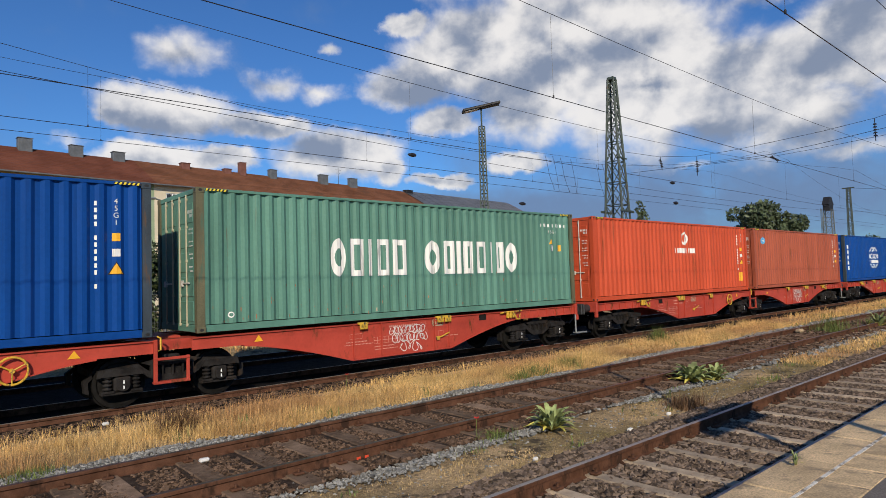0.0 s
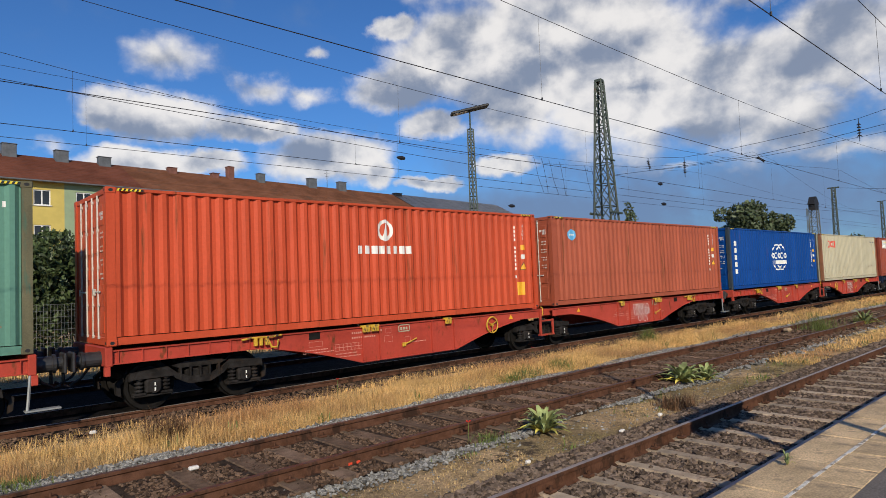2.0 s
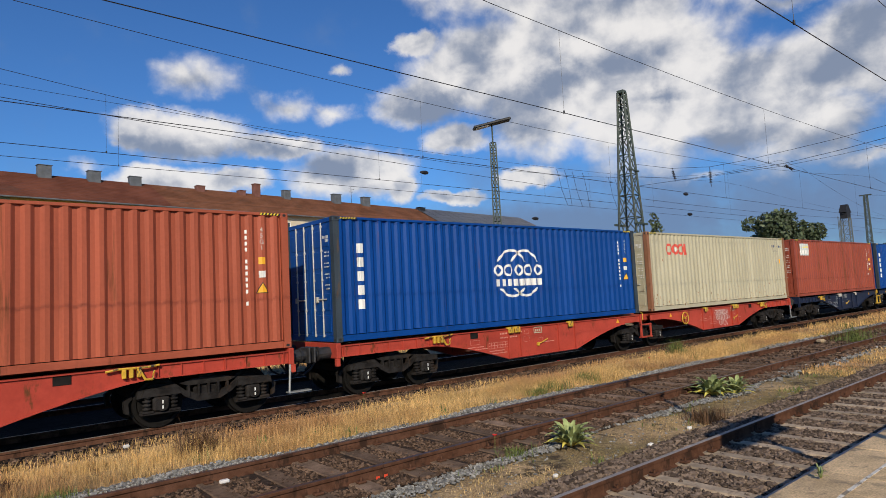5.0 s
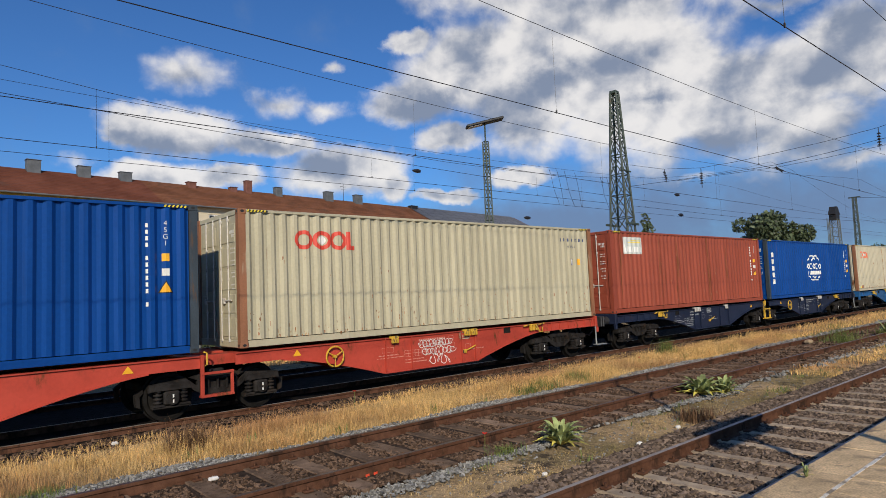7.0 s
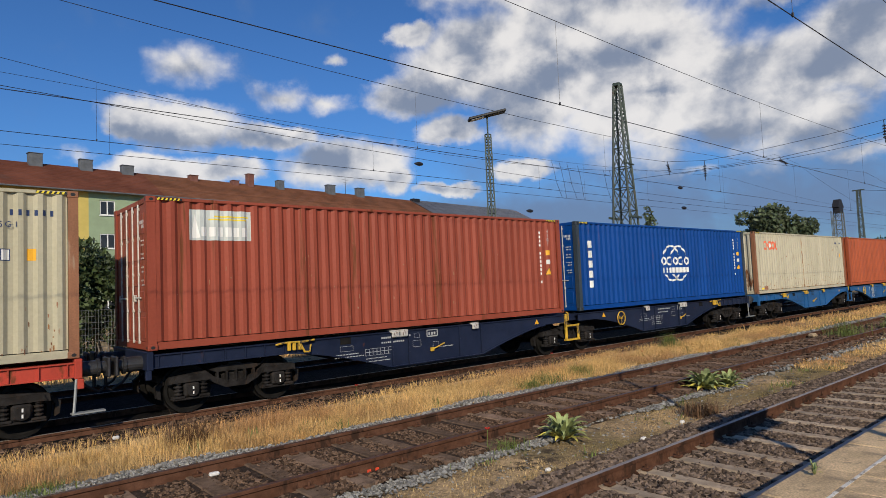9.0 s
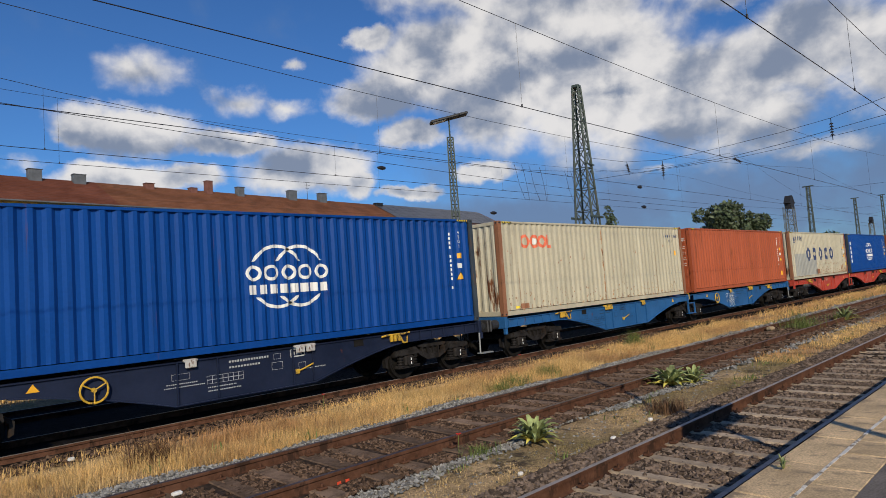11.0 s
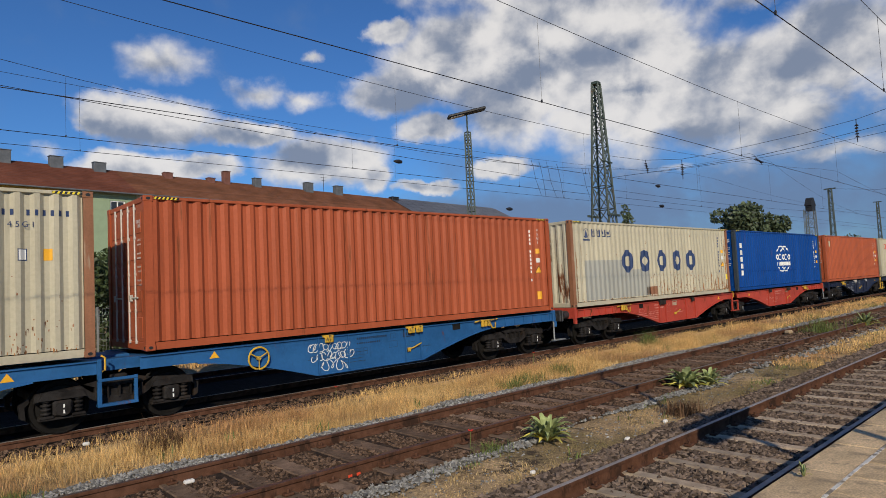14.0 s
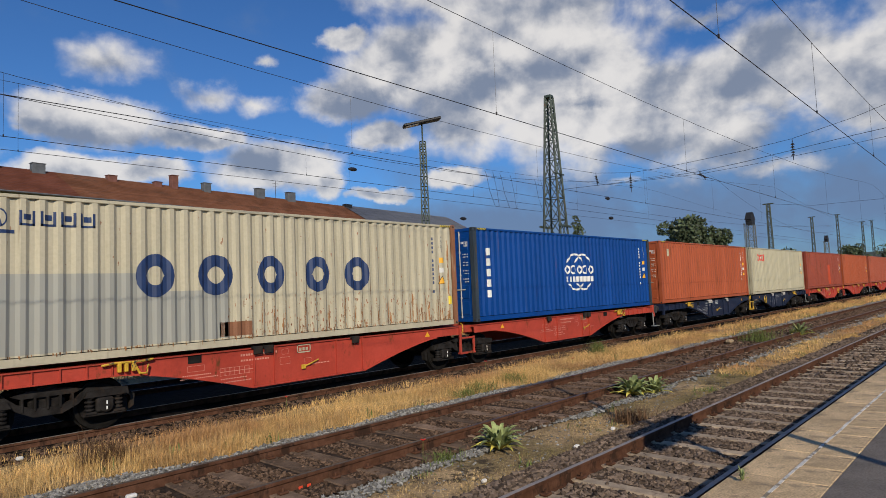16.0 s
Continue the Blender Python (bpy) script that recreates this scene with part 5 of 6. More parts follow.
rust_spots(containers[5], 4, 90, 0.2, 11.9, 0.2, 2.0, 2.5)
rust_spots(containers[1], 5, 110, 0.2, 11.9, 0.2, 1.2, 2.0)
rust_spots(containers[6], 6, 70, 0.2, 11.9, 0.2, 2.4, 1.5)
rust_spots(containers[13], 7, 60, 0.2, 11.9, 0.2, 2.4, 1.5)


# ---------------------------------------------------------------- apartment row behind the tracks
B_YAW = math.atan2(8.0, 75.5)
B_ORG = Vector((6.0, 67.0, GROUND_Z))         # a point under the ridge


def at_building():
    return Matrix.Translation(B_ORG) @ Matrix.Rotation(B_YAW, 4, "Z")


EAVE_Z, RIDGE_Z, HALF_D = 12.45, 15.25, 5.2


def house(name, u0, u1, roof_mat, wall_mats, label, bay=None):
    h = empty(name, label, "building", "row of apartment houses", "", at_building())
    z_e, z_r = EAVE_Z - GROUND_Z, RIDGE_Z - GROUND_Z
    n = max(1, round((u1 - u0) / 7.0))
    w = (u1 - u0) / n
    for k in range(n):
        a, b = u0 + k * w, u0 + (k + 1) * w
        mat = wall_mats[k % len(wall_mats)]
        wins = []
        for q in (0.24, 0.74):
            for f in range(4):
                z = 1.1 + 3.05 * f
                wins.append((a + q * w - 0.65, a + q * w + 0.65, z, z + 1.35))
        xs = sorted({a, b, *[v for t in wins for v in t[:2]]})
        zs = sorted({0.0, z_e, *[v for t in wins for v in t[2:]]})
        s = Shape()
        for x0, x1 in zip(xs, xs[1:]):
            for z0, z1 in zip(zs, zs[1:]):
                if not any(x0 >= t[0] - 1e-6 and x1 <= t[1] + 1e-6 and z0 >= t[2] - 1e-6 and z1 <= t[3] + 1e-6 for t in wins):
                    s.box(x0, x1, -HALF_D, -HALF_D + 0.3, z0, z1)
        part("wall", s, mat, h)
        for x0, x1, z0, z1 in wins:
            wn = Shape()
            for p in ((x0, x0 + 0.09, z0, z1), (x1 - 0.09, x1, z0, z1), (x0 + 0.09, x1 - 0.09, z0, z0 + 0.09), (x0 + 0.09, x1 - 0.09, z1 - 0.09, z1), ((x0 + x1) / 2 - 0.05, (x0 + x1) / 2 + 0.05, z0 + 0.09, z1 - 0.09)):
                wn.box(p[0], p[1], -HALF_D + 0.06, -HALF_D + 0.14, p[2], p[3])
            wob = part("window", wn, "frame_white", h, "white two-leaf window")
            part("pane", Shape().box(x0 + 0.05, x1 - 0.05, -HALF_D + 0.10, -HALF_D + 0.115, z0 + 0.05, z1 - 0.05), "pane", wob)
            part("sill", Shape().box(x0 - 0.08, x1 + 0.08, -HALF_D - 0.10, -HALF_D + 0.05, z0 - 0.06, z0 - 0.003), "frame_white", wob)
    if bay:
        for f in range(4):
            z = 0.35 + 3.05 * f
            bal = part("balcony", Shape().box(bay - 1.7, bay + 1.7, -HALF_D - 1.35, -HALF_D - 0.003, z, z + 0.16, 0.01), "frame_white", h, "white balcony slab with grey parapet")
            part("parapet", Shape().box(bay - 1.7, bay + 1.7, -HALF_D - 1.40, -HALF_D - 1.352, z + 0.10, z + 1.10, 0.008), "balcony", bal)
            for q in (-1.70, 1.66):
                part("parapet", Shape().box(bay + q, bay + q + 0.04, -HALF_D - 1.35, -HALF_D - 0.003, z + 0.165, z + 1.10), "balcony", bal)
            part("balcony_door", Shape().box(bay + 0.72, bay + 1.55, -HALF_D - 0.03, -HALF_D - 0.004, z + 0.165, z + 2.3, 0.006), "pane", bal, "dark glazed balcony door")
    part("wall", Shape().box(u0, u1, HALF_D - 0.3, HALF_D, 0, z_e), wall_mats[0], h)
    for u in (u0, u1 - 0.3):
        part("gable", Shape().prism([(-HALF_D + 0.31, 0), (HALF_D - 0.31, 0), (HALF_D - 0.31, z_e), (0, z_r - 0.25), (-HALF_D + 0.31, z_e)], 0, u, u + 0.3), "facade_pale", h)
    ov = 0.55
    dz = (z_r - z_e) / HALF_D
    part("roof", Shape().prism([(-HALF_D - ov, z_e - dz * ov), (0, z_r), (HALF_D + ov, z_e - dz * ov), (HALF_D + ov, z_e - dz * ov - 0.16), (0, z_r - 0.18), (-HALF_D - ov, z_e - dz * ov - 0.16)], 0, u0, u1), roof_mat, h)
    part("gutter", Shape().rod((u0, -HALF_D - ov - 0.06, z_e - dz * ov - 0.08), (u1, -HALF_D - ov - 0.06, z_e - dz * ov - 0.08), 0.075, 8), "chimney", h, "zinc gutter")
    # courses of roof tiles
    rows = 15
    for r in range(rows):
        y0 = -HALF_D - ov + (HALF_D + ov) * r / rows
        z0 = z_e - dz * ov + dz * (HALF_D + ov) * r / rows
        y1, z1 = y0 + (HALF_D + ov) / rows, z0 + dz * (HALF_D + ov) / rows
        c = Shape().add([(u0, y0, z0 + 0.055), (u1, y0, z0 + 0.055), (u1, y1, z1 + 0.012), (u0, y1, z1 + 0.012), (u0, y0, z0 + 0.002), (u1, y0, z0 + 0.002)], [(0, 1, 2, 3), (4, 5, 1, 0)])
        part("tile_course", c, roof_mat, h)
    return h


def chimney(u, mat, w=1.0, hgt=0.75, label="zinc-clad chimney on the roof ridge", y=-0.5):
    z = RIDGE_Z - GROUND_Z
    ch = empty("chimney", label, "chimney", "chimneys on the roofs", "", at_building() @ Matrix.Translation((u, y, z - 0.45)))
    part("shaft", Shape().box(-w / 2, w / 2, -0.35, 0.35, -0.35, hgt + 0.35, 0.02), mat, ch)
    part("cap", Shape().box(-w / 2 - 0.06, w / 2 + 0.06, -0.41, 0.41, hgt + 0.352, hgt + 0.42, 0.02), mat, ch)
    return ch


house("apartment_house", -34.0, 12.1, "roof_red", ["facade_green", "facade_green", "facade_yellow"], "apartment house with red tiled roof and coloured render")
house("apartment_house", 12.1, 49.3, "roof_brown", ["facade_pale", "facade_pale"], "apartment house with brown tiled roof and grey balconies", 14.3)
solar_house = house("apartment_house", 49.3, 76.4, "roof_brown", ["facade_pale"], "apartment house whose roof is covered with solar panels")
zs_e, zs_r = EAVE_Z - GROUND_Z, RIDGE_Z - GROUND_Z
panel_slope = (zs_r - zs_e) / HALF_D
panel_len = math.hypot(1, panel_slope) * (HALF_D + 0.3) / 5 - 0.04
panel_mesh = Shape().box(0, 1.62, 0, panel_len, 0, 0.05, 0.008).data("solar_panel")
for r in range(5):
    for c in range(15):
        y = -HALF_D - 0.3 + (HALF_D + 0.3) / 5 * r
        part("solar_panel", panel_mesh, "solar", solar_house, "", Matrix.Translation((50.3 + c * 1.70, y, zs_e + panel_slope * (y + HALF_D) + 0.09)) @ pose(0, 0, 0, math.degrees(math.atan(panel_slope)), 0, 0))
for u, mat, w, hg in ((-24.0, "chimney", 1.0, 0.8), (-12.0, "chimney", 1.0, 0.8), (-5.0, "chimney", 1.0, 0.8), (2.5, "chimney", 1.1, 0.85), (6.7, "chimney", 1.1, 0.75), (10.5, "chimney", 1.1, 0.6), (17.3, "chimney_brick", 0.9, 0.3),
                      (24.1, "chimney_brick", 0.75, 1.15), (22.2, "chimney_brick", 0.8, 0.2), (28.1, "chimney", 0.9, 0.75), (35.6, "chimney", 1.2, 0.9), (40.5, "chimney", 1.2, 0.9), (51.0, "black", 1.3, 0.2)):
    chimney(u, mat, w, hg, "dark brick chimney on the roof ridge" if "brick" in mat else "zinc-clad chimney on the roof ridge")
ant = empty("roof_aerial", "thin roof aerial on the ridge", "aerial", "", "", at_building() @ Matrix.Translation((38.5, 0, zs_r)))
part("pole", Shape().rod((0, 0, -0.3), (0, 0, 2.2), 0.03), "wire", ant)
part("arms", Shape().rod((-0.5, 0, 1.9), (0.5, 0, 1.9), 0.02).rod((-0.3, 0, 1.5), (0.3, 0, 1.5), 0.02), "wire", ant)


# ---------------------------------------------------------------- masts
def lattice(base_w, top_w, hgt, cells, leg, brace):
    legs, braces = [], Shape()

    def corner(i, z):
        w = (base_w + (top_w - base_w) * z / hgt) / 2
        return Vector(((-w, w, w, -w)[i], (-w, -w, w, w)[i], z))
    for i in range(4):
        a, b = corner(i, 0), corner(i, hgt)
        legs.append(Shape().rod(a, b, leg, 4))
    zs, z = [0.0], 0.0
    for k in range(cells):
        q = 1.0 - 0.55 * k / cells
        zs.append(q)
    tot = sum(zs)
    acc, lv = 0.0, []
    for q in zs:
        acc += q
        lv.append(hgt * acc / tot)
    for k in range(cells):
        for i in range(4):
            j = (i + 1) % 4
            braces.rod(corner(i, lv[k]), corner(j, lv[k + 1]), brace, 4)
            braces.rod(corner(j, lv[k]), corner(i, lv[k + 1]), brace, 4)
            braces.rod(corner(i, lv[k + 1]), corner(j, lv[k + 1]), brace, 4)
    return legs, braces


def lattice_tower(x, y, top):
    t = empty("lattice_tower", "green-grey steel lattice catenary tower with cross arms", "tower", "", "", pose(x, y, GROUND_Z, 0, 0, 8))
    h = top - GROUND_Z
    a, b = lattice(1.65, 0.40, h, 11, 0.075, 0.034)
    for q in a:
        part("leg", q, "steel_green", t)
    part("bracing", b, "steel_green", t)
    part("cap", Shape().box(-0.24, 0.24, -0.24, 0.24, h - 0.05, h + 0.15, 0.03), "steel_green", t)
    for z, w in ((4.4, 1.05), (5.3, 1.0), (6.2, 0.95)):
        part("cross_arm", Shape().box(-w, w, -0.72, -0.62, z, z + 0.14, 0.02), "steel_green", t)
        part("cross_arm", Shape().box(-w, w, 0.62, 0.72, z, z + 0.14, 0.02), "steel_green", t)
    part("platform_arm", Shape().box(-0.7, 0.7, -0.5, -0.42, 9.7, 9.8, 0.02), "steel_green", t)
    return t


lattice_tower(34.95, 22.45, 14.75)


def lamp_mast(x, y, z_head):
    t = empty("lamp_mast", "tall lattice lamp mast with a flat floodlight head", "lamp", "", "", pose(x, y, GROUND_Z, 0, 0, 0))
    h = z_head - GROUND_Z
    a, b = lattice(0.34, 0.21, h - 1.0, 16, 0.046, 0.020)
    for q in a:
        part("leg", q, "steel_green", t)
    part("bracing", b, "steel_green", t)
    part("pole", Shape().rod((0, 0, h - 1.05), (0, 0, h - 0.04), 0.04, 8), "steel_green", t)
    hd = part("lamp_head", Shape().box(-1.0, 1.0, -0.28, 0.28, -0.06, 0.07, 0.03), "black", t, "dark flat floodlight head", pose(0, 0, h, 0, -13, -35))
    part("lamp_glass", Shape().box(-0.9, -0.2, -0.22, 0.22, -0.085, -0.064, 0.01), "frame_white", hd, "frosted lamp glass")
    return t


lamp_mast(22.5, 22.2, 10.85)


def signal_frame(x, y, top, name_label):
    t = empty("signal_mast", name_label, "signal", "", "", pose(x, y, GROUND_Z))
    h = top - GROUND_Z
    a, b = lattice(0.9, 0.7, h - 1.3, 7, 0.045, 0.02)
    for q in a:
        part("leg", q, "steel_pale", t)
    part("bracing", b, "steel_pale", t)
    part("signal_head", Shape().prism([(-0.55, h - 1.35), (0.55, h - 1.35), (0.55, h - 0.85), (0.85, h - 0.80), (0.20, h), (-0.20, h), (-0.85, h - 0.80), (-0.55, h - 0.85)], 1, -0.3, 0.3), "black", t, "black pointed signal board")
    part("ladder", Shape().rod((-0.9, 0.3, 0), (-0.9, 0.3, h - 1.2), 0.03).rod((-1.2, 0.3, 0), (-1.2, 0.3, h - 1.2), 0.03), "steel_pale", t)
    return t


signal_frame(70.4, 21.0, 9.15, "lattice railway signal with a black pointed board")
signal_frame(150.0, 30.0, 10.5, "distant lattice railway signal")


def line_mast(x, y, top, label="lattice catenary mast beside the far tracks", arm=0.55):
    t = empty("catenary_mast", label, "mast", "catenary masts", "", pose(x, y, GROUND_Z))
    h = top - GROUND_Z
    a, b = lattice(0.55, 0.30, h, 12, 0.045, 0.020)
    for q in a:
        part("leg", q, "steel_green", t)
    part("bracing", b, "steel_green", t)
    part("arm", Shape().box(-0.06, 0.06, -arm, arm, h - 0.06, h + 0.06, 0.01), "steel_green", t)
    return t


for x, y, z in ((74.7, 20.3, 10.3), (115.6, 25.0, 11.8), (134.9, 25.0, 13.4), (159.7, 25.0, 13.4), (171.4, 25.0, 14.4)):
    line_mast(x, y, z)


# ---------------------------------------------------------------- overhead wires
def wire(name, label, pts, r):
    return tagged(part(name, Shape().tube(pts, r, 5), "wire"), label, "wire", "overhead wires")


def sag(x, low, x_low, k):
    q = (x - x_low + 32.5) % 65.0 - 32.5
    return low + k * q * q


def track_wires(yc, z_contact, low, x_low, k, drops, r=0.0075, stagger=0.0, tilt=0.0):
    xs = [-40 + 4.0 * i for i in range(80)]
    ol = empty("overhead_line", "dark overhead line with carrier wire and droppers", "wire", "overhead wires")
    part("contact_wire", Shape().tube([(x, yc + stagger * math.cos(x / 20.0), z_contact + tilt * x) for x in xs], r, 5), "wire", ol)
    part("carrier_wire", Shape().tube([(x, yc, sag(x, low, x_low, k)) for x in xs], r * 0.8, 5), "wire", ol)
    for x in drops:
        yd, zd = yc + stagger * math.cos(x / 20.0), z_contact + tilt * x
        dp = part("dropper", Shape().tube([(x, yc, sag(x, low, x_low, k)), (x, yd, zd)], 0.0035, 4), "wire", ol)
        part("clamp", Shape().box(x - 0.014, x + 0.014, yd - 0.014, yd + 0.014, zd - 0.012, zd + 0.05, 0.004), "wire", dp)
    return ol


track_wires(TRACK_MID, 5.56, 7.06, 18.6, 0.0012, (9.5, 18.8, 28.0, 37.3, 46.5, 56.0, 65.0), tilt=-0.006)
track_wires(2.96, 5.53, 6.90, 18.6, 0.0010, (-9.6, -0.4, 8.9, 14.5, 21.0, 28.0, 37.5), tilt=-0.006)
track_wires(TRACK_TRAIN, 6.06, 7.60, 18.6, 0.0014, (10.9, 20.0, 29.3, 38.6, 48.0), 0.009)
track_wires(TRACK_BACK, 6.35, 7.30, 17.0, 0.0036, (3.7, 12.5, 21.5, 30.5, 39.5), 0.009)
track_wires(22.6, 7.0, 9.0, 17.0, 0.0010, (5.0, 18.0, 31.0), 0.009)
wire("feeder_wire", "thin feeder wire beside the back track", [(-40 + 5 * i, 18.6, 7.45 - 0.022 * (5 * i - 40) + 0.0006 * (5 * i - 60) ** 2) for i in range(50)], 0.009)

# cross-span at the tower
HX = 34.95


def span(pts, r=0.011):
    return wire("span_wire", "cross-span wire carrying the overhead line", [(HX, y, z) for y, z in pts], r)


span([(22.2, 10.0), (19.4, 9.15), (17.0, 8.78), (15.0, 8.75), (12.9, 8.82), (10.5, 8.92), (8.2, 9.10), (5.5, 9.6), (2.5, 10.4), (-2.0, 12.0), (-6.0, 13.5)])
span([(21.6, 8.45), (18.5, 8.32), (15.5, 8.22), (12.9, 8.18), (10.5, 8.32), (8.2, 8.52), (5.5, 8.75), (2.5, 8.95), (-6.0, 9.5)], 0.012)
span([(18.5, 8.28), (15.5, 8.15), (12.9, 8.05), (10.5, 8.10), (8.2, 8.20), (5.5, 8.35), (2.5, 8.55), (-6.0, 8.9)], 0.009)
far_span = wire("span_wire", "cross-span wire of the next mast", [(74.7, 20.3, 10.3), (74.7, 16.0, 9.6), (74.7, 10.0, 9.5), (74.7, 4.0, 10.2), (74.7, -6.0, 12.5)], 0.013)


def insulator(x, y, z, z2, dy=0.0):
    s = Shape()
    n = 5
    for i in range(n):
        q = i / (n - 1)
        zz = z + (z2 - z) * (0.25 + 0.5 * q)
        s.rod((x, y + dy * q, zz - 0.03), (x, y + dy * q, zz + 0.03), 0.10, 8, 0.05)
    s.rod((x, y, z), (x, y + dy, z2), 0.018, 5)
    return tagged(part("insulator", s, "insulator"), "brown ribbed insulator hanging from the span wire", "insulator", "insulators of the overhead line")


insulator(HX, 17.0, 8.75, 7.6)
insulator(HX, 19.3, 9.15, 8.3, -0.1)
insulator(HX, 12.9, 8.15, 7.7, -0.3)
insulator(HX, 8.2, 9.1, 8.0)
for (x, y, z) in ((18.4, 22.9, 8.05), (26.2, 22.9, 6.15), (35.5, 18.9, 7.52), (35.8, 18.9, 6.3)):
    s = Shape()
    for dx, r0, r1 in ((-0.22, 0.04, 0.085), (-0.08, 0.085, 0.10), (0.08, 0.10, 0.07)):
        s.rod((x + dx, y, z), (x + dx + 0.15, y, z), r0, 10, r1)
    tagged(part("insulator", s, "insulator"), "dark insulator in a wire", "insulator", "insulators of the overhead line")
# loose feeder loops beside the tower
for k, (x, y) in enumerate(((28.0, 22.6), (28.7, 22.6), (29.4, 22.6), (30.4, 22.6), (33.0, 22.6), (33.7, 22.6))):
    wire("jumper_wire", "slack jumper loop between wires", [(x, y, 9.05), (x + 0.15, y, 8.7), (x + 0.35, y, 7.9), (x + 0.8 - 0.3 * (k % 2), y, 7.02)], 0.010)


# ---------------------------------------------------------------- shrubs, trees, fence
def leaf_cloud(blobs, n, size, seed, squash=1.0):
    """Many small leaves in the shells of uneven clumps."""
    rng = np.random.default_rng(seed)
    vol = np.array([b[3] * b[4] * b[5] for b in blobs]) ** 0.67
    pick = rng.choice(len(blobs), n, p=vol / vol.sum())
    b = np.array(blobs)[pick]
    d = rng.normal(size=(n, 3))
    d /= np.linalg.norm(d, axis=1)[:, None]
    r = 0.55 + 0.45 * rng.random(n) ** 0.5 + 0.12 * np.sin(d[:, 0] * 7 + b[:, 0] * 3) * np.cos(d[:, 2] * 6 + b[:, 1])
    c = b[:, :3] + d * b[:, 3:6] * r[:, None]
    a = rng.normal(size=(n, 3))
    a /= np.linalg.norm(a, axis=1)[:, None]
    t = np.cross(a, rng.normal(size=(n, 3)))
    t /= np.linalg.norm(t, axis=1)[:, None]
    s = size * (0.6 + 0.8 * rng.random(n))[:, None]
    v = np.stack([c - a * s, c + t * s * 0.5, c + a * s, c - t * s * 0.5], 1).reshape(-1, 3)
    f = np.arange(4 * n).reshape(n, 4)
    return v, f


def tree(x, y, hgt, width, seed, n=2600, size=0.35, label="broad green tree beyond the railway", cone=False, trunk=0.25):
    t = empty("tree", label, "tree", "", "", pose(x, y, GROUND_Z))
    rng = random.Random(seed)
    tk = Shape()
    tk.rod((0, 0, -0.1), (0.1, 0, hgt * 0.55), hgt * 0.022, 8, hgt * 0.012)
    blobs = []
    if cone:
        for k in range(7):
            q = k / 6
            blobs.append((rng.uniform(-.1, .1) * width, rng.uniform(-.1, .1) * width, hgt * (0.18 + 0.74 * q), width * (0.5 - 0.36 * q), width * (0.5 - 0.36 * q), hgt * 0.11))
    else:
        for k in range(16):
            a = rng.uniform(0, 6.28)
            r = width * 0.34 * rng.random() ** 0.5
            zz = hgt * rng.uniform(0.36, 0.84)
            wq = width * rng.uniform(0.14, 0.22)
            blobs.append((r * math.cos(a), r * math.sin(a), zz, wq, wq, wq * rng.uniform(0.7, 0.95)))
            tk.rod((0.05, 0, hgt * rng.uniform(0.25, 0.5)), (r * math.cos(a), r * math.sin(a), zz), hgt * 0.009, 5, hgt * 0.003)
    part("trunk", tk, "bark", t)
    v, f = leaf_cloud(blobs, n, size, seed)
    me = bpy.data.meshes.new("crown")
    me.from_pydata(v.tolist(), [], f.tolist())
    part("crown", me, "leaf_tree", t)
    return t


def at_bearing(az, dist):
    return dist * math.sin(radians(az)), dist * math.cos(radians(az))


for az, dist, hgt, wid, sd, n in ((68.2, 150, 18.6, 13.0, 3, 5600), (70.6, 152, 15.6, 9.5, 4, 3600), (66.9, 148, 13.5, 6.0, 5, 2200), (66.4, 140, 12.8, 3.8, 6, 1200), (64.6, 150, 11.6, 3.5, 7, 900), (76.2, 230, 12.5, 14.0, 8, 2000), (80.2, 240, 15.0, 12.0, 9, 2200), (83.0, 260, 13.0, 14.0, 10, 2000), (73.4, 220, 11.0, 12.0, 12, 1600), (86.0, 300, 13.0, 16.0, 14, 1800)):
    tree(*at_bearing(az, dist), hgt, wid, sd, n, 0.42)
tree(*at_bearing(59.4, 110), 14.2, 5.2, 11, 2800, 0.30, "dark narrow conifer beyond the railway", True)

shrubs = []
rs = random.Random(5)
for k in range(10):
    x = -6 + k * 2.3
    hb = empty("shrub", "dense dark green shrub behind the fence", "shrub", "shrubs behind the fence", "", pose(x, 26.0 + rs.uniform(-.5, .5), GROUND_Z))
    blobs = []
    for q in range(14):
        wq = rs.uniform(0.65, 1.05)
        blobs.append((rs.uniform(-1.3, 1.3), rs.uniform(-0.9, 0.9), rs.uniform(0.4, 3.5) + (0.5 if k in (4, 5) else 0), wq, wq, wq))
    v, f = leaf_cloud(blobs, 9500 if k in (2, 3, 4, 5) else 3500, 0.10 if k in (2, 3, 4, 5) else 0.12, 30 + k)
    me = bpy.data.meshes.new("foliage")
    me.from_pydata(v.tolist(), [], f.tolist())
    part("foliage", me, "leaf_hedge", hb)
    tk = Shape()
    for q in range(5):
        tk.rod((rs.uniform(-.2, .2), rs.uniform(-.2, .2), -0.05), blobs[q][:3], 0.05, 5, 0.02)
    part("stems", tk, "bark", hb)

sl = empty("street_lamp", "slim grey street lamp behind the fence", "lamp", "", "", pose(7.5, 24.3, GROUND_Z))
part("pole", Shape().rod((0, 0, -0.05), (0, 0, 5.45), 0.065, 10, 0.045), "chimney", sl)
part("arm", Shape().tube([(0, 0, 5.42), (-0.12, 0, 5.56), (-0.34, 0, 5.62)], 0.028, 6), "chimney", sl)
part("lamp_head", Shape().box(-0.66, -0.30, -0.11, 0.11, 5.58, 5.66, 0.025), "fence", sl, "flat grey lamp head")

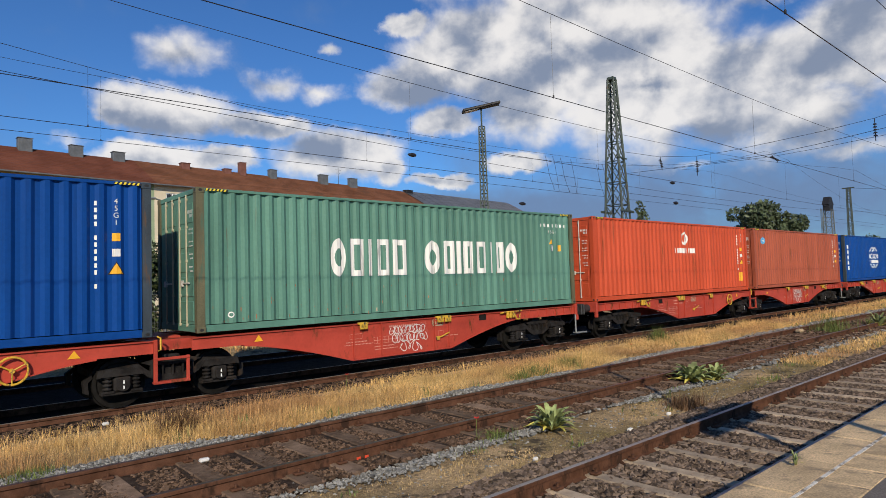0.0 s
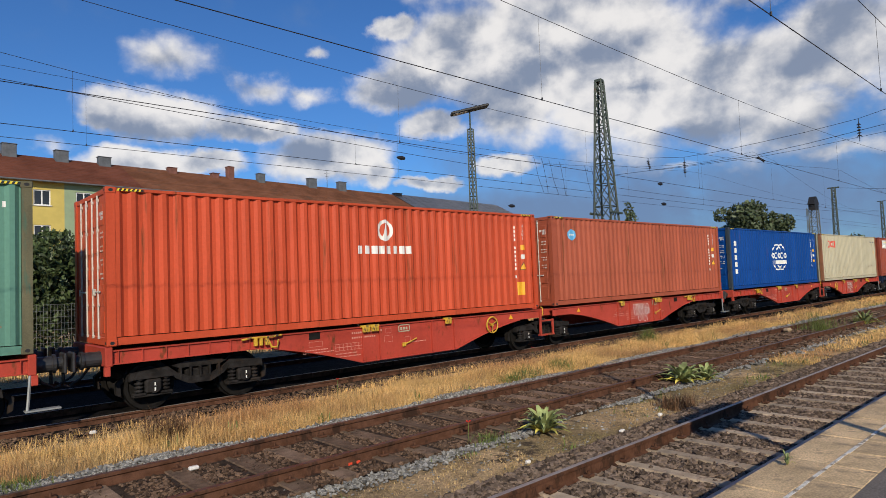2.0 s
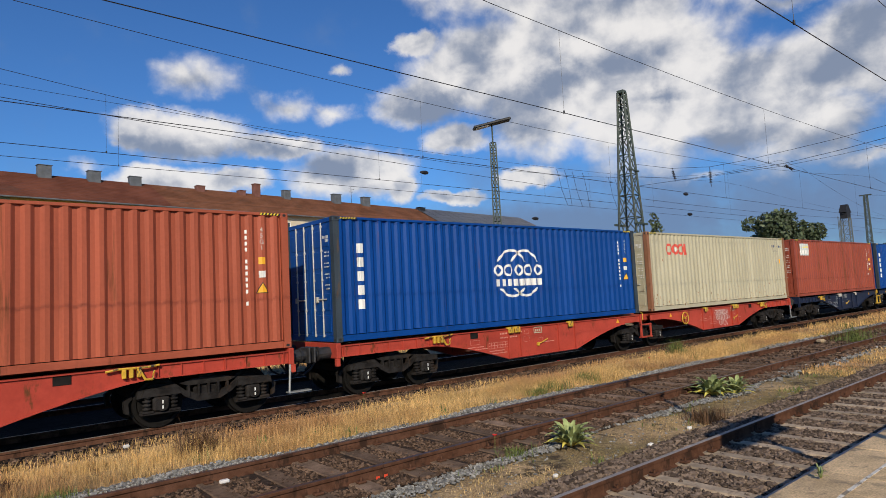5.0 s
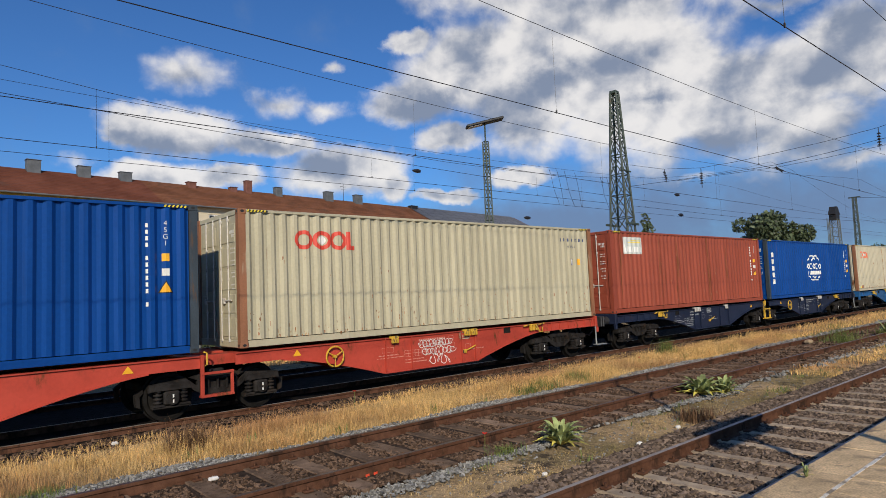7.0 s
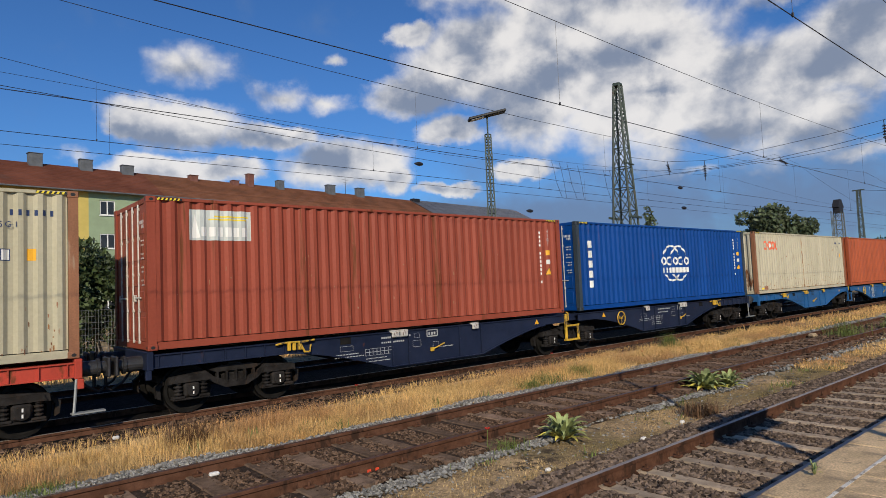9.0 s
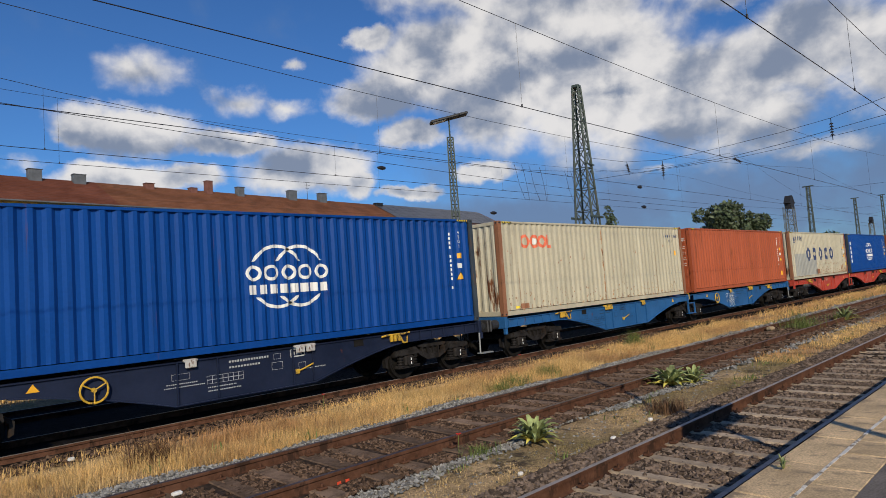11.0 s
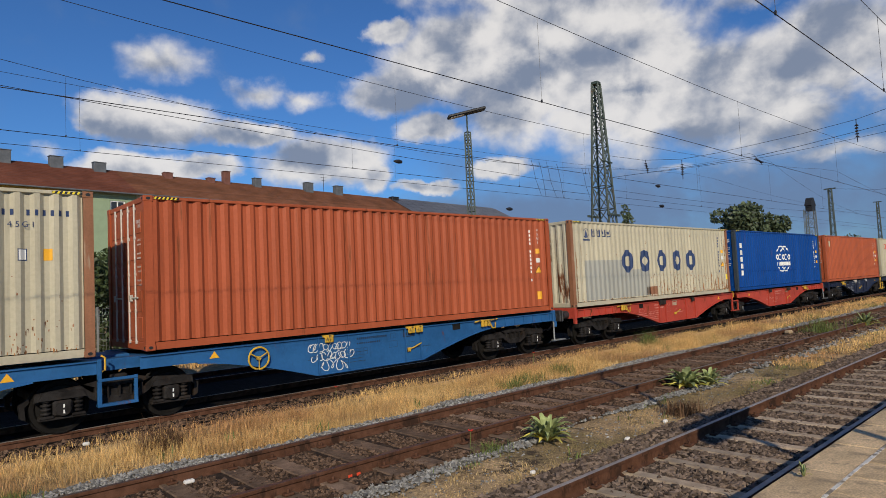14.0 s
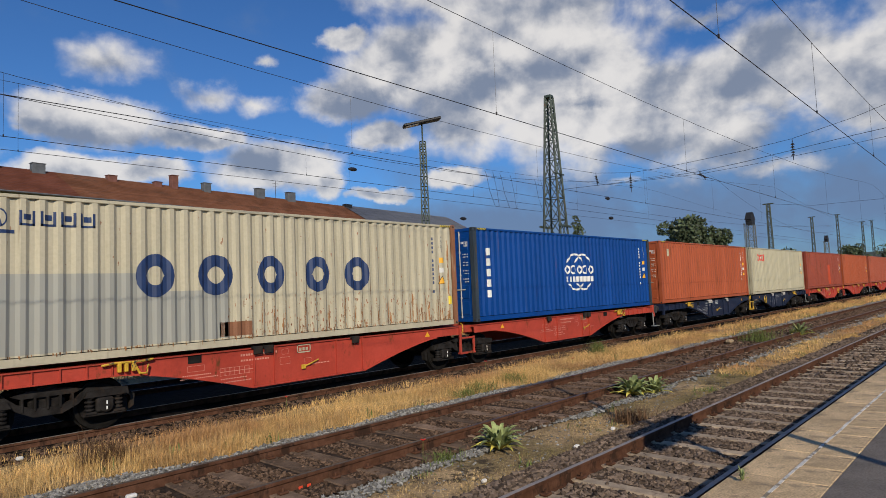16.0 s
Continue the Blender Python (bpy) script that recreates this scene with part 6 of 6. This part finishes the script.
fence = empty("fence", "galvanised wire mesh fence along the railway", "fence")
for k in range(22):
    x = -12 + 2.5 * k
    part("post", Shape().box(x - 0.03, x + 0.03, 22.87, 22.93, GROUND_Z, 1.92, 0.006), "fence", fence)
    pn = Shape()
    for i in range(26):
        xx = x + 0.05 + i * 0.0955
        pn.rod((xx, 22.86, 0.0), (xx, 22.86, 1.86), 0.004, 3)
    for i in range(10):
        z = 0.05 + i * 0.2
        pn.rod((x, 22.865, z), (x + 2.5, 22.865, z), 0.005, 3)
    part("panel", pn, "fence", fence)

hill = Shape()
for a0, d, hh in ((74, 1500, 48), (80, 1300, 42), (86, 1200, 36), (66, 1700, 30)):
    hx, hy = at_bearing(a0, d)
    v = [(hx + 260 * math.cos(i / 24 * 6.283) * (1 - q) * 1.6, hy + 330 * math.sin(i / 24 * 6.283) * (1 - q) * 1.6, GROUND_Z - 2 + hh * math.sin(q * 1.57)) for q in (0, .2, .4, .6, .8, .95) for i in range(24)]
    f = [(r * 24 + i, r * 24 + (i + 1) % 24, (r + 1) * 24 + (i + 1) % 24, (r + 1) * 24 + i) for r in range(5) for i in range(24)] + [tuple(range(120, 144))]
    hill.add(v, f)
structure("hills", hill, "hill", "low wooded hills on the horizon", "backdrop")
for az, d, w, h in ((77.0, 260, 16, 6.5), (79.2, 300, 22, 7.0), (82.5, 320, 20, 7.5), (85, 330, 24, 8.0)):
    hx, hy = at_bearing(az, d)
    hs = empty("far_house", "low far house with a dark roof", "house", "far houses", "", pose(hx, hy, GROUND_Z, 0, 0, 10))
    part("wall", Shape().box(-w / 2, w / 2, -5, 5, 0, h * 0.6), "facade_pale", hs)
    part("roof", Shape().prism([(-5.6, h * 0.58), (0, h), (5.6, h * 0.58)], 0, -w / 2 - 0.5, w / 2 + 0.5), "roof_brown", hs)


# ---------------------------------------------------------------- stones
def stones(name, n, x0, x1, y0, y1, z, size, mat, label, seed, keep=None, flat_z=0.7):
    rng = np.random.default_rng(seed)
    c = np.stack([x0 + (x1 - x0) * rng.random(n), y0 + (y1 - y0) * rng.random(n), np.full(n, z)], 1)
    if keep is not None:
        c = c[keep(c, rng)]
        n = len(c)
    base = np.array([(1, 0, 0), (-1, 0, 0), (0, 1, 0), (0, -1, 0), (0, 0, 1), (0, 0, -1)], float)
    tris = np.array([(0, 2, 4), (2, 1, 4), (1, 3, 4), (3, 0, 4), (2, 0, 5), (1, 2, 5), (3, 1, 5), (0, 3, 5)])
    v = base[None] * (0.65 + 0.7 * rng.random((n, 6, 1))) + rng.normal(scale=0.22, size=(n, 6, 3))
    q = rng.normal(size=(n, 4))
    q /= np.linalg.norm(q, axis=1)[:, None]
    w, a, b, d = q.T
    R = np.stack([np.stack([1 - 2 * (b * b + d * d), 2 * (a * b - w * d), 2 * (a * d + w * b)], 1),
                  np.stack([2 * (a * b + w * d), 1 - 2 * (a * a + d * d), 2 * (b * d - w * a)], 1),
                  np.stack([2 * (a * d - w * b), 2 * (b * d + w * a), 1 - 2 * (a * a + b * b)], 1)], 1)
    v = np.einsum("nij,nkj->nki", R, v) * (size * (0.55 + 0.9 * rng.random((n, 1, 1)) ** 2))
    v[:, :, 2] *= flat_z
    v = v + c[:, None, :] + np.array([0, 0, 0.15 * size])
    f = tris[None] + 6 * np.arange(n)[:, None, None]
    return stuff_mesh(name, v.reshape(-1, 3), f.reshape(-1, 3), mat, label, "gravel")


def off_rails(yc, x_first, pitch, cover):
    """Keeps stones clear of the rails, and mostly clear of the sleepers' tops."""
    def keep(c, rng):
        q = np.abs((c[:, 0] - x_first + pitch / 2) % pitch - pitch / 2)
        bare = (q < 0.115) & (np.abs(c[:, 1] - yc) < 1.2) & (rng.random(len(c)) > cover)
        return (np.abs(np.abs(c[:, 1] - yc) - 0.7535) > 0.09) & ~bare
    return keep


stones("ballast_stones", 36000, 3.0, 16, 1.9, 4.85, BED_NEAR, 0.034, "stone_taupe", "loose taupe ballast stones of the platform track", 1, off_rails(TRACK_NEAR, 2.24, 0.706, 0.16))
stones("ballast_stones", 16000, 16, 60, 1.9, 4.85, BED_NEAR, 0.060, "stone_taupe", "loose taupe ballast stones farther along the platform track", 2, off_rails(TRACK_NEAR, 2.24, 0.706, 0.16))
stones("ballast_stones", 34000, -1.0, 17, 6.1, 8.6, BED_MID, 0.028, "stone_brown", "loose brown ballast stones of the middle track", 3, off_rails(TRACK_MID, -0.79, 0.688, 0.06))
stones("ballast_stones", 11000, 2.0, 26, TRACK_NEAR + 0.84, TRACK_NEAR + 1.36, BED_NEAR + 0.03, 0.040, "stone_taupe", "loose taupe ballast heaped over the sleeper ends", 23)
stones("ballast_stones", 12000, -20, 3.0, 1.9, 4.85, BED_NEAR, 0.055, "stone_taupe", "coarse loose taupe ballast stones of the platform track", 21, off_rails(TRACK_NEAR, 2.24, 0.706, 0.16))
stones("ballast_stones", 9000, -20, -1.0, 6.1, 8.6, BED_MID, 0.055, "stone_brown", "coarse loose brown ballast stones of the middle track", 22, off_rails(TRACK_MID, -0.79, 0.688, 0.06))
stones("ballast_stones", 12000, 17, 60, 6.1, 8.6, BED_MID, 0.060, "stone_brown", "loose brown ballast stones farther along the middle track", 4, off_rails(TRACK_MID, -0.79, 0.688, 0.06))


def band(yc, half):
    def keep(c, rng):
        wob = yc + 0.12 * np.sin(c[:, 0] * 0.9) + 0.08 * np.sin(c[:, 0] * 2.3 + 1)
        return np.abs(c[:, 1] - wob) < half * (0.35 + 0.65 * rng.random(len(c)))
    return keep


stones("gravel_stones", 19000, -1.0, 22, 8.45, 9.15, BED_MID - 0.01, 0.028, "stone_grey", "pale grey gravel beside the middle track", 5, band(8.78, 0.28))
stones("gravel_stones", 7000, 22, 80, 8.4, 9.2, BED_MID - 0.01, 0.060, "stone_grey", "pale grey gravel farther along the middle track", 6, band(8.78, 0.30))
stones("gravel_stones", 13000, 2.0, 14, 5.5, 6.5, BED_MID - 0.03, 0.027, "stone_grey", "pale grey gravel on the platform side of the middle track", 7, band(6.10, 0.24))
stones("gravel_stones", 4000, 14, 45, 5.5, 6.5, BED_MID - 0.03, 0.055, "stone_grey", "pale grey gravel farther along", 8, band(6.10, 0.24))
stones("gravel_stones", 700, 3.0, 16, 4.8, 6.1, GROUND_Z, 0.020, "stone_grey", "scattered pale pebbles on the sandy strip", 9)
stones("ballast_stones", 6000, 0.0, 24, 11.5, 12.7, -0.29, 0.045, "stone_brown", "dark stones at the edge of the train's track", 10)


# ---------------------------------------------------------------- grass
def blades(name, centres, mat, label, h0, h1, width, seed, lean=0.35, per=1, spread=0.05):
    rng = np.random.default_rng(seed)
    c = np.repeat(centres, per, axis=0)
    n = len(c)
    c = c + np.concatenate([rng.normal(scale=spread, size=(n, 2)), np.zeros((n, 1))], 1)
    a = rng.random(n) * 2 * math.pi
    tuft = 0.5 + 0.5 * np.sin(c[:, 0] * 3.1 + 2 * np.sin(c[:, 1] * 2.7)) * np.sin(c[:, 1] * 4.3 + 1.7 * np.sin(c[:, 0] * 1.9))
    h = (h0 + (h1 - h0) * rng.random(n) ** 1.3) * (0.65 + 0.6 * tuft)
    ln = lean * h * rng.random(n)
    side = np.stack([np.cos(a), np.sin(a), np.zeros(n)], 1)
    d = np.stack([-np.sin(a), np.cos(a), np.zeros(n)], 1)
    w = width * (0.6 + 0.8 * rng.random(n))[:, None]
    up = np.array([0, 0, 1.0])
    p0 = c - side * w
    p1 = c + side * w
    mid = c + d * (ln * 0.35)[:, None] + up * (h * 0.58)[:, None]
    tip = c + d * ln[:, None] + up * h[:, None]
    v = np.stack([p0, p1, mid + side * w * 1.1, mid - side * w * 0.8, tip], 1).reshape(-1, 3)
    q = 5 * np.arange(n)[:, None]
    quads = (q + np.array([0, 1, 2, 3])).tolist()
    tris = (q + np.array([3, 2, 4])).tolist()
    return stuff_mesh(name, v, quads + tris, mat, label, "grass")


def scatter(n, x0, x1, y0, y1, z, seed, keep=None):
    rng = np.random.default_rng(seed)
    c = np.stack([x0 + (x1 - x0) * rng.random(n), y0 + (y1 - y0) * rng.random(n), np.full(n, z)], 1)
    if keep is not None:
        c = c[keep(c, rng)]
    return c


def strip(lo, hi, thin=0.0):
    """Keeps points of a wavering strip; thin: how bare its patches are."""
    def keep(c, rng):
        w = 0.14 * np.sin(c[:, 0] * 0.8) + 0.10 * np.sin(c[:, 0] * 2.1 + 2)
        patch = 0.5 + 0.5 * np.sin(c[:, 0] * 1.3 + 1.5 * np.sin(c[:, 1] * 1.9)) * np.cos(c[:, 1] * 2.2 + c[:, 0] * 0.4)
        return (c[:, 1] > lo + w) & (c[:, 1] < hi + w) & (rng.random(len(c)) > thin * (1 - patch) * 1.6)
    return keep


GZ = GROUND_Z - 0.01
blades("dry_grass", scatter(9500, -2, 26, 8.7, 11.6, GZ, 21, strip(9.12, 10.75, 0.6)), "grass_dry", "golden dry grass between the tracks", 0.05, 0.34, 0.0015, 22, 1.3, 24, 0.10)
blades("dry_grass", scatter(6000, -2, 26, 10.6, 11.9, GZ, 121, strip(10.7, 11.7, 0.7)), "grass_dry", "short sparse dry grass towards the train", 0.03, 0.14, 0.0030, 122, 1.0, 4, 0.06)
blades("dry_grass", scatter(7000, 26, 110, 8.7, 12.2, GZ, 23, strip(9.15, 11.3, 0.5)), "grass_dry", "golden dry grass farther down the tracks", 0.06, 0.30, 0.0042, 24, 1.1, 12, 0.14)
blades("brown_grass", scatter(1500, -2, 40, 9.0, 11.6, GZ, 25, strip(9.15, 10.6, 0.8)), "grass_brown", "reddish brown dead stalks in the grass", 0.10, 0.34, 0.0020, 26, 0.9, 12, 0.10)
blades("green_weeds", scatter(650, -2, 60, 8.95, 11.3, GZ, 27, strip(9.0, 9.9, 0.9)), "grass_green", "green weeds at the foot of the grass", 0.08, 0.26, 0.009, 28, 0.7, 10, 0.08)
blades("dry_grass", scatter(9000, -2, 26, 8.9, 11.0, GZ, 221, strip(9.10, 10.8, 0.35)), "grass_straw", "short pale straw between the tall grass", 0.04, 0.19, 0.0016, 222, 1.6, 20, 0.10)
blades("thin_grass", scatter(11000, 3, 20, 4.7, 6.1, GZ, 29, strip(4.85, 5.85, 0.45)), "thatch", "trodden thatch on the sandy strip", 0.010, 0.045, 0.0026, 30, 1.8, 6, 0.06)
blades("thin_grass", scatter(6500, 16, 90, 4.8, 6.4, GZ, 31, strip(4.95, 6.1, 0.25)), "grass_dry", "thin dry grass farther along the sandy strip", 0.03, 0.14, 0.0035, 32, 1.3, 9, 0.14)
blades("green_weeds", scatter(500, 3, 60, 4.8, 6.3, GZ, 33, strip(5.0, 6.0, 1.0)), "grass_green", "small green weeds on the sandy strip", 0.03, 0.14, 0.007, 34, 0.9, 8, 0.07)
blades("dry_grass", scatter(1500, -5, 30, 20.5, 22.5, GZ, 35), "grass_dry", "dry grass behind the train", 0.1, 0.4, 0.008, 36, 0.5, 4, 0.1)
for k, (x, y, r, hgt, mat, lab) in enumerate(((3.35, 10.1, 0.30, 0.62, "grass_brown", "bushy clump of brown dead stalks"), (0.6, 10.0, 0.3, 0.42, "grass_brown", "clump of brown dead stalks"), (9.9, 5.15, 0.28, 0.40, "grass_brown", "clump of dark dead stalks"), (6.3, 6.15, 0.20, 0.22, "grass_green", "low green weed tuft"),
                                             (18.6, 10.6, 0.25, 0.75, "grass_green", "tall green weed"), (24.0, 7.2, 0.5, 0.85, "grass_green", "tall green weed clump"), (28.0, 6.9, 0.4, 0.5, "grass_green", "green weed clump"), (11.0, 9.4, 0.25, 0.35, "grass_green", "green weed tuft"), (12.4, 9.5, 0.30, 0.35, "grass_green", "green weed tuft"),
                                             (10.4, 9.3, 0.22, 0.3, "grass_green", "green weed tuft"), (1.2, 8.95, 0.3, 0.22, "grass_green", "green weed tuft"), (26.5, 4.9, 0.4, 0.3, "grass_dry", "clump of dry grass"))):
    rng = np.random.default_rng(60 + k)
    c = np.concatenate([rng.normal(scale=r * 0.55, size=(420, 2)) + (x, y), np.full((420, 1), GZ)], 1)
    ob = blades("weed_clump", c, mat, lab, hgt * 0.25, hgt * 0.85, 0.0045, 61 + k, 1.0)
    tagged(ob, lab, "weed", "weeds between the tracks")


# ---------------------------------------------------------------- broad-leaved plants
def rosette(x, y, radius, count, seed, label, upright=0.5):
    p = empty("plant", label, "plant", "broad-leaved plants", "", pose(x, y, GROUND_Z))
    rng = random.Random(seed)
    for i in range(count):
        a = i * 2.399 + rng.uniform(-.25, .25)
        q = i / count
        ln = radius * rng.uniform(0.75, 1.1)
        rise = radius * (0.15 + 1.05 * q * upright * 2)
        s = Shape()
        v, f = [], []
        n = 6
        wd = radius * rng.uniform(0.075, 0.125)
        for k in range(n + 1):
            t = k / n
            r = ln * t * (1 - 0.35 * q)
            z = rise * math.sin(t * (2.5 - 0.7 * q)) + 0.02
            w = wd * math.sin(math.pi * (0.12 + 0.88 * t) ** 0.8) + 0.002
            cx, cy = r * math.cos(a), r * math.sin(a)
            nx, ny = -math.sin(a), math.cos(a)
            v += [(cx - nx * w, cy - ny * w, z + w * 0.35), (cx, cy, z), (cx + nx * w, cy + ny * w, z + w * 0.35)]
        for k in range(n):
            b = 3 * k
            f += [(b, b + 1, b + 4, b + 3), (b + 1, b + 2, b + 5, b + 4)]
        part("leaf", s.add(v, f), "leaf_yellow" if q < 0.22 else "leaf_plant", p, "yellowed lower leaf" if q < 0.22 else "")
    return p


rosette(7.15, 5.80, 0.46, 46, 1, "bright green rosette plant with yellowed lower leaves", 0.30)
rosette(12.0, 6.10, 0.58, 44, 2, "broad green rosette plant beside the rusty track", 0.26)
rosette(12.55, 5.90, 0.42, 30, 3, "smaller green rosette plant with hanging leaves", 0.34)
rosette(27.0, 6.6, 0.6, 20, 4, "yellowish broad-leaved plant beside the track", 0.4)
wd = rosette(5.70, 2.0, 0.07, 12, 6, "small green weed in a platform joint", 0.8)
wd.location.z = PLATFORM_Z - 0.005


# ---------------------------------------------------------------- small things on the ground
tagged(part("litter", Shape().box(2.83, 2.95, 7.85, 7.92, -0.135, -0.09, 0.012), "paper"), "crumpled white litter between the rails", "litter")
for k, (x, y, z, s) in enumerate(((2.62, 11.6, -0.19, 0.05), (7.9, 4.98, -0.19, 0.045), (5.9, 5.05, -0.19, 0.035), (9.2, 5.1, -0.19, 0.04), (23.0, 7.9, -0.11, 0.16))):
    tagged(part("pale_stone", Shape().box(x - s, x + s, y - s * 0.7, y + s * 0.7, z - 0.02, z + s * 0.7, s * 0.3), "paper" if k < 4 else "slab"), "pale loose stone on the ballast" if k < 4 else "piece of yellowed board between the rails", "stone")
for x in (4.30, 4.42):
    tagged(part("spray_mark", Shape().box(x - 0.025, x + 0.03, TRACK_MID - 0.7535 - 0.066, TRACK_MID - 0.7535 - 0.0628, -0.155, -0.115), "spray_red"), "orange-red marking spray on the rail foot", "mark", "sprayed marks")
for k, (x, y, h) in enumerate(((6.05, 6.25, 0.3), (15.2, 9.5, 0.3), (6.7, 10.6, 0.42), (12.6, 10.5, 0.45))):
    fl = empty("poppy", "single red poppy on a thin stalk", "flower", "red poppies", "", pose(x, y, GROUND_Z))
    part("stalk", Shape().rod((0, 0, -0.01), (0.02, 0, h), 0.004, 5), "grass_green", fl)
    pt = Shape()
    for i in range(4):
        a = i * 1.571
        pt.add([(0.02, 0, h), (0.02 + 0.035 * math.cos(a - .7), 0.035 * math.sin(a - .7), h + 0.02), (0.02 + 0.045 * math.cos(a), 0.045 * math.sin(a), h + 0.03), (0.02 + 0.035 * math.cos(a + .7), 0.035 * math.sin(a + .7), h + 0.02)], [(0, 1, 2, 3)])
    part("petals", pt, "flower", fl)


# ---------------------------------------------------------------- platform lamp post out of view, whose shadow falls over the tracks
lp = empty("platform_lamp", "platform lamp post with a station sign board", "lamp", "", "", pose(5.0, -1.5, PLATFORM_Z - 0.004))
part("pole", Shape().rod((0, 0, 0), (0, 0, 6.2), 0.07, 10, 0.045), "steel_green", lp)
part("sign_board", Shape().box(-0.85, 0.85, -0.05, 0.05, 3.05, 3.55, 0.02), "navy", lp, "dark blue sign board")
part("lamp_head", Shape().box(-0.85, 0.85, -0.15, 0.15, 6.08, 6.25, 0.04), "chimney", lp)


# ---------------------------------------------------------------- platform slabs and sleepers
SLAB_TOP = PLATFORM_Z
outer = Shape().box(0.004, 0.996, 1.762, 2.150, PLATFORM_Z - 0.09, SLAB_TOP, 0.010).data("edge_slab")
inner = Shape().box(0.004, 0.496, 1.410, 1.754, PLATFORM_Z - 0.09, SLAB_TOP - 0.002, 0.008).data("paving_slab")
kerb = empty("platform_edge", "row of weathered sandy concrete edge slabs", "pavement", "", "structure")
rk = random.Random(9)
for i in range(60):
    part("edge_slab", outer, "slab", kerb, "", pose(2.0 + i, 0, rk.uniform(-0.003, 0.003)))
for i in range(120):
    part("paving_slab", inner, "slab", kerb, "", pose(2.0 + 0.5 * i, 0, rk.uniform(-0.003, 0.003)))
far_slabs = Shape()
for i in range(180):
    far_slabs.box(62.004 + i, 62.996 + i, 1.410, 2.150, PLATFORM_Z - 0.09, SLAB_TOP, 0.01)
tagged(part("edge_slab", far_slabs, "slab", kerb), "", "", "", "stuff")
line = Shape()
x = -20.0
while x < 120:
    ln = rk.uniform(0.25, 0.6)
    line.box(x, x + ln - 0.008, 1.733 + rk.uniform(-0.004, 0.004), 1.760 + rk.uniform(-0.004, 0.004), SLAB_TOP + 0.001, SLAB_TOP + 0.0045)
    x += ln
structure("platform_line", line, "line_white", "thin worn white safety line on the slabs", "marking")
structure("platform_wall", Shape().box(-60, 260, PLATFORM_EDGE - 0.098, PLATFORM_EDGE - 0.04, GROUND_Z - 0.05, PLATFORM_Z - 0.094), "sleeper_concrete", "stained concrete face of the platform", "wall")

sl3 = Shape().prism([(-0.13, -0.06), (0.13, -0.06), (0.080, 0.03), (-0.080, 0.03)], 1, TRACK_NEAR - 1.25, TRACK_NEAR + 1.25).data("sleeper")
sl2 = Shape().box(-0.13, 0.13, TRACK_MID - 1.25, TRACK_MID + 1.25, -0.06, 0.03, 0.012).data("sleeper")
clip3 = Shape()
clip2 = Shape()
for yc, cl in ((TRACK_NEAR, clip3), (TRACK_MID, clip2)):
    for side in (-1, 1):
        for q in (-1, 1):
            y = yc + side * 0.7535 + q * 0.10
            cl.box(-0.06, 0.06, y - 0.045, y + 0.045, 0.031, 0.062, 0.010)
            cl.rod((0, y, 0.05), (0, y, 0.10), 0.018, 6)
clip3, clip2 = clip3.data("rail_clip"), clip2.data("rail_clip")
for i in range(95):
    s = part("sleeper", sl3, "sleeper_concrete", track_1, "", pose(2.24 + 0.706 * i, 0, -0.160, 0, 0, rk.uniform(-.5, .5)))
    if i < 40:
        part("rail_clip", clip3, "rail", s, "rusty rail fastening")
for i in range(95):
    s = part("sleeper", sl2, "sleeper_wood", track_2, "", pose(-0.79 + 0.688 * i, 0, -0.163, 0, 0, rk.uniform(-1.2, 1.2)))
    if i < 40:
        part("rail_clip", clip2, "rail", s, "rusty rail fastening")

# the platform edge and tracks run on
for i in range(1, 23):
    part("edge_slab", outer, "slab", kerb, "", pose(2.0 - i, 0, rk.uniform(-0.003, 0.003)))
for i in range(1, 45):
    part("paving_slab", inner, "slab", kerb, "", pose(2.0 - 0.5 * i, 0, rk.uniform(-0.003, 0.003)))
for i in range(1, 33):
    part("sleeper", sl3, "sleeper_concrete", track_1, "", pose(2.24 - 0.706 * i, 0, -0.160, 0, 0, rk.uniform(-.5, .5)))
for i in range(1, 29):
    part("sleeper", sl2, "sleeper_wood", track_2, "", pose(-0.79 - 0.688 * i, 0, -0.163, 0, 0, rk.uniform(-1.2, 1.2)))


# ---------------------------------------------------------------- movement
def motions():
    times = [0.5 * i for i in range(33)]
    for i, w in enumerate(wagons):
        x0 = i * (PITCH_IN + PITCH_OUT) + PITCH_IN - (PITCH_IN - C_LEN) / 2
        walk(w, [(t, pose(train_shift(t) + x0, TRACK_TRAIN, TRAIN_RAIL_Z)) for t in times])
    for i, c in enumerate(containers):
        x0 = (i // 2) * (PITCH_IN + PITCH_OUT) + (i % 2) * PITCH_IN
        walk(c, [(t, pose(train_shift(t) + x0, SIDE_Y, DECK_Z)) for t in times])
    n = 188
    rolls = [(16.0 * k / n, math.degrees((train_shift(16.0 * k / n) - train_shift(0)) / 0.46)) for k in range(n + 1)]
    for ws, ax in WHEELSETS:
        walk(ws, [(t, pose(ax, 0, 0.46, 0, a, 0)) for t, a in rolls])


motions()
